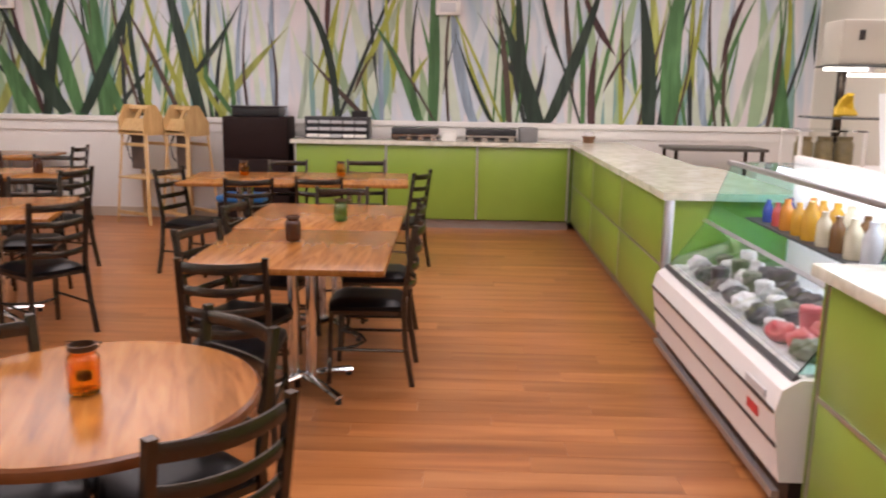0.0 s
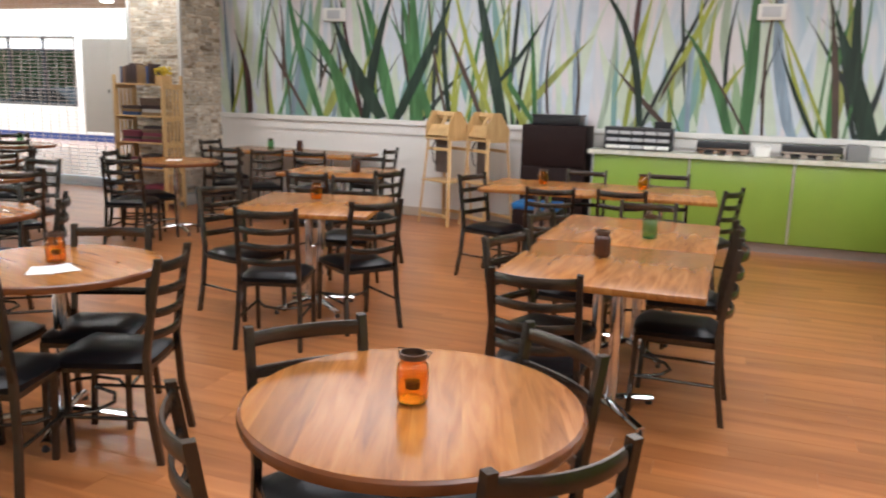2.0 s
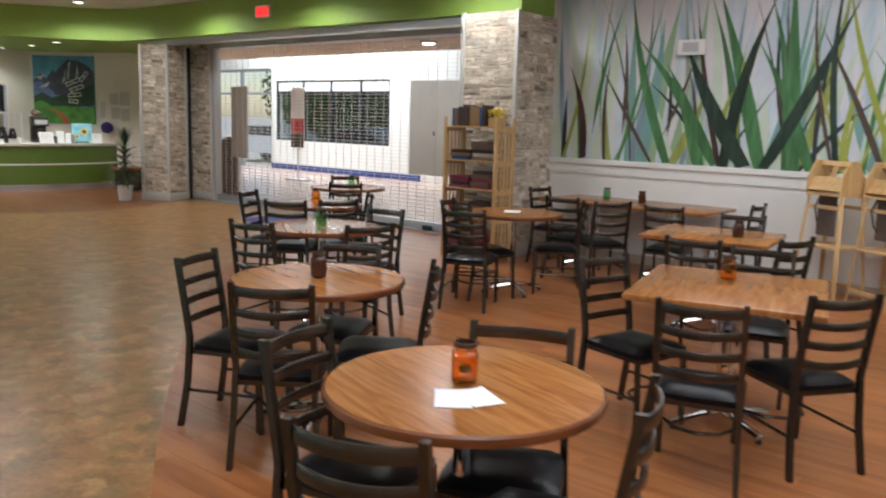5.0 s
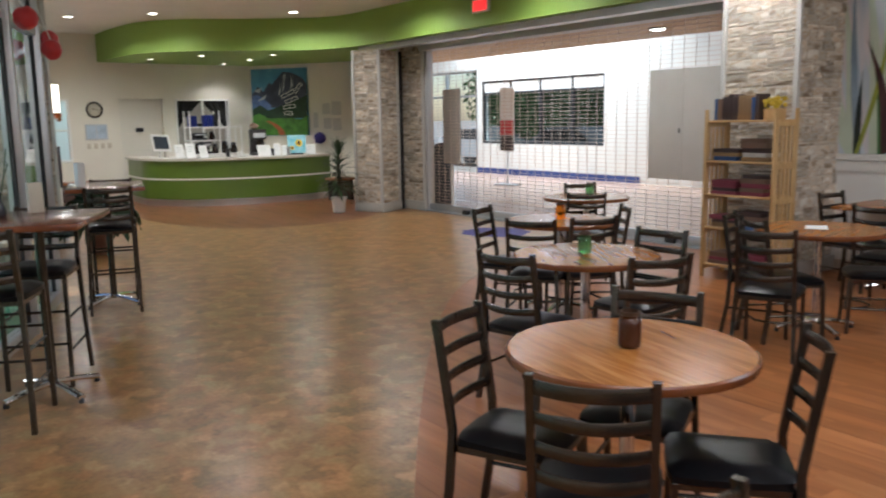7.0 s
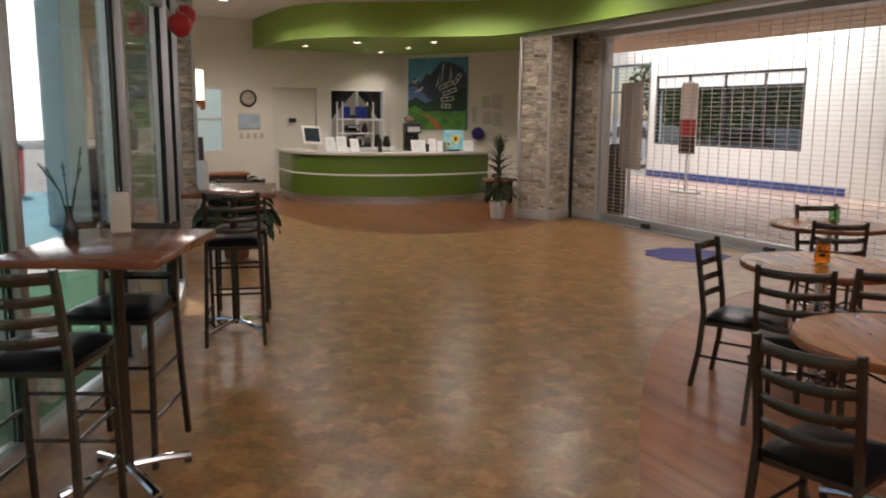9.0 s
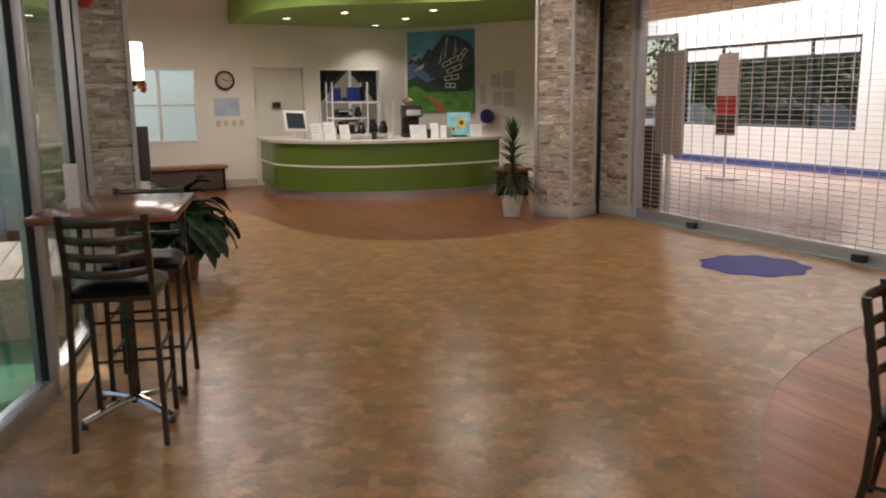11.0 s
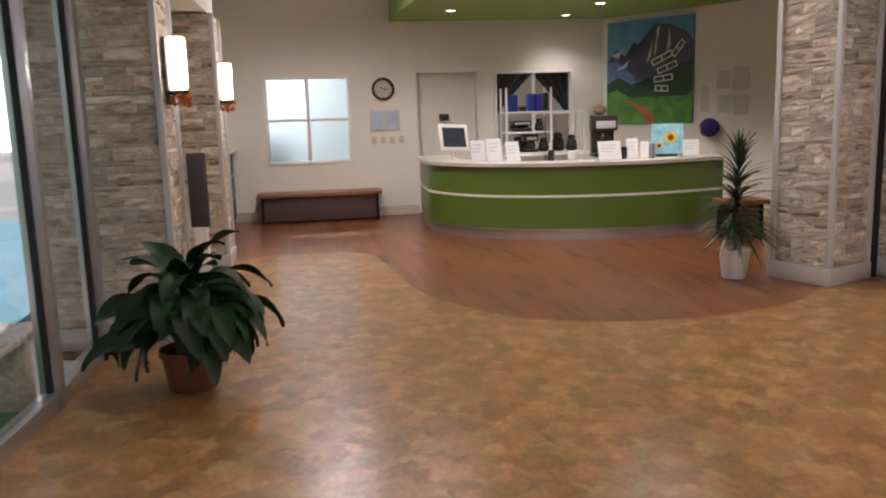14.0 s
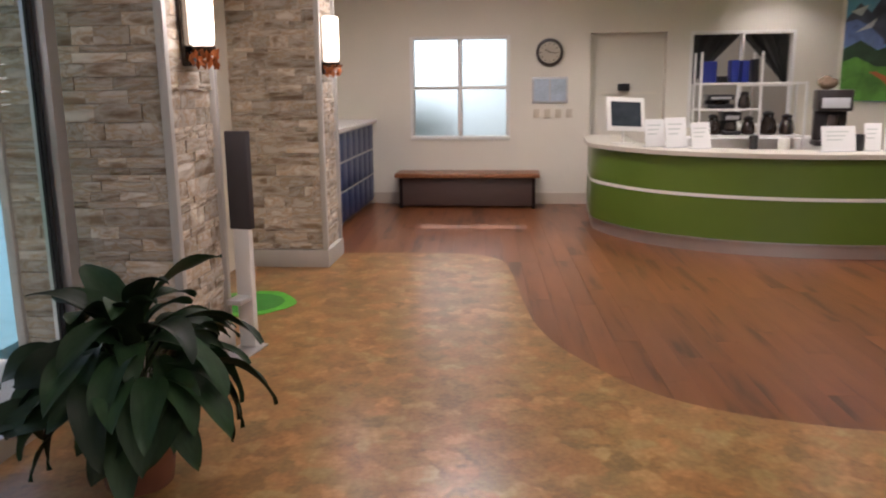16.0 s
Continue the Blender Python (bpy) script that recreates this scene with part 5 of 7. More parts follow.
# red paper balls along the transom
for k, (x, y, z, r) in enumerate(((-8.35, 2.02, 2.40, 0.10), (-9.40, 2.52, 2.34, 0.085), (-10.55, 2.90, 2.22, 0.085), (-11.75, 3.12, 2.42, 0.085), (-12.98, 3.20, 2.45, 0.085), (-13.9, 3.2, 2.42, 0.08))):
    t = thing("paper_ball", "crumpled red paper ball hung from the window front", "decoration", pose(x, y, z), "hanging red decorations")
    bm = bmesh.new()
    bmesh.ops.create_icosphere(bm, subdivisions=3, radius=r)
    for v in bm.verts:
        v.co *= 1 + 0.16 * noise.noise(v.co * 26 + Vector((k, 0, 0)))
    part("ball", bm, RED, t)
    bm = bmesh.new()
    rod(bm, (0, 0, r * 0.9), (0, -0.09, 2.55 - z + 0.02), 0.004, n=6)
    part("string", bm, PAPER, t)

# tall bar tables and stools
def bar_table(x, y, turn, w=0.62, d=0.84, z=1.05):
    t = thing("bar_table", "tall cherry-topped bar table on a chrome base by the windows", "bar table", pose(x, y, 0.003, 0, 0, turn), "bar tables by the windows")
    one_box("tabletop", (-d / 2, d / 2, -w / 2, w / 2, z - 0.034, z), CHERRY, t, 0.007, "glossy cherry veneer top")
    cross_base(t, z - 0.034, 0.29, turn=45, post=BRONZE)
    return t


bar_table(-7.80, 2.21, -25)
bar_table(-10.13, 3.15, -14)
stool = None
for x, y, f in ((-7.25, 1.82, 155), (-8.36, 2.36, -25), (-9.66, 3.05, 166), (-10.72, 3.34, -14)):
    a = radians(f)
    m = pose(x + 0.255 * math.cos(a), y + 0.255 * math.sin(a), 0.003, 0, 0, f - 90)
    if stool is None:
        stool = build_chair("bar_stool", "dark bronze ladder-back bar stool with black vinyl seat", 0.74, 1.065, m, (0.22, 0.42))
        tagged(stool, group="stools at bar tables")
    else:
        copy_thing(stool, m)


def bud_vase(x, y, z):
    t = thing("bud_vase", "small glass vase with a thin twig and leaves", "vase", pose(x, y, z))
    bm = bmesh.new()
    lathe(bm, [(0.028, 0), (0.034, 0.01), (0.030, 0.05), (0.014, 0.10), (0.016, 0.14), (0.012, 0.14), (0.010, 0.10), (0.024, 0.05), (0.02, 0.012)], 18)
    part("vase", bm, mat("dark_vase", (0.03, 0.03, 0.035), 0.15), t)
    rnd = random.Random(int(x * -10))
    for k in range(5):
        bm = bmesh.new()
        a = rnd.uniform(0, 6.28)
        pts = [(0, 0, 0.05), (0.03 * math.cos(a), 0.03 * math.sin(a), 0.2), (rnd.uniform(0.06, 0.13) * math.cos(a), rnd.uniform(0.06, 0.13) * math.sin(a), rnd.uniform(0.28, 0.40))]
        tube(bm, pts, 0.003, 5)
        for t2 in (0.6, 0.85):
            p = Vector(pts[1]).lerp(Vector(pts[2]), t2)
            v = bmesh.ops.create_icosphere(bm, subdivisions=1, radius=0.018)["verts"]
            bmesh.ops.transform(bm, matrix=Matrix.Translation(p) @ Matrix.Diagonal((1.6, 0.6, 0.25, 1)), verts=v)
        part("twig", bm, LEAF2, t)


bud_vase(-7.98, 2.05, 1.053)
one_box("menu_card", (-8.16, -8.07, 2.22, 2.30, 1.053, 1.23), mat("menu_cream", (0.62, 0.56, 0.45), 0.6, grain=0.1), None, 0.003)
tagged(bpy.data.objects["menu_card"], "folded cream menu card on the bar table", "menu card")
one_box("menu_card", (-10.2, -10.06, 2.92, 2.98, 1.053, 1.25), PAPER, None, 0.003)
tagged(bpy.data.objects["menu_card.001"], "folded white menu card on the bar table", "menu card")

# ---- big peace-lily plant ----
def leaf_mesh(length, width, rise, droop, seed):
    """A broad pointed leaf that starts along +x at the angle rise and bends down by droop degrees, with a folded midrib and wavy rims."""
    bm = bmesh.new()
    n, rows = 12, []
    x = z = 0.0
    for k in range(n + 1):
        t = k / n
        a = radians(rise - droop * t ** 0.8)
        w = width * math.sin(math.pi * min(1, 0.04 + 0.96 * t ** 0.75)) ** 0.8 + (0.003 if k < n else 0.0008)
        wave = 0.16 * width * math.sin(t * 8 + seed * 1.7)
        twist = 0.35 * math.sin(seed * 2.3) * t
        row = []
        for s in (-1, -0.55, 0, 0.55, 1):
            up = abs(s) * w * 0.32 + wave * s * (1 if seed % 2 else abs(s)) + twist * s * w
            row.append(bm.verts.new((x - math.sin(a) * up, s * w, z + math.cos(a) * up)))
        rows.append(row)
        x += length / n * math.cos(a)
        z += length / n * math.sin(a)
    for a, b in zip(rows, rows[1:]):
        for i in range(4):
            bm.faces.new((a[i], a[i + 1], b[i + 1], b[i]))
    return mesh_of("leaf", bm, LEAF_OBJ, True)


LEAF_OBJ = mat("lily_leaf", (0.014, 0.034, 0.013), 0.52, grain=0.35, scale=22, stretch=(1, 4, 1), vary=0.55, bump=0.08, bscale=50)
plant = thing("peace_lily", "large dark green broad-leaved plant in a terracotta pot", "plant", pose(-13.18, 3.77, 0.003) @ Matrix.Scale(0.92, 4))
bm = bmesh.new()
lathe(bm, [(0.13, 0), (0.14, 0.01), (0.17, 0.22), (0.185, 0.225), (0.185, 0.265), (0.17, 0.265), (0.165, 0.23)], 28)
part("pot", bm, mat("dark_terracotta", (0.19, 0.070, 0.036), 0.75, grain=0.2, scale=10, bump=0.1), plant, "dark terracotta pot")
bm = bmesh.new()
lathe(bm, [(0.005, 0.225), (0.165, 0.225), (0.15, 0.235), (0.005, 0.24)], 20)
part("soil", bm, SOIL, plant)
LEAF_OBJ.node_tree.nodes["Principled BSDF"].inputs["Specular IOR Level"].default_value = 0.25
UPRIGHT = [leaf_mesh(0.33, 0.052, 74, 75, 1), leaf_mesh(0.30, 0.056, 62, 95, 2), leaf_mesh(0.34, 0.060, 80, 55, 7)]
ARCHED = [leaf_mesh(0.34, 0.062, 38, 105, 3), leaf_mesh(0.36, 0.066, 26, 85, 4), leaf_mesh(0.32, 0.058, 45, 120, 8)]
HANGING = [leaf_mesh(0.34, 0.066, 2, 80, 5), leaf_mesh(0.31, 0.070, -15, 70, 6), leaf_mesh(0.36, 0.062, -30, 50, 9)]
rnd = random.Random(29)
for k in range(92):
    a = k * 2.39996 + rnd.uniform(-0.35, 0.35)
    tier = (k + 0.5) / 92
    r = 0.03 + 0.25 * tier ** 0.8 + rnd.uniform(-0.03, 0.05)
    h = 0.70 - 0.27 * tier + rnd.uniform(-0.07, 0.09)
    base = Vector((0.05 * math.cos(a), 0.05 * math.sin(a), 0.23))
    tip = Vector((r * math.cos(a), r * math.sin(a), h))
    mid = Vector((r * 0.45 * math.cos(a), r * 0.45 * math.sin(a), 0.23 + (h - 0.23) * 0.72))
    bm = bmesh.new()
    tube(bm, [base, mid, tip], 0.004, 5)
    part("stalk", bm, LEAF2, plant)
    kind = UPRIGHT if tier < 0.13 else (ARCHED if tier < 0.50 else HANGING)
    ob = new("leaf", kind[rnd.randrange(3)])
    ob.parent = plant
    s = rnd.uniform(0.85, 1.28)
    ob.matrix_local = Matrix.Translation(tip) @ Euler((0, 0, a + rnd.gauss(0, 0.3))).to_matrix().to_4x4() @ Euler((rnd.gauss(0, 0.35), rnd.gauss(0, 0.2), 0)).to_matrix().to_4x4() @ Matrix.Diagonal((s, s * rnd.uniform(0.85, 1.15), s, 1))

# ---- dracaena ----
drac = thing("dracaena_plant", "spiky strap-leaved plant in a white pot", "plant", pose(-15.08, 8.16, 0.003) @ Matrix.Diagonal((0.88, 0.88, 0.88, 1)))
bm = bmesh.new()
lathe(bm, [(0.11, 0), (0.12, 0.01), (0.15, 0.27), (0.16, 0.275), (0.16, 0.30), (0.145, 0.30), (0.14, 0.27)], 24)
part("pot", bm, mat("white_glaze", (0.72, 0.70, 0.66), 0.3, grain=0.03), drac, "white glazed pot")
bm = bmesh.new()
lathe(bm, [(0.005, 0.265), (0.14, 0.265), (0.005, 0.275)], 18)
part("soil", bm, SOIL, drac)
bm = bmesh.new()
rod(bm, (0, 0, 0.26), (0.015, 0.01, 1.15), 0.022, 0.014, 10)
part("trunk", bm, mat("plant_cane", (0.12, 0.08, 0.05), 0.8, grain=0.3, scale=30, bump=0.3), drac)
STRAP = mat("dracaena_leaf", (0.030, 0.058, 0.022), 0.38, grain=0.3, scale=16, vary=0.4)


def strap_mesh(length, droop):
    bm = bmesh.new()
    rows, n = [], 7
    for k in range(n + 1):
        t = k / n
        w = 0.014 * math.sin(math.pi * (0.12 + 0.85 * t)) + 0.001
        rows.append([bm.verts.new((length * (t - 0.15 * droop * t * t), s * w, -length * droop * t * t * 0.6 + abs(s) * 0.004)) for s in (-1, 0, 1)])
    for a, b in zip(rows, rows[1:]):
        for i in range(2):
            bm.faces.new((a[i], a[i + 1], b[i + 1], b[i]))
    return mesh_of("strap_leaf", bm, STRAP, True)


straps = [strap_mesh(0.36, d) for d in (0.35, 0.7, 1.1)]
rnd = random.Random(6)
for k in range(190):
    h = rnd.uniform(0.42, 1.22)
    a = k * 2.4 + rnd.uniform(-0.2, 0.2)
    f = (h - 0.42) / 0.8
    ob = new("strap_leaf", straps[0 if f > 0.75 else (1 if f > 0.4 else 2)])
    ob.parent = drac
    s = (1.35 - 0.55 * f) * rnd.uniform(0.85, 1.1)
    ob.matrix_local = Matrix.Translation((0.012, 0.008, h)) @ Euler((0, radians(-15 - 60 * f + rnd.uniform(-10, 10)), a)).to_matrix().to_4x4() @ Matrix.Diagonal((s, s, s, 1))

# ---- reception desk ----
DESK = smooth_line([(-20.1, 6.02), (-19.3, 5.98), (-18.75, 6.02), (-18.1, 6.40), (-17.68, 7.0), (-17.48, 7.7), (-17.45, 8.4), (-17.53, 8.95), (-17.66, 9.4)], 6)


def ribbon(bm, line, off0, off1, z0, z1):
    """A wall along a line, between two offsets to its left."""
    pts = [Vector((*p, 0)) for p in line]
    ring = []
    for i, p in enumerate(pts):
        d = (pts[min(i + 1, len(pts) - 1)] - pts[max(i - 1, 0)]).normalized()
        nrm = Vector((-d.y, d.x, 0))
        ring.append([bm.verts.new((*(p + nrm * o).xy, z)) for o, z in ((off0, z0), (off1, z0), (off1, z1), (off0, z1))])
    for a, b in zip(ring, ring[1:]):
        for q in range(4):
            bm.faces.new((a[q], a[(q + 1) % 4], b[(q + 1) % 4], b[q]))
    bm.faces.new(ring[0]), bm.faces.new(ring[-1][::-1])


desk = thing("reception_desk", "curved moss-green reception desk with cream top and metal plinth", "desk")
for nm, o0, o1, z0, z1, mm, lab in (("plinth", 0.025, 0.08, 0.0, 0.115, mat("plinth_metal", (0.50, 0.46, 0.43), 0.32, 0.6, grain=0.08, scale=5), "dull metal plinth"), ("lower_panel", 0.0, 0.03, 0.13, 0.50, MOSS_LAM, ""), ("upper_panel", 0.0, 0.03, 0.53, 0.86, MOSS_LAM, ""),
                                    ("metal_band", -0.006, 0.03, 0.50, 0.53, WHITE, "pale metal band"), ("base_band", -0.004, 0.04, 0.115, 0.13, ALU, ""), ("desk_top", -0.05, 0.45, 0.865, 0.905, mat("cream_laminate", (0.56, 0.53, 0.44), 0.35, grain=0.06, scale=14), "pale cream desk top"), ("inner_wall", 0.03, 0.06, 0.12, 0.865, WHITE, "")):
    bm = bmesh.new()
    ribbon(bm, DESK, o0, o1, z0, z1)
    part(nm, bm, mm, desk, lab)
DZ = 0.906

mon = thing("desk_monitor", "white-framed screen tilted on the reception desk", "monitor", pose(-18.62, 6.28, DZ, 0, 0, 108))
SCREEN = pose(0, 0, 0.13, -16, 3, 0)
bm = bmesh.new()
box(bm, -0.205, 0.205, -0.012, 0.012, 0.0, 0.34, SCREEN, 0.006)
part("monitor_frame", bm, WHITE, mon)
bm = bmesh.new()
box(bm, -0.16, 0.16, -0.016, -0.0125, 0.045, 0.295, SCREEN)
part("screen", bm, mat("dark_screen", (0.035, 0.045, 0.055), 0.2, grain=0.3, scale=10), mon, "dark screen", False)
bm = bmesh.new()
box(bm, -0.10, 0.10, -0.02, 0.16, 0.0, 0.012, None, 0.004)
part("stand_foot", bm, WHITE, mon, "", False)
bm = bmesh.new()
rod(bm, (0, 0.09, 0.01), (0, 0.045, 0.26), 0.016, n=10)
part("stand_arm", bm, WHITE, mon)


def leaflet_stand(x, y, w, h, turn, name="leaflet_stand", label="clear stand with white leaflets on the desk"):
    t = thing(name, label, "leaflet stand", pose(x, y, DZ, 0, 0, turn), "leaflet stands")
    bm = bmesh.new()
    box(bm, -w / 2, w / 2, -0.004, 0.004, 0.0, h, pose(0, 0, 0.004, -12, 0, 0), 0.002)
    part("leaflet", bm, PAPER, t, "", False)
    one_box("stand_foot", (-w / 2, w / 2, -0.015, 0.07, 0, 0.006), GREYTRIM, t)
    bm = bmesh.new()
    for k in range(3):
        box(bm, -w * 0.36, w * (0.3 - 0.1 * k), -0.0062, -0.0042, h * (0.75 - 0.16 * k), h * (0.80 - 0.16 * k), pose(0, 0, 0.004, -12, 0, 0))
    part("leaflet_print", bm, mat("faint_print", (0.58, 0.61, 0.58), 0.8), t, "grey-green print lines", False)


for x, y, w, h, a in ((-18.3, 6.52, 0.20, 0.26, 105), (-18.18, 6.70, 0.22, 0.28, 110), (-18.05, 6.90, 0.20, 0.24, 112), (-17.68, 7.98, 0.30, 0.22, 98), (-17.75, 8.28, 0.14, 0.24, 80), (-17.8, 9.05, 0.2, 0.2, 80), (-17.72, 8.42, 0.10, 0.2, 70)):
    leaflet_stand(x, y, w, h, a)
for k, (x, y, r, h, m) in enumerate(((-17.78, 8.18, 0.045, 0.14, BLACK), (-17.9, 8.55, 0.05, 0.12, PAPER), (-17.7, 8.50, 0.035, 0.17, mat("grey_plastic", (0.22, 0.22, 0.22), 0.4, grain=0.05)), (-18.0, 7.35, 0.04, 0.12, BLACK), (-17.95, 7.6, 0.05, 0.10, WHITE))):
    bm = bmesh.new()
    lathe(bm, [(r * 0.85, 0), (r, 0.01), (r, h), (r * 0.9, h + 0.004), (r * 0.8, h * 0.9)], 18)
    ob = part("desk_cup", bm, m, None)
    ob.matrix_world = pose(x, y, DZ)
    tagged(ob, "small cup or holder on the reception desk", "cup", "cups on the desk")
sf = thing("sunflower_picture", "small bright picture of sunflowers on an easel", "picture", pose(-17.92, 8.80, DZ, 0, 0, 75))
bm = bmesh.new()
box(bm, -0.19, 0.19, -0.008, 0.008, 0.03, 0.40, pose(0, 0, 0, -10, 0, 0), 0.002)
part("canvas", bm, ramp_mat("sky_paint", [(0.3, (0.10, 0.42, 0.55)), (0.6, (0.35, 0.62, 0.68)), (0.8, (0.70, 0.78, 0.6))], 9, rough=0.6), sf, "", False)
for cx, cz, r in ((0.04, 0.23, 0.085), (-0.10, 0.13, 0.05)):
    bm = bmesh.new()
    M = pose(0, 0, 0, -10, 0, 0) @ pose(cx, -0.010, cz, 90, 0, 0)
    for k in range(12):
        a = 2 * math.pi * k / 12
        v = [bm.verts.new(M @ Vector((rr * math.cos(a + da), rr * math.sin(a + da), 0.001))) for rr, da in ((r * 0.4, -0.3), (r * 0.8, -0.2), (r, 0), (r * 0.8, 0.2), (r * 0.4, 0.3))]
        bm.faces.new(v)
    part("petals", bm, mat("sunflower_yellow", (0.75, 0.50, 0.02), 0.6, grain=0.2, scale=30), sf, "", False)
    bm = bmesh.new()
    bmesh.ops.create_circle(bm, cap_ends=True, segments=14, radius=r * 0.45, matrix=M @ Matrix.Translation((0, 0, 0.003)))
    part("flower_heart", bm, mat("seed_brown", (0.12, 0.05, 0.015), 0.8, grain=0.3, scale=60), sf, "", False)
one_box("easel_foot", (-0.12, 0.12, -0.03, 0.10, 0, 0.03), BLACK, sf, 0.004)
bm = bmesh.new()
bmesh.ops.create_icosphere(bm, subdivisions=3, radius=0.13)
for v in bm.verts:
    v.co *= 1 + 0.22 * noise.noise(v.co * 40)
pom = part("pompom", bm, mat("indigo_tissue", (0.025, 0.015, 0.13), 0.8, grain=0.3, scale=40), None)
pom.matrix_world = WALL_P @ pose(1.88, -0.135, 1.20)
tagged(pom, "round indigo tissue pompom on the wall", "decoration")

# back office rack with blue boxes, seen before the inner window
RY = 7.70
rack = thing("storage_rack", "white wire rack with blue boxes and coffee gear", "rack", pose(-19.75, RY, 0, 0, 0, 90))
for x in (-0.52, 0.12, 0.60):
    for y in (-0.17, 0.17):
        one_box("upright", (x - 0.012, x + 0.012, y - 0.012, y + 0.012, 0, 1.82 if x < 0.3 else 1.50), WHITE, rack)
for z, x0, x1 in ((0.90, -0.51, 0.59), (1.19, -0.51, 0.11), (1.47, -0.51, 0.11), (1.47, 0.13, 0.59)):
    one_box("shelf", (x0, x1, -0.18, 0.18, z, z + 0.022), WHITE, rack, 0.003)
for y0, w, h, m in ((7.28, 0.15, 0.23, BLUE), (7.43, 0.09, 0.07, BLACK), (7.55, 0.085, 0.24, BLUE), (7.66, 0.085, 0.235, BLUE), (7.77, 0.06, 0.25, BLACK)):
    nm = "blue_box" if m is BLUE else "black_canister"
    ob = one_box(nm, (-0.09, 0.09, -w / 2, w / 2, 0, h), m, None, 0.008)
    ob.matrix_world = pose(-19.72, y0, 1.493)
    tagged(ob, "deep blue box standing on the white rack" if m is BLUE else "small black canister on the white rack", "box" if m is BLUE else "canister", "boxes on the rack")


def carafe(x, y, z, s):
    """A coffee carafe: dark glass body, lid and looped handle."""
    t = thing("coffee_carafe", "dark coffee carafe with a black lid on the rack", "carafe", pose(x, y, z) @ Matrix.Scale(s, 4), "coffee carafes")
    bm = bmesh.new()
    lathe(bm, [(0.05, 0), (0.075, 0.01), (0.085, 0.06), (0.07, 0.13), (0.05, 0.17), (0.055, 0.19)], 20)
    part("body", bm, mat("dark_coffee_glass", (0.025, 0.016, 0.012), 0.12), t)
    bm = bmesh.new()
    lathe(bm, [(0.056, 0.19), (0.058, 0.205), (0.03, 0.225), (0.005, 0.228)], 20)
    part("lid", bm, BLACK, t)
    bm = bmesh.new()
    tube(bm, [(0.05, 0, 0.18), (0.12, 0, 0.17), (0.125, 0, 0.09), (0.08, 0, 0.06)], 0.010, 8)
    part("handle", bm, BLACK, t)


for y, z, sc in ((7.36, 0.923, 1.0), (7.74, 0.923, 0.9), (7.95, 0.923, 1.15), (8.15, 0.923, 1.0), (7.68, 1.213, 0.8)):
    carafe(-19.70, y, z, sc)


def coffee_machine(name, label, m, w, h, material):
    """A drip coffee machine: base with warming plate, column, overhanging head and a pale front plate."""
    t = thing(name, label, "coffee machine", m)
    one_box("base", (-0.13, 0.15, -w / 2, w / 2, 0, 0.045), material, t, 0.008)
    one_box("column", (-0.13, -0.02, -w / 2 + 0.01, w / 2 - 0.01, 0.045, h * 0.62), material, t, 0.006)
    one_box("head", (-0.13, 0.15, -w / 2, w / 2, h * 0.62, h), material, t, 0.014)
    one_box("front_plate", (0.151, 0.156, -w / 2 + 0.03, w / 2 - 0.03, h * 0.68, h * 0.86), GREYTRIM, t, 0.001, "pale grey front plate")
    bm = bmesh.new()
    lathe(bm, [(0.055, 0.046), (0.07, 0.06), (0.072, h * 0.42), (0.05, h * 0.56)], 18, 0.07, 0)
    part("jug", bm, mat("dark_coffee_glass", (0.025, 0.016, 0.012), 0.12), t, "dark glass jug")


coffee_machine("coffee_machine", "black drip coffee machine on the white rack", pose(-19.78, 7.55, 0.923), 0.20, 0.25, BLACK)
coffee_machine("coffee_machine", "black drip coffee machine on the rack shelf", pose(-19.78, 7.42, 1.213), 0.28, 0.15, BLACK)
coffee_machine("coffee_brewer", "tall black coffee brewer on the reception desk", pose(-18.42, 8.16, DZ, 0, 0, -8), 0.30, 0.52, mat("brewer_black", (0.022, 0.017, 0.016), 0.3, grain=0.1))
bm = bmesh.new()
bmesh.ops.create_icosphere(bm, subdivisions=3, radius=0.07)
for v in bm.verts:
    v.co = Vector((v.co.x, v.co.y * 1.2, v.co.z * 0.9 + 0.062)) * (1 + 0.3 * noise.noise(v.co * 22))
ob = part("dried_bouquet", bm, mat("dried_brown", (0.16, 0.11, 0.07), 0.9, grain=0.3, scale=50, bump=0.4), None)
ob.matrix_world = pose(-18.42, 8.10, DZ + 0.521)
tagged(ob, "small brown dried bouquet on the coffee brewer", "bouquet")
one_box("back_cabinet", (-20.62, -20.1, 7.0, 8.95, 0.0, 0.85), WHITE, None, 0.006)
tagged(bpy.data.objects["back_cabinet"], "white low cabinet behind the reception desk", "cabinet")

# inner window with dark drapes, main window with frosted panes
w2 = thing("window_inner", "inner window with a white frame and dark tied drapes", "window", None, kind="structure")
for d in ((FX1 - 0.06, FX1 + 0.02, 7.25, 7.29, 0.95, 2.10), (FX1 - 0.06, FX1 + 0.02, 8.44, 8.48, 0.95, 2.10), (FX1 - 0.06, FX1 + 0.02, 7.845, 7.885, 0.99, 2.06), (FX1 - 0.06, FX1 + 0.02, 7.29, 8.44, 2.06, 2.10), (FX1 - 0.06, FX1 + 0.02, 7.29, 8.44, 0.95, 0.99), (FX1 - 0.05, FX1 + 0.01, 7.885, 8.44, 1.44, 1.47)):
    one_box("window_frame", d, WHITE, w2, 0.003)
DRAPE = mat("charcoal_drape", (0.030, 0.030, 0.028), 0.8, grain=0.2, scale=6, stretch=(6, 6, 1), bump=0.1)
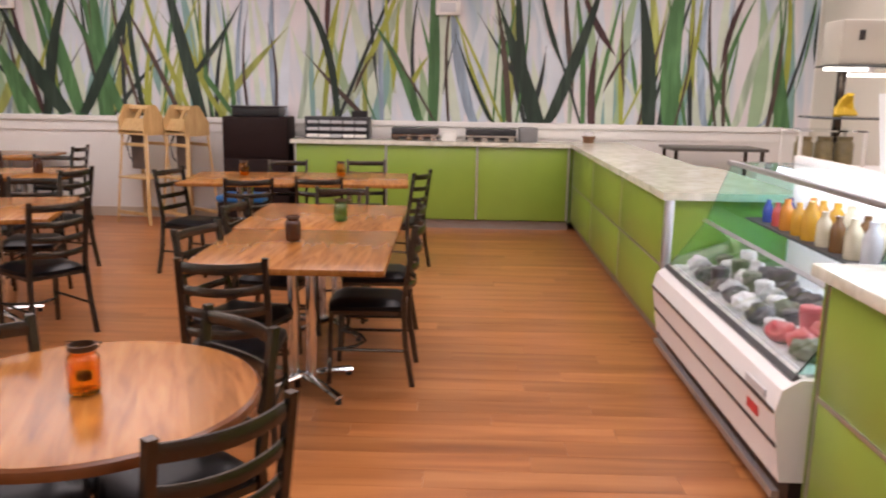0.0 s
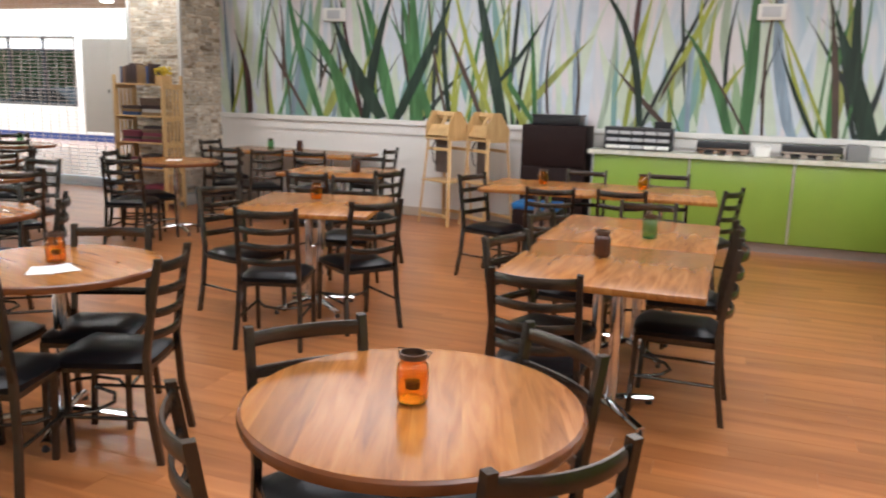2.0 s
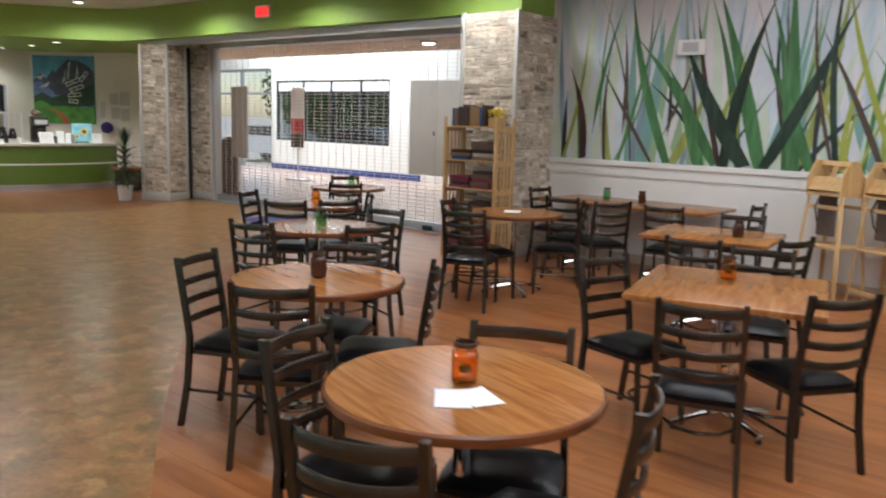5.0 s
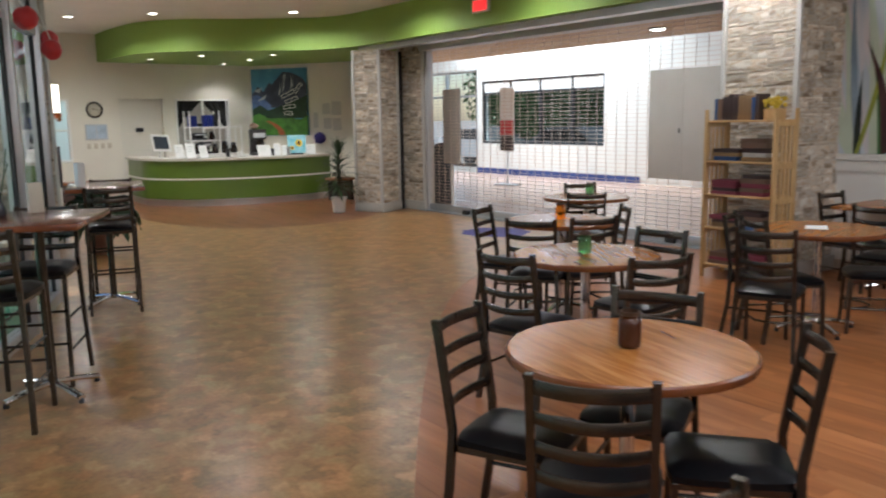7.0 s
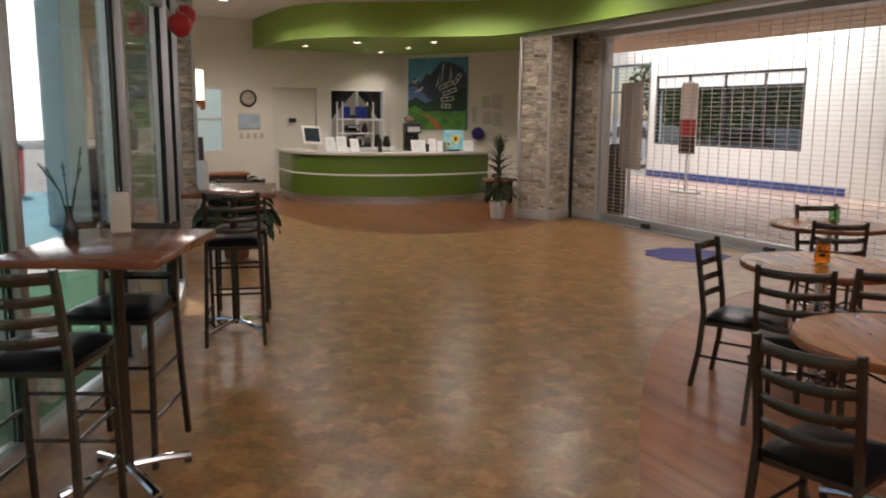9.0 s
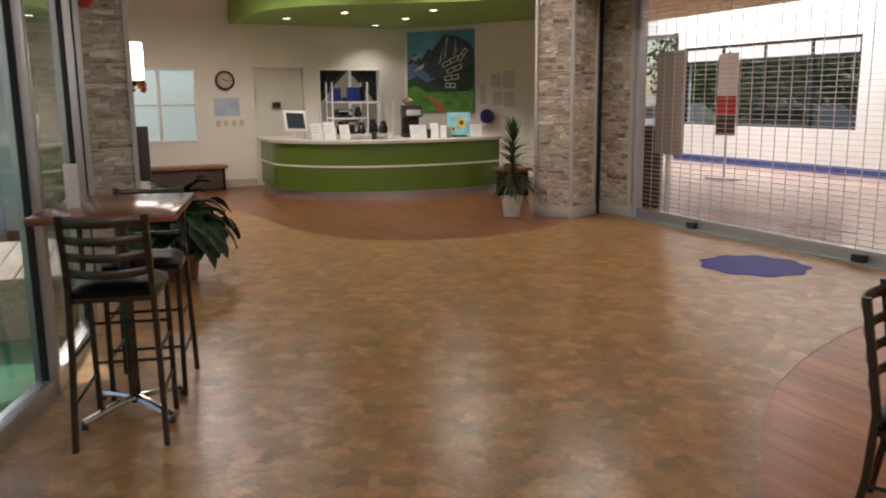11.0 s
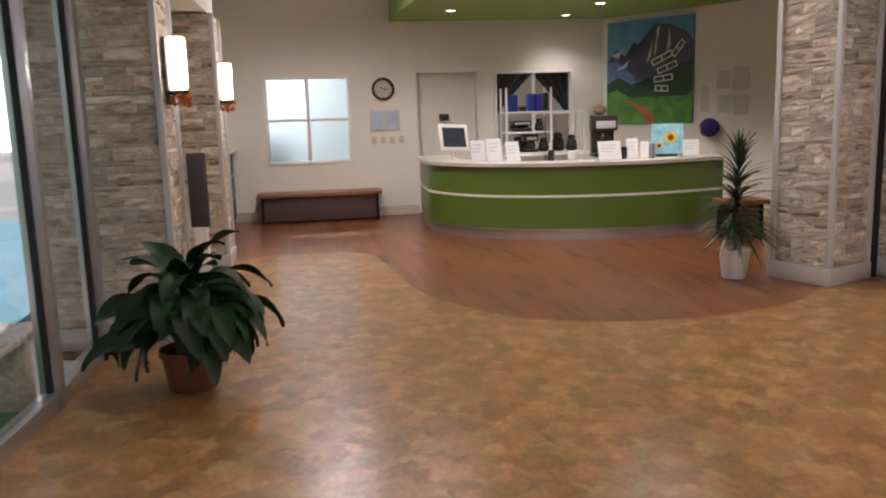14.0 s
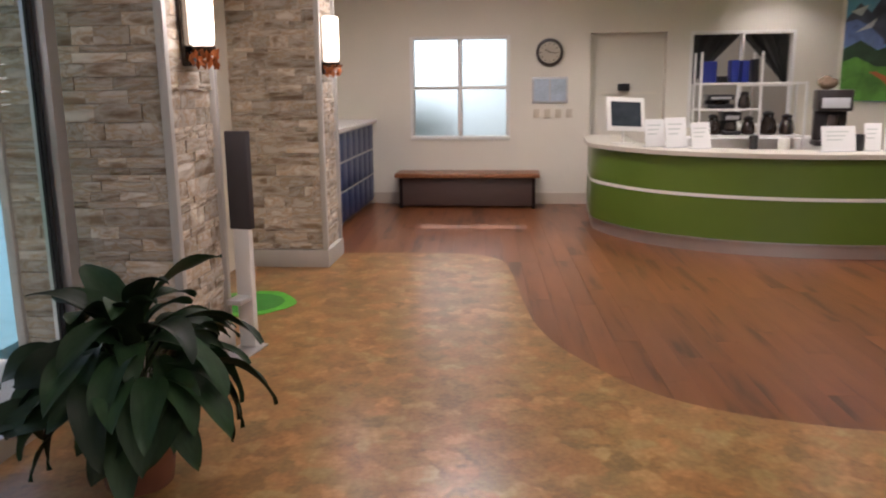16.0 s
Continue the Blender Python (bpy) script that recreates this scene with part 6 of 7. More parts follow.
for y0, y1, s in ((7.29, 7.845, 1), (8.44, 7.885, -1)):
    bm = bmesh.new()
    rows, n = [], 14
    for j in range(9):
        t = j / 8
        rows.append([])
        for i in range(n + 1):
            u = i / n
            reach = abs(y1 - y0) * ((1 - t) ** 1.1 * 0.95 + 0.10)
            rows[-1].append(bm.verts.new((FX0 + 0.08 + 0.018 * math.sin(u * 22), y0 + s * u * reach, 2.06 - 0.58 * t)))
    for a, b in zip(rows, rows[1:]):
        for i in range(n):
            bm.faces.new((a[i], a[i + 1], b[i + 1], b[i]))
    r = bmesh.ops.extrude_face_region(bm, geom=bm.faces[:])
    bmesh.ops.translate(bm, verts=[g for g in r["geom"] if isinstance(g, bmesh.types.BMVert)], vec=(-0.006, 0, 0))
    part("drape", bm, DRAPE, w2, "dark drape tied to the side")
one_box("office_wall", (-22.4, -22.3, 6.8, 9.0, 0, 2.9), mat("office_grey", (0.42, 0.41, 0.36), 0.8, grain=0.1, scale=2), None)
tagged(bpy.data.objects["office_wall"], "dim grey office wall behind the inner window", "wall", kind="structure")

w1 = thing("window_main", "white four-pane window with frosted glass", "window", None, kind="structure")
for d in ((FX1 - 0.12, FX1 + 0.012, 3.83, 3.88, 0.81, 2.09), (FX1 - 0.12, FX1 + 0.012, 5.04, 5.09, 0.81, 2.09), (FX1 - 0.12, FX1 + 0.012, 4.435, 4.485, 0.86, 2.05), (FX1 - 0.12, FX1 + 0.012, 3.88, 5.04, 2.05, 2.09), (FX1 - 0.12, FX1 + 0.012, 3.88, 4.435, 1.44, 1.48), (FX1 - 0.12, FX1 + 0.012, 4.485, 5.04, 1.44, 1.48)):
    one_box("window_frame", d, WHITE, w1, 0.003)
one_box("window_sill", (FX1 - 0.12, FX1 + 0.016, 3.83, 5.09, 0.811, 0.86), WHITE, w1, 0.005)
FROST = glass_mat("frosted_glass", (0.54, 0.65, 0.66), 0.35)
for y0, y1 in ((3.88, 4.435), (4.485, 5.04)):
    for z0, z1 in ((0.86, 1.44), (1.48, 1.77), (1.98, 2.05)):
        one_box("pane", (FX1 - 0.075, FX1 - 0.069, y0, y1, z0, z1), FROST, w1)
    p = one_box("pane", (FX1 - 0.075, FX1 - 0.069, y0, y1, 1.771, 1.979), FROST, w1)
    p.visible_shadow = False

# wall clock, notices, switches
clk = thing("wall_clock", "round wall clock with dark rim and cream dial", "clock", pose(FX1 + 0.002, 5.57, 1.875, 90, 0, 90))
bm = bmesh.new()
lathe(bm, [(0.165, 0), (0.17, 0.01), (0.165, 0.035), (0.135, 0.04), (0.128, 0.022), (0.01, 0.022)], 40)
part("rim", bm, mat("clock_rim", (0.03, 0.02, 0.015), 0.35), clk)
bm = bmesh.new()
lathe(bm, [(0.001, 0.0225), (0.128, 0.0225), (0.128, 0.025), (0.001, 0.025)], 40)
part("dial", bm, mat("clock_dial", (0.50, 0.45, 0.36), 0.6, grain=0.1), clk, "cream dial")
for k in range(12):
    a = radians(30 * k)
    bm = bmesh.new()
    box(bm, -0.004, 0.004, 0.095, 0.115, 0.025, 0.027, Matrix.Rotation(a, 4, "Z"))
    part("hour_mark", bm, BLACK, clk, "", False)
for ln, a, w in ((0.06, 55, 0.005), (0.09, -95, 0.004)):
    bm = bmesh.new()
    box(bm, -w, w, -0.01, ln, 0.028, 0.030, Matrix.Rotation(radians(a), 4, "Z"))
    part("clock_hand", bm, BLACK, clk, "", False)
nb = thing("notice_board", "grey notice frame with two printed sheets", "notice", None)
one_box("frame", (FX1, FX1 + 0.015, 5.36, 5.80, 1.26, 1.58), GREYTRIM, nb, 0.003)
for y0 in (5.385, 5.59):
    one_box("printed_sheet", (FX1 + 0.015, FX1 + 0.018, y0, y0 + 0.185, 1.285, 1.555), mat("bluish_print", (0.40, 0.48, 0.56), 0.6, grain=0.25, scale=40), nb)
for k in range(4):
    one_box("light_switch", (FX1, FX1 + 0.012, 5.38 + 0.135 * k, 5.38 + 0.135 * k + 0.075, 1.08, 1.19), mat("switch_beige", (0.55, 0.49, 0.38), 0.4), None, 0.003)
    tagged(bpy.data.objects["light_switch" if k == 0 else "light_switch.%03d" % k], "beige light switch plate on the end wall", "switch", "switch plates")

# mountain painting on the angled wall
pt = thing("mountain_painting", "large painting of blue mountains, green hills and an orange path", "painting", WALL_P @ pose(0.09, 0, 1.26))
PW, PH = 1.46, 1.50
one_box("canvas", (0, PW, -0.04, -0.002, 0, PH), ramp_mat("painted_sky", [(0.3, (0.07, 0.22, 0.40)), (0.55, (0.11, 0.33, 0.50)), (0.8, (0.24, 0.46, 0.57))], 2.5, rough=0.5), pt, 0.003)


def painted(name, pts, tone, depth, blur=0.5):
    bm = bmesh.new()
    vs = [bm.verts.new((u * PW, -0.042 - depth, v * PH)) for u, v in pts]
    bmesh.ops.triangulate(bm, faces=[bm.faces.new(vs)])
    part(name, bm, ramp_mat(name, [(0.25, tuple(c * 0.6 for c in tone)), (0.5, tone), (0.78, tuple(min(1, c * 1.5) for c in tone))], 4.0, stretch=(1.5, 1, 1.5), rough=0.5, distort=0.7), pt, "", False)


painted("far_ridge", [(0.0, 0.42), (0.0, 0.62), (0.12, 0.74), (0.22, 0.66), (0.33, 0.80), (0.42, 0.72), (0.50, 0.86), (0.58, 0.95), (0.64, 0.84), (0.74, 0.93), (0.82, 0.80), (0.92, 0.85), (1.0, 0.76), (1.0, 0.42)], (0.055, 0.068, 0.105), 0.000)
painted("blue_lake", [(0.0, 0.42), (0.0, 0.60), (0.10, 0.62), (0.22, 0.56), (0.34, 0.46), (0.36, 0.38)], (0.10, 0.16, 0.34), 0.001)
painted("pine_wood", [(0.0, 0.26), (0.0, 0.40), (0.15, 0.46), (0.30, 0.38), (0.45, 0.34), (0.62, 0.38), (0.80, 0.52), (1.0, 0.60), (1.0, 0.26)], (0.018, 0.050, 0.022), 0.002)
painted("meadow", [(0.0, 0.004), (0.0, 0.30), (0.12, 0.34), (0.30, 0.26), (0.5, 0.22), (0.72, 0.26), (0.88, 0.24), (1.0, 0.30), (1.0, 0.004)], (0.075, 0.22, 0.030), 0.003)
painted("orange_path", [(0.24, 0.22), (0.30, 0.225), (0.46, 0.16), (0.56, 0.08), (0.58, 0.006), (0.48, 0.006), (0.44, 0.09), (0.36, 0.16)], (0.38, 0.10, 0.03), 0.004)
SNOW = (0.45, 0.48, 0.50)
for i, q in enumerate(([(0.56, 0.62), (0.60, 0.90), (0.63, 0.93), (0.60, 0.72)], [(0.48, 0.58), (0.55, 0.80), (0.53, 0.64)], [(0.70, 0.64), (0.74, 0.90), (0.76, 0.74)], [(0.10, 0.52), (0.28, 0.62), (0.24, 0.55)], [(0.04, 0.68), (0.2, 0.72), (0.14, 0.64)])):
    painted("snow_field", q, SNOW, 0.005 + 0.0004 * i)
for k, (u, v, w, a) in enumerate(((0.66, 0.62, 0.28, 22), (0.72, 0.53, 0.26, 18), (0.68, 0.43, 0.24, 6), (0.66, 0.335, 0.17, -4), (0.84, 0.70, 0.20, 50))):
    bm = bmesh.new()
    M = Matrix.Translation((u * PW, -0.049, v * PH)) @ Matrix.Rotation(radians(-a), 4, "Y")
    for d in ((-w / 2, w / 2, -0.001, 0.001, 0.022, 0.034), (-w / 2, w / 2, -0.001, 0.001, -0.034, -0.022), (-w / 2, -w / 2 + 0.014, -0.001, 0.001, -0.034, 0.034), (w / 2 - 0.014, w / 2, -0.001, 0.001, -0.034, 0.034), (-0.007, 0.007, -0.001, 0.001, -0.03, 0.03)):
        box(bm, *[c * 1.3 for c in d], M)
    part("lettering_bar", bm, WHITE, pt, "white painted sign shapes", False)

for k, (s, z, w, h) in enumerate(((2.0, 1.72, 0.20, 0.24), (2.24, 1.70, 0.24, 0.30), (2.02, 1.40, 0.2, 0.24), (2.26, 1.36, 0.21, 0.27), (1.72, 1.42, 0.12, 0.34))):
    ob = one_box("notice_sheet", (-w / 2, w / 2, -0.004, 0, 0, h), mat("grey_notice", (0.55, 0.53, 0.48), 0.7, grain=0.15, scale=30), None)
    ob.matrix_world = WALL_P @ pose(s, -0.001, z, 0, (-3, 2, 1, -2, 0)[k], 0)
    tagged(ob, "printed notice sheet pinned to the cream wall", "notice", "notices on the wall")

# benches
def bench(x0, x1, y0, y1, h, label, slat=True):
    t = thing("bench", label, "bench")
    one_box("seat_board", (x0, x1, y0, y1, h - 0.05, h), ramp_mat("bench_oak", [(0.3, (0.20, 0.075, 0.03)), (0.7, (0.33, 0.14, 0.06))], 4, stretch=(1, 8, 8), rough=0.35), t, 0.006)
    one_box("front_board", (x1 - 0.10, x1 - 0.07, y0 + 0.06, y1 - 0.06, 0.03, h - 0.05), mat("bench_front", (0.085, 0.052, 0.042), 0.5, grain=0.15, scale=8, stretch=(1, 1, 6)), t, 0.004, "brown front board")
    for y in (y0 + 0.05, y1 - 0.09):
        one_box("end_board", (x0 + 0.03, x1 - 0.05, y, y + 0.04, 0.0, h - 0.05), DARKBROWN, t, 0.004)


bench(FX1 + 0.03, FX1 + 0.48, 3.68, 5.46, 0.43, "long low wooden bench under the window")
bench(-17.25, -16.85, 9.05, 9.55, 0.45, "small wooden bench beside the reception desk")

# blue lockers
lk = thing("locker_bank", "navy-blue locker bank with a pale top along the wall", "lockers")
one_box("carcass", (-20.6, -17.5, 2.46, 3.33, 0.06, 1.04), NAVY, lk)
one_box("locker_top", (-20.62, -17.5, 2.46, 3.40, 1.04, 1.08), WHITE, lk, 0.005, "pale laminate top")
one_box("plinth", (-20.6, -17.5, 2.5, 3.27, 0, 0.06), KICK, lk)
for j in range(3):
    for k in range(10):
        x = -20.57 + 0.305 * k
        one_box("locker_door", (x, x + 0.29, 3.33, 3.348, 0.09 + 0.315 * j, 0.38 + 0.315 * j), NAVY, lk, 0.004)
    one_box("metal_rail", (-20.6, -17.5, 3.33, 3.342, 0.382 + 0.315 * j, 0.402 + 0.315 * j), GREYTRIM, lk)
ob = one_box("toy_box", (-18.6, -18.2, 2.9, 3.2, 1.083, 1.28), mat("toy_tan", (0.30, 0.22, 0.08), 0.6, grain=0.3, scale=20), None, 0.02)
tagged(ob, "small tan box on top of the lockers", "box")

# hand-sanitiser stand with its green mat
hs = thing("sanitizer_stand", "free-standing dispenser with dark top and white post", "dispenser stand", pose(-14.83, 3.655, 0.003, 0, 0, -10))
one_box("base_plate", (-0.06, 0.24, -0.075, 0.09, 0, 0.012), ALU, hs, 0.004)
one_box("post", (-0.02, 0.03, -0.05, 0.05, 0.012, 0.72), WHITE, hs, 0.005, "white printed post")
one_box("sign_panel", (-0.02, 0.03, -0.068, 0.068, 0.72, 1.28), mat("charcoal_panel", (0.05, 0.045, 0.05), 0.5, grain=0.1), hs, 0.005, "charcoal sign panel")
one_box("drip_tray", (0.03, 0.16, -0.045, 0.045, 0.30, 0.33), GREYTRIM, hs, 0.004)
bm = bmesh.new()
bmesh.ops.create_circle(bm, cap_ends=True, segments=36, radius=0.33)
for v in bm.verts:
    v.co *= 1 + 0.05 * math.sin(5 * math.atan2(v.co.y, v.co.x))
r = bmesh.ops.extrude_face_region(bm, geom=bm.faces[:])
bmesh.ops.translate(bm, verts=[g for g in r["geom"] if isinstance(g, bmesh.types.BMVert)], vec=(0, 0, 0.004))
ob = part("floor_sticker", bm, mat("lime_sticker", (0.10, 0.50, 0.04), 0.4, grain=0.2, scale=9), None)
ob.matrix_world = pose(-15.78, 3.32, 0.0035)
bm = bmesh.new()
slab(bm, arc_pts(0, 0, 0.25, 0, 350, 35), 0.0041, 0.0052)
part("sticker_field", bm, mat("leaf_green_print", (0.03, 0.24, 0.03), 0.4, grain=0.2, scale=9), ob, "darker green middle", False)
tagged(ob, "bright green round floor sticker", "floor sticker")
bm = bmesh.new()
bmesh.ops.create_circle(bm, cap_ends=True, segments=40, radius=0.47)
for v in bm.verts:
    v.co *= 1 + 0.06 * math.sin(9 * math.atan2(v.co.y, v.co.x))
r = bmesh.ops.extrude_face_region(bm, geom=bm.faces[:])
bmesh.ops.translate(bm, verts=[g for g in r["geom"] if isinstance(g, bmesh.types.BMVert)], vec=(0, 0, 0.003))
ob = part("floor_sticker", bm, mat("violet_sticker", (0.03, 0.024, 0.20), 0.55, grain=0.25, scale=5), None)
ob.matrix_world = pose(-11.32, 8.55, 0.0035)
tagged(ob, "violet-blue round floor sticker before the grille", "floor sticker")


def sconce(x, y, z):
    t = thing("wall_sconce", "lit upright wall sconce with an autumn-leaf garland", "wall lamp", pose(x, y, z), "sconces on the stone pillars")
    one_box("backplate", (-0.07, 0.07, -0.01, 0.012, -0.10, 0.36), BRONZE, t, 0.004)
    bm = bmesh.new()
    lathe(bm, [(0.045, 0.0), (0.062, 0.012), (0.066, 0.35), (0.055, 0.362)], 24, 0, 0.075)
    part("shade", bm, glow("sconce_shade", (1.0, 0.84, 0.66), 4.0), t, "glowing white shade")
    bm = bmesh.new()
    lathe(bm, [(0.03, -0.05), (0.066, -0.02), (0.068, -0.002), (0.04, -0.001)], 20, 0, 0.075)
    part("lamp_cup", bm, BRONZE, t)
    bm = bmesh.new()
    rnd = random.Random(int(-x * 7))
    for k in range(34):
        a = rnd.uniform(0, 6.28)
        p = Vector((0.075 * math.cos(a), 0.08 + 0.06 * math.sin(a), -0.06 + rnd.uniform(-0.045, 0.03)))
        q = [Vector((0.03, 0, 0)), Vector((0.005, 0.016, 0.004)), Vector((-0.03, 0, 0)), Vector((0.005, -0.016, 0.004))]
        M = Matrix.Translation(p) @ Euler((rnd.uniform(0, 6), rnd.uniform(0, 6), rnd.uniform(0, 6))).to_matrix().to_4x4()
        bm.faces.new([bm.verts.new(M @ c) for c in q])
    part("garland", bm, mat("autumn_leaves", (0.42, 0.12, 0.025), 0.7, grain=0.3, scale=30, vary=0.4, island=True), t, "orange autumn-leaf garland", False)
    lamp = new("sconce_light", bpy.data.lights.new("sconce_light", "POINT"))
    lamp.data.energy, lamp.data.color, lamp.data.shadow_soft_size = 9, WARM, 0.07
    lamp.location = (x, y + 0.22, z + 0.2)


sconce(-14.47, 3.557, 1.735)
sconce(-17.05, 3.613, 1.71)

# recessed fittings; those of the lobby ceiling are assumed
for nm, rows, z, r in (("desk_downlight_fitting", DOWNLIGHTS, SOFFIT_Z, 0.075), ("ceiling_downlight", LOBBY_LAMPS, CEIL_Z, 0.10)):
    for x, y in rows:
        t = thing(nm, "round recessed downlight with a bright lens", "downlight", pose(x, y, z), "recessed downlights")
        bm = bmesh.new()
        lathe(bm, [(r, -0.001), (r, -0.008), (r * 0.8, -0.008), (r * 0.8, -0.001)], 24)
        part("ring", bm, WHITE, t)
        bm = bmesh.new()
        lathe(bm, [(0.005, -0.003), (r * 0.78, -0.003), (r * 0.78, -0.001), (0.005, -0.001)], 20)
        part("lens", bm, glow("downlight_lens", (1.0, 0.9, 0.74), 12.0), t, "glowing lens")
# panels added to go with the assumed dining lamps
for x, y in DINING_LAMPS:
    t = thing("ceiling_panel_light", "large flat rectangular ceiling light panel, assumed above the view", "ceiling light", pose(x, y, CEIL_Z), "dining ceiling lights")
    one_box("frame", (-1.20, 1.20, -0.90, 0.90, -0.03, -0.001), WHITE, t)
    one_box("diffuser", (-1.15, 1.15, -0.85, 0.85, -0.036, -0.031), glow("panel_diffuser", (1.0, 0.95, 0.92), 1.0), t)
ex = thing("exit_sign", "red illuminated sign on the green bulkhead", "exit sign", pose(-11.7, 8.655, 3.02))
one_box("housing", (-0.17, 0.17, -0.05, 0.0, 0, 0.18), WHITE, ex, 0.004)
one_box("red_face", (-0.15, 0.15, -0.054, -0.05, 0.02, 0.16), glow("exit_red", (0.9, 0.03, 0.03), 1.6), ex)
# ---- shopping hall beyond the rolling grille ----
HALL_Y = 16.4
bm = bmesh.new()
box(bm, -27.0, -6.0, 9.63, HALL_Y, -0.16, -0.004)
structure("floor_hall", bm, ramp_mat("pink_terrazzo", [(0.3, (0.42, 0.28, 0.22)), (0.6, (0.50, 0.34, 0.27)), (0.8, (0.56, 0.40, 0.33))], 3, rough=0.22, detail=8), "pinkish polished floor of the shopping hall", "floor")
bm = bmesh.new()
for x0, x1, z0, z1 in ((-27, -24.6, 0, 4.4), (-24.6, -21.5, 2.98, 4.4), (-21.5, -21.3, 0, 4.4), (-21.3, -16.55, 0, 0.86), (-21.3, -16.55, 2.62, 4.4), (-16.55, -6, 0, 4.4)):
    box(bm, x0, x1, HALL_Y, HALL_Y + 0.25, z0, z1)
structure("wall_hall", bm, WHITE, "bright white end wall of the shopping hall", "wall")
bm = bmesh.new()
box(bm, -6.25, -6.0, 9.6, HALL_Y, 0, 4.4)
box(bm, -27.2, -27.0, 9.0, HALL_Y + 0.2, 0, 4.4)
structure("wall_hall_sides", bm, WHITE, "white side walls of the shopping hall", "wall")
bm = bmesh.new()
box(bm, -22.0, -6.0, 9.63, 14.1, 3.04, 3.14)
box(bm, -27.0, -6.0, 14.0, 14.1, 3.14, 4.4)
structure("ceiling_hall", bm, mat("tan_slat_ceiling", (0.50, 0.34, 0.20), 0.6, grain=0.1, scale=6, stretch=(1, 12, 1)), "tan wood-look ceiling of the shopping hall", "ceiling")
# unseen beams; the roof opening is assumed, to let daylight into the hall
bm = bmesh.new()
for k in range(8):
    box(bm, -27 + 3 * k, -26.9 + 3 * k, 14.1, HALL_Y, 4.4, 4.55)
structure("skylight_beams", bm, WHITE, "unseen white beams across an assumed roof opening", "skylight")
bm = bmesh.new()
box(bm, -21.5, -15.4, HALL_Y - 0.02, HALL_Y, 0, 0.16)
structure("baseboard_hall", bm, mat("blue_skirting", (0.03, 0.06, 0.22), 0.5, grain=0.1), "blue skirting of the hall wall", "baseboard")
hw = thing("window_hall", "wide dark-framed window at the end of the hall", "window", None, kind="structure")
DARKFRAME = mat("dark_frame", (0.035, 0.035, 0.04), 0.4, 0.4)
for x in (-21.3, -20.1, -18.9, -17.7, -16.61):
    one_box("window_frame", (x, x + 0.06, HALL_Y + 0.02, HALL_Y + 0.12, 0.86, 2.62), DARKFRAME, hw)
for z in (0.86, 2.25, 2.57):
    one_box("window_frame", (-21.3, -16.55, HALL_Y + 0.04, HALL_Y + 0.10, z, z + 0.05), DARKFRAME, hw)
SMOKED = glass_mat("smoked_glass", (0.55, 0.62, 0.62))
SMOKED.node_tree.nodes["Principled BSDF"].inputs["IOR"].default_value = 1.12
for k in range(4):
    one_box("transom_panel", (-21.235 + 1.2 * k, -20.105 + 1.2 * k, HALL_Y + 0.05, HALL_Y + 0.09, 2.305, 2.565), PAPER, hw, label="white panel over the glass")
    p = one_box("pane", (-21.24 + 1.2 * k, -20.1 + 1.2 * k, HALL_Y + 0.06, HALL_Y + 0.066, 0.91, 2.25), SMOKED, hw)
    p.visible_shadow = False
hd = thing("door_hall", "glazed entrance door at the end of the hall", "door", None, kind="structure")
for x in (-24.6, -23.1, -21.57):
    one_box("door_frame", (x, x + 0.07, HALL_Y + 0.02, HALL_Y + 0.12, 0, 2.98), ALU, hd)
for z in (2.2, 2.91):
    one_box("door_frame", (-24.53, -21.57, HALL_Y + 0.03, HALL_Y + 0.11, z, z + 0.07), ALU, hd)
PANEL_W = 1.0
sd = thing("hanging_panel", "pair of pale grey panels hung on the rolling grille", "panel", pose(-9.41, 9.455, 0.80))
for x0 in (0.0, PANEL_W / 2 + 0.003):
    one_box("leaf", (x0, x0 + PANEL_W / 2 - 0.003, -0.012, 0.012, 0.0, 1.32), mat("pale_grey_panel", (0.60, 0.58, 0.54), 0.55, grain=0.05, scale=4), sd, 0.004)
for x0 in (0.15, PANEL_W - 0.19):
    one_box("hook", (x0, x0 + 0.04, 0.012, 0.045, 1.26, 1.30), ALU, sd)
one_box("pull", (PANEL_W / 2 - 0.05, PANEL_W / 2 - 0.03, -0.022, -0.012, 0.56, 0.62), BLACK, sd, 0.003, "small dark pull")
bn = thing("banner_stand", "white and red banner hanging in the hall", "banner", pose(-17.29, 13.91, 0, 0, 0, 10))
one_box("cloth", (-0.21, 0.21, -0.006, 0.006, 0.80, 2.27), PAPER, bn)
one_box("red_field", (-0.20, 0.20, -0.010, -0.006, 1.18, 1.52), RED, bn)
one_box("dark_field", (-0.20, 0.20, -0.010, -0.006, 0.82, 1.17), mat("dark_print", (0.05, 0.03, 0.03), 0.6), bn)
one_box("pole", (-0.015, 0.015, 0.006, 0.036, 0.0, 2.3), ALU, bn)
one_box("foot", (-0.3, 0.3, -0.12, 0.15, 0.0, 0.03), ALU, bn)
pp = thing("grey_partition", "tall beige partition panel in the hall", "partition", pose(-14.28, 10.03, 0, 0, 0, -14))
one_box("panel", (-0.37, 0.37, -0.02, 0.02, 0.78, 2.09), mat("beige_panel", (0.44, 0.40, 0.35), 0.7, grain=0.05), pp, 0.01)
one_box("foot", (-0.22, 0.22, -0.14, 0.14, 0.0, 0.025), WHITE, pp, 0.01)
one_box("post", (-0.02, 0.02, -0.02, 0.02, 0.025, 0.78), WHITE, pp)
bm = bmesh.new()
lathe(bm, [(0.20, 0), (0.21, 0.02), (0.21, 0.95), (0.17, 1.08), (0.06, 1.14)], 24)
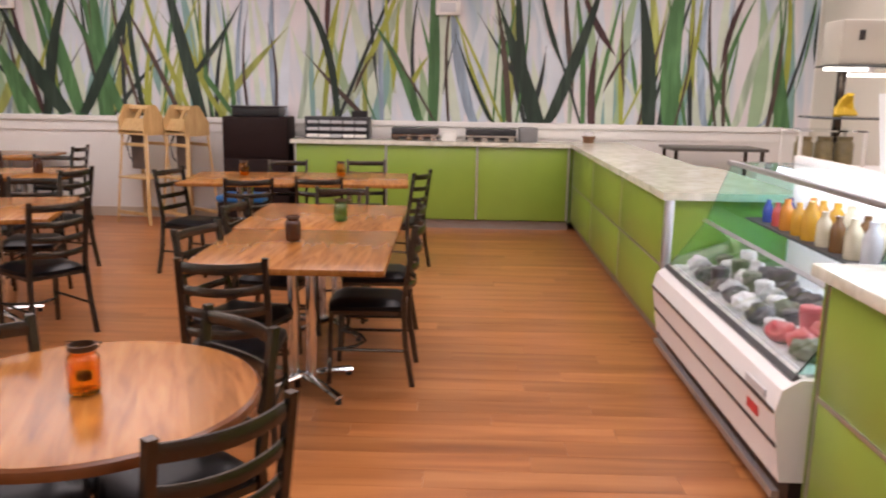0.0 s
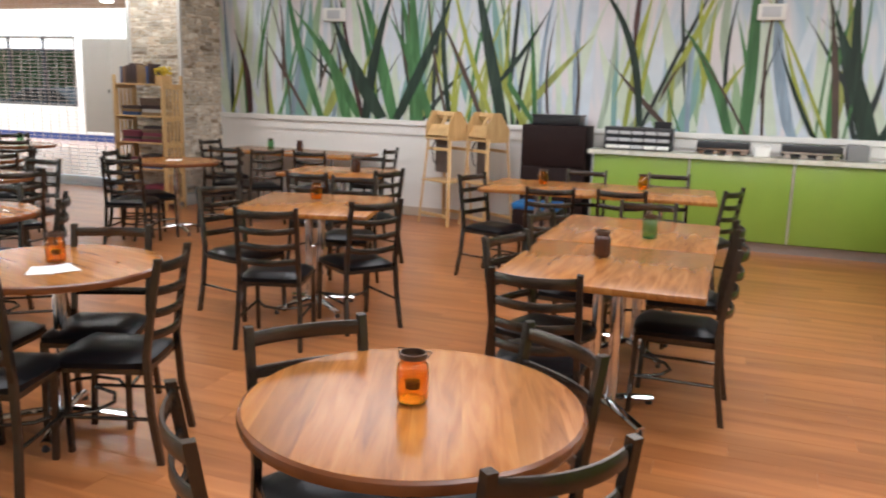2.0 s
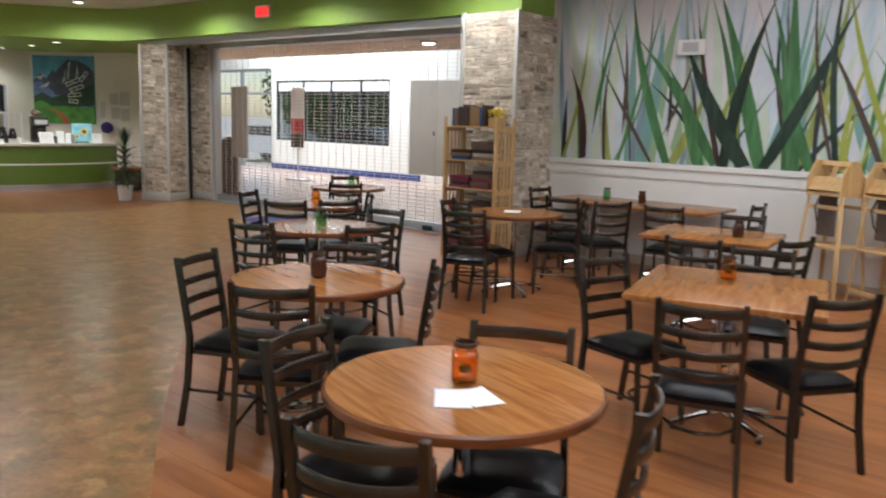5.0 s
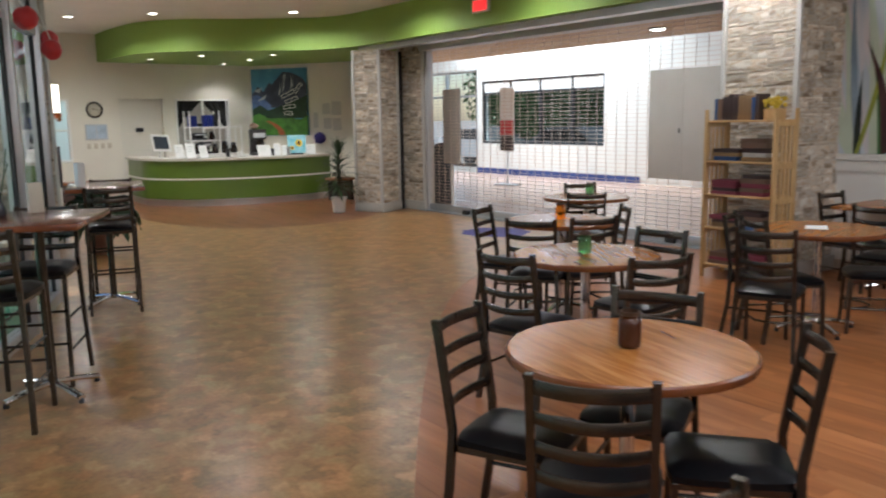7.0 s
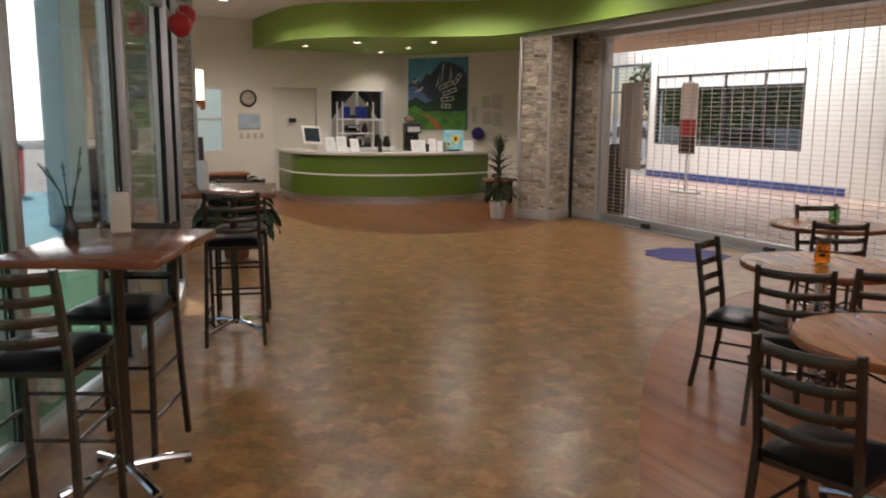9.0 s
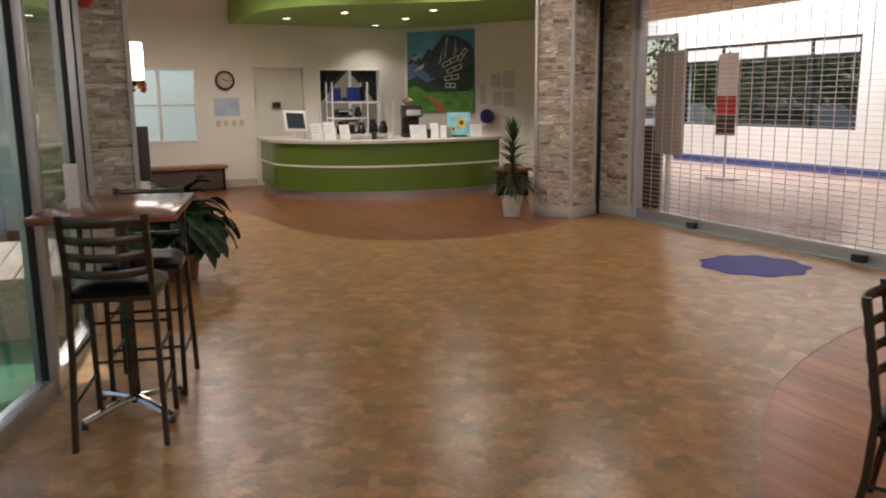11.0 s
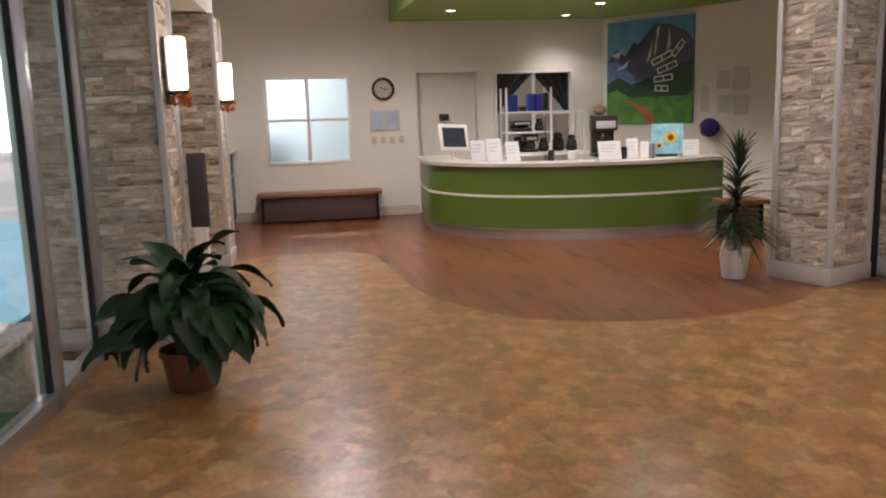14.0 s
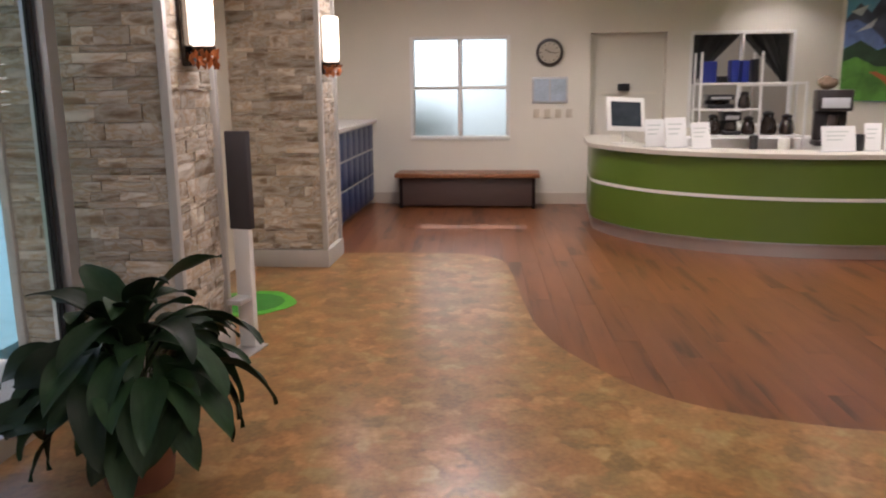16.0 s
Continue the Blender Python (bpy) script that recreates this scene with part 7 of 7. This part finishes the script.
for v in bm.verts:
    v.co.y *= 0.75
rb = part("litter_bin", bm, mat("charcoal_plastic", (0.045, 0.045, 0.05), 0.5, grain=0.1, scale=30, stretch=(1, 1, 6)), None)
rb.matrix_world = pose(-15.0, 10.32, 0)
tagged(rb, "tall dark grey rounded litter bin behind the grille", "bin")
dh = thing("dome_light", "small round ceiling light in the hall", "ceiling light", pose(-11.92, 12.64, 3.04))
bm = bmesh.new()
lathe(bm, [(0.12, 0), (0.12, -0.03), (0.07, -0.05), (0.005, -0.055)], 20)
part("lens", bm, glow("hall_lens", (1, 0.97, 0.9), 8.0), dh)
bm = bmesh.new()
lathe(bm, [(0.15, 0), (0.15, -0.02), (0.121, -0.025), (0.121, 0)], 20)
part("ring", bm, BLACK, dh)

# rolling grille
gr = thing("rolling_grille", "lowered see-through metal rolling grille", "rolling grille")
GX0, GX1, GY = -14.22, -7.78, 9.50
bm = bmesh.new()
box(bm, GX0, GX1, GY - 0.003, GY + 0.003, -0.003, 0.003)
rod_mesh = mesh_of("grille_rod", bm, mat("grille_metal", (0.66, 0.54, 0.46), 0.5, 0.2, grain=0.05), False)
for k in range(49):
    ob = new("grille_rod", rod_mesh)
    ob.parent = gr
    ob.location = (0, 0, 0.16 + 0.0535 * k)
bm = bmesh.new()
box(bm, -0.002, 0.002, GY - 0.004, GY + 0.004, 0.10, 2.76)
link_mesh = mesh_of("grille_link", bm, MATS["grille_metal"], False)
for k in range(37):
    ob = new("grille_link", link_mesh)
    ob.parent = gr
    ob.location = (GX0 + 0.1 + 0.172 * k, 0, 0)
one_box("bottom_bar", (GX0, GX1, GY - 0.03, GY + 0.03, 0.02, 0.13), ALU, gr, 0.006)
for x in (GX0 - 0.04, GX1 - 0.02):
    one_box("guide_rail", (x, x + 0.06, GY - 0.05, GY + 0.05, 0, 2.74), GREYTRIM, gr, 0.004)
for x in (-13.2, -11.0, -9.1):
    one_box("lock_box", (x, x + 0.14, GY - 0.09, GY - 0.03, 0.02, 0.09), BLACK, gr, 0.006)
bm = bmesh.new()
box(bm, -14.7, -7.7, GY - 0.12, GY + 0.12, -0.012, 0.018)
structure("threshold", bm, mat("threshold_metal", (0.36, 0.40, 0.43), 0.4, 0.4, grain=0.06), "grey metal threshold under the grille", "threshold")

# ---- outdoors ----
bm = bmesh.new()
bmesh.ops.create_grid(bm, x_segments=1, y_segments=1, size=600)
for v in bm.verts:
    v.co.z = -0.17
structure("ground", bm, mat("pale_paving", (0.42, 0.40, 0.37), 0.9, grain=0.12, scale=1.5, bump=0.2), "pale paving around the building", "ground")
bm = bmesh.new()
slab(bm, [(-13.3, -9.0), (2.0, -9.0), (-3.9, -0.65)] + [(x, y - 0.12) for x, y in GLASS_LINE[1:8]] + [(-13.2, 2.92)], -0.16, -0.03)
structure("ground_turf", bm, TURF, "green artificial turf of the play yard", "ground")
bm = bmesh.new()
slab(bm, [(-22.5, -9.0), (-14.6, -9.0), (-14.6, 2.1), (-22.5, 2.1)], -0.16, -0.03)
structure("ground_play", bm, AQUA, "aqua play surface in the yard", "ground")
bm = bmesh.new()
slab(bm, [(-14.6, -9.0), (-13.3, -9.0), (-13.2, 2.92), (-14.6, 2.92)], -0.16, -0.026)
structure("ground_path", bm, mat("bleached_concrete", (0.62, 0.60, 0.56), 0.8, grain=0.06, scale=3), "bleached concrete path in the yard", "ground")
yc = one_box("yard_column", (-17.55, -17.02, 1.88, 2.19, -0.17, 3.4), mat("pale_blue_stucco", (0.66, 0.76, 0.75), 0.9, grain=0.05, scale=3, bump=0.1), None, 0.01)
tagged(yc, "pale stucco column at the edge of the yard", "column")
# unseen sun blocker along the glass, added against sun patches on the floor
bm = bmesh.new()
out = []
for i, p in enumerate(GLASS_LINE):
    a, b = Vector(GLASS_LINE[max(i - 1, 0)]), Vector(GLASS_LINE[min(i + 1, len(GLASS_LINE) - 1)])
    d = (b - a).normalized()
    out.append((p[0] + d.y * -1.9, p[1] + d.x * 1.9))
slab(bm, [(x, y) for x, y in GLASS_LINE[::-1]] + out, CEIL_Z + 0.01, CEIL_Z + 0.14)
structure("canopy", bm, WHITE, "unseen white canopy added to keep sun off the lobby floor", "canopy")
WEATHERED = ramp_mat("weathered_plank", [(0.3, (0.36, 0.31, 0.25)), (0.7, (0.58, 0.53, 0.45))], 4, stretch=(1, 8, 8), rough=0.8, detail=6, bump=0.05, vary=0.08)
ob = thing("yard_bench", "weathered plank bench on the turf outside", "bench", pose(-8.72, 1.52, -0.03, 0, 0, -27.5))
for k in range(3):
    one_box("seat_plank", (-0.75, 0.75, -0.21 + 0.145 * k, -0.21 + 0.145 * k + 0.13, 0.42, 0.46), WEATHERED, ob, 0.004)
for x in (-0.55, 0.55):
    one_box("leg", (x - 0.05, x + 0.05, -0.18, 0.18, 0, 0.42), WEATHERED, ob, 0.004)
yt = thing("yard_bench", "wide weathered plank bench outside the windows", "bench", pose(-12.55, 2.62, -0.03, 0, 0, -4))
for k in range(4):
    one_box("seat_plank", (-0.8, 0.8, -0.3 + 0.15 * k, -0.3 + 0.15 * k + 0.14, 0.41, 0.45), WEATHERED, yt, 0.004)
for x in (-0.6, 0.6):
    one_box("leg", (x - 0.05, x + 0.05, -0.25, 0.25, 0, 0.41), WEATHERED, yt, 0.004)
rbn = thing("red_bin", "red litter bin with a dark lid in the yard", "bin", pose(-21.9, 1.15, -0.03))
bm = bmesh.new()
lathe(bm, [(0.27, 0), (0.30, 0.02), (0.33, 0.85), (0.33, 0.88)], 24)
part("bin_body", bm, RED, rbn)
bm = bmesh.new()
lathe(bm, [(0.34, 0.88), (0.35, 0.92), (0.28, 1.0), (0.01, 1.03)], 24)
part("bin_lid", bm, BLACK, rbn)
# planting and cars beyond the hall window, and the yard behind the end-wall window
def shrub(x, y, r, h, seed, z=-0.17):
    t = thing("shrub", "dense green shrub outside the windows", "shrub", pose(x, y, z), "shrubs outside")
    rnd = random.Random(seed)
    bm = bmesh.new()
    for k in range(5):
        a = rnd.uniform(0, 6.28)
        rod(bm, (0, 0, 0), (r * 0.5 * math.cos(a), r * 0.5 * math.sin(a), h * 0.7), 0.03, 0.01, 6)
    part("trunk", bm, mat("bark", (0.10, 0.07, 0.05), 0.9, grain=0.3, scale=20), t)
    verts, faces = [], []
    for k in range(2200):
        d = Vector((rnd.gauss(0, 1), rnd.gauss(0, 1), rnd.gauss(0, 1))).normalized() * rnd.uniform(0.55, 1.05)
        p = Vector((d.x * r, d.y * r, h * 0.58 + d.z * h * 0.45))
        M = Matrix.Translation(p) @ Euler((rnd.uniform(0, 6), rnd.uniform(0, 6), rnd.uniform(0, 6))).to_matrix().to_4x4()
        b = len(verts)
        s = rnd.uniform(0.08, 0.2)
        verts += [tuple(M @ Vector(c)) for c in ((s, 0, 0), (0, s * 0.5, 0.01), (-s, 0, 0), (0, -s * 0.5, 0.01))]
        faces.append((b, b + 1, b + 2, b + 3))
    me = bpy.data.meshes.new("crown")
    me.from_pydata(verts, [], faces)
    me.materials.append(mat("shrub_leaf", (0.07, 0.14, 0.04), 0.6, grain=0.2, scale=10, vary=0.4, island=True))
    c = new("crown", me)
    c.parent = t


for k, (x, y, r, h) in enumerate(((-25.4, 23.5, 2.0, 4.2), (-28.6, 25.0, 2.2, 4.8), (-22.6, 24.5, 1.9, 4.4), (-31.8, 27.0, 2.4, 5.0), (-20.0, 25.0, 2.0, 4.6), (-25.2, 3.3, 0.7, 1.3))):
    shrub(x, y, r, h, 40 + k)


def parked_car(x, y, turn, tone, name):
    t = thing("parked_car", name + " car parked outside the hall", "car", pose(x, y, -0.17, 0, 0, turn), "parked cars")
    bm = bmesh.new()
    prof = [(-2.1, 0.35), (-2.15, 0.75), (-1.95, 0.92), (-1.4, 0.98), (-0.85, 1.42), (0.55, 1.45), (1.15, 1.02), (1.95, 0.85), (2.15, 0.6), (2.1, 0.35)]
    lo = [bm.verts.new((a, -0.82, b)) for a, b in prof]
    hi = [bm.verts.new((a, 0.82, b)) for a, b in prof]
    bm.faces.new(lo), bm.faces.new(hi[::-1])
    for i in range(len(prof)):
        j = (i + 1) % len(prof)
        bm.faces.new((lo[i], lo[j], hi[j], hi[i]))
    bmesh.ops.bevel(bm, geom=bm.edges[:], offset=0.06, segments=2, affect="EDGES")
    part("body", bm, mat(name + "_car_paint", tone, 0.25, 0.2), t)
    for s in (-1, 1):
        bm = bmesh.new()
        slab(bm, [(-1.25, 1.0), (1.0, 1.0), (0.5, 1.38), (-0.8, 1.36)], 0, 0.012)
        bmesh.ops.transform(bm, matrix=pose(0, s * 0.815 + (0.012 if s > 0 else 0), 0, 90, 0, 0), verts=bm.verts)
        part("side_window", bm, BLACK, t)
        for a in (-1.35, 1.35):
            bm = bmesh.new()
            rod(bm, (a, s * 0.66, 0.32), (a, s * 0.84, 0.32), 0.32, n=24)
            w = part("wheel", bm, BLACK, t)
            bm = bmesh.new()
            rod(bm, (a, s * 0.835, 0.32), (a, s * 0.85, 0.32), 0.19, n=18)
            part("rim", bm, ALU, w)


parked_car(-26.5, 20.6, 8, (0.55, 0.56, 0.58), "silver")
parked_car(-21.6, 20.8, 5, (0.30, 0.32, 0.36), "grey")

# self-lit board, added so that the distance past the yard goes white
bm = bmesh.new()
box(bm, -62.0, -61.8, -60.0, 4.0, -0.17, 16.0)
structure("backdrop", bm, glow("glowing_backdrop", (1.0, 0.98, 0.96), 4.5), "glowing backdrop added for the overexposed distance beyond the play yard", "backdrop")
# ---- stone pillars ----
def stone_mesh(seed):
    """A rough-faced block of unit size; the face looks along -y."""
    rnd = random.Random(seed)
    bm = bmesh.new()
    n = 3
    front = [[bm.verts.new((i / n - 0.5 + (rnd.uniform(-0.04, 0.04) if 0 < i < n else 0), -0.5 + rnd.uniform(-0.14, 0.04) if 0 < i < n and 0 < j < n else -0.5 + rnd.uniform(0, 0.13), j / n - 0.5)) for i in range(n + 1)] for j in range(n + 1)]
    back = [bm.verts.new((x, 0.5, z)) for x, z in ((-0.5, -0.5), (0.5, -0.5), (0.5, 0.5), (-0.5, 0.5))]
    for j in range(n):
        for i in range(n):
            bm.faces.new((front[j][i], front[j][i + 1], front[j + 1][i + 1], front[j + 1][i]))
    bm.faces.new([back[0], back[1]] + [front[0][i] for i in range(n, -1, -1)])
    bm.faces.new([back[3], back[2]] + [front[n][i] for i in range(n, -1, -1)])
    bm.faces.new([back[0], back[3]] + [front[j][0] for j in range(n, -1, -1)])
    bm.faces.new([back[1], back[2]] + [front[j][n] for j in range(n, -1, -1)])
    return mesh_of("stone", bm, STONE, False)


STONES = [stone_mesh(k) for k in range(6)]


def stone_face(parent, m, width, z0, z1, seed, count=300):
    """Stacked ledge stones over a face: m maps the face's left foot to the world, its x along the face and -y outwards."""
    rnd = random.Random(seed)
    z = z0
    left = count
    while z < z1 - 0.02:
        h = min(rnd.choice((0.035, 0.05, 0.065, 0.09)), z1 - z)
        x = 0.0
        while x < width - 0.02:
            w = min(rnd.uniform(0.10, 0.29), width - x)
            if width - x - w < 0.06:
                w = width - x
            if left > 0:
                left -= 1
                ob = new("stone", STONES[rnd.randrange(6)])
                ob.parent = parent
                d = rnd.uniform(0.044, 0.058)
                ob.matrix_local = m @ Matrix.Translation((x + w / 2, -d / 2 + 0.004, z + h / 2)) @ Matrix.Diagonal((w - 0.002, d, h - 0.002, 1))
            x += w
        z += h


def pillar(name, label, m, w, d, z1, faces, seed, base=True):
    """A stone-clad pillar: core, corner trims, pale base block, stones on the named faces."""
    p = thing(name, label, "pillar", m, kind="structure")
    one_box("core", (-w / 2 + 0.05, w / 2 - 0.05, -d / 2 + 0.05, d / 2 - 0.05, 0, z1), MORTAR, p)
    trim = mat("pale_corner_trim", (0.52, 0.51, 0.48), 0.5, grain=0.04)
    for sx in (-1, 1):
        for sy in (-1, 1):
            one_box("corner_trim", (sx * w / 2 - 0.022, sx * w / 2 + 0.022, sy * d / 2 - 0.022, sy * d / 2 + 0.022, 0.0, z1), trim, p, 0.003)
    if base:
        bmat = mat("stone_base_block", (0.46, 0.44, 0.40), 0.6, grain=0.06, scale=8, bump=0.05)
        one_box("base_block", (-w / 2 - 0.03, w / 2 + 0.03, -d / 2 - 0.03, d / 2 + 0.03, 0, 0.15), bmat, p, 0.008, "pale base block")
    z0 = 0.155 if base else 0.0
    for k, f in enumerate(faces):
        turn = {"s": 0, "e": 90, "n": 180, "w": 270}[f]
        span, off = (w, d) if f in "sn" else (d, w)
        fm = Matrix.Rotation(radians(turn), 4, "Z") @ Matrix.Translation((-span / 2 + 0.02, -off / 2 + 0.05 - 0.002, 0))
        stone_face(p, fm, span - 0.04, z0, z1, seed * 10 + k)
    return p


pillar("pillar_lobby", "stacked-stone pillar with pale trims beside the grille", pose(-14.88, 8.845, 0.0, 0, 0, 23), 0.54, 0.54, 2.75, "se", 1)
pillar("pillar_grille", "stacked-stone pier at the end of the grille", pose(-14.64, 9.51, 0.0), 0.72, 0.18, 2.83, "s", 2)
one_box("grille_side_post", (-14.80, -14.76, 9.26, 9.32, 0.0, 2.74), mat("dark_steel", (0.035, 0.035, 0.038), 0.4, 0.6, grain=0.1), None, 0.004)
tagged(bpy.data.objects["grille_side_post"], "dark steel post between the stone pillar and the grille", "post", kind="structure")
pillar("pillar_books", "stacked-stone pier beside the mural wall", pose(-7.34, 8.96, 0.0), 0.78, 0.86, SOFFIT_Z - 0.003, "se", 3)
pillar("pillar_entry", "stacked-stone pillar with a wall sconce by the windows", pose(-14.50, 3.095, 0.0), 0.60, 0.89, CEIL_Z - 0.003, "ne", 4)
pillar("pillar_alcove", "stacked-stone pier with a wall sconce at the alcove", pose(-17.22, 3.10, 0.0), 0.52, 1.00, 2.55, "ne", 5)
bm = bmesh.new()
box(bm, -17.5, -14.78, PORCH_Y + 0.18, 3.56, 2.56, CEIL_Z - 0.004)
structure("alcove_header", bm, PAINT, "plain header over the entry alcove", "wall")

# ---- wood planks ----
def plank_floor(parent, m, x0, x1, y0, y1, wide, long, keep, near, material, joined, seed):
    """Rows of planks in the frame m; those that near() picks are objects, the rest is one joined sheet."""
    rnd = random.Random(seed)
    lens = [long * f for f in (0.7, 0.85, 1.0, 1.15)]
    meshes = []
    for ln in lens:
        bm = bmesh.new()
        box(bm, -ln / 2 + 0.0006, ln / 2 - 0.0006, -wide / 2 + 0.0006, wide / 2 - 0.0006, -0.011, 0.0)
        meshes.append(mesh_of("plank", bm, material, False))
    verts, faces, made = [], [], 0
    y = y0
    while y < y1:
        x = x0 - rnd.uniform(0, long)
        while x < x1:
            k = rnd.randrange(4)
            ln = lens[k]
            c = m @ Vector((x + ln / 2, y + wide / 2, 0))
            ends = [m @ Vector((x, y + wide / 2, 0)), m @ Vector((x + ln, y + wide / 2, 0)), c]
            if any(keep((e.x, e.y)) for e in ends):
                if made < 300 and near((c.x, c.y)):
                    made += 1
                    ob = new("plank", meshes[k])
                    ob.parent = parent
                    ob.matrix_local = m @ Matrix.Translation((x + ln / 2, y + wide / 2, 0))
                else:
                    b = len(verts)
                    for zz in (-0.011, 0.0):
                        verts += [tuple(m @ Vector((xx, yy, zz))) for xx, yy in ((x + 0.0006, y + 0.0006), (x + ln - 0.0006, y + 0.0006), (x + ln - 0.0006, y + wide - 0.0006), (x + 0.0006, y + wide - 0.0006))]
                    faces += [(b + 4, b + 5, b + 6, b + 7), (b, b + 1, b + 5, b + 4), (b + 1, b + 2, b + 6, b + 5), (b + 2, b + 3, b + 7, b + 6), (b + 3, b, b + 4, b + 7)]
            x += ln
        y += wide
    if faces:
        me = bpy.data.meshes.new("planks")
        me.from_pydata(verts, [], faces)
        me.materials.append(joined)
        ob = new("planks", me)
        ob.parent = parent
        tagged(ob, kind="stuff")


def on_dining(p):
    return p[0] > -10.2 and p[1] < 9.4 and p[0] < 4.2 and p[1] > -3.6 and (not inside(p, TAN) or near_line(p, EDGE) < 0.7) and (p[1] > -1.5 or p[0] > -1) and p[1] > 1.1 * (-p[0]) * 0.55 - 1.4


def on_desk(p):
    return -20.9 < p[0] < -13.2 and (2.4 if p[0] < -17.3 else 3.5) < p[1] < 11 and (not inside(p, TAN) or near_line(p, ARC) < 0.9)


plank_floor(floor, Matrix.Identity(4), -10.2, 4.2, -3.6, 9.4, 0.152, 1.22, on_dining, lambda p: -6.0 < p[0] < 1.3 and 1.2 < p[1] < 7.5, PLANK, PLANK_JOINED, 1)
PLANK_DESK_J = ramp_mat("wood_plank_desk_far", [(0.33, (0.068, 0.024, 0.010)), (0.43, (0.175, 0.062, 0.023)), (0.60, (0.215, 0.078, 0.029)), (0.75, (0.24, 0.09, 0.034))], 1.6, stretch=(0.6, 4.5, 1), rough=0.28, detail=3, vary=0.12, island=True, turn=3)
plank_floor(floor, pose(-17.2, 6.5, 0, 0, 0, 3), -5.5, 5.5, -5.5, 5.5, 0.152, 1.22, on_desk, lambda p: False, PLANK_DESK, PLANK_DESK_J, 2)
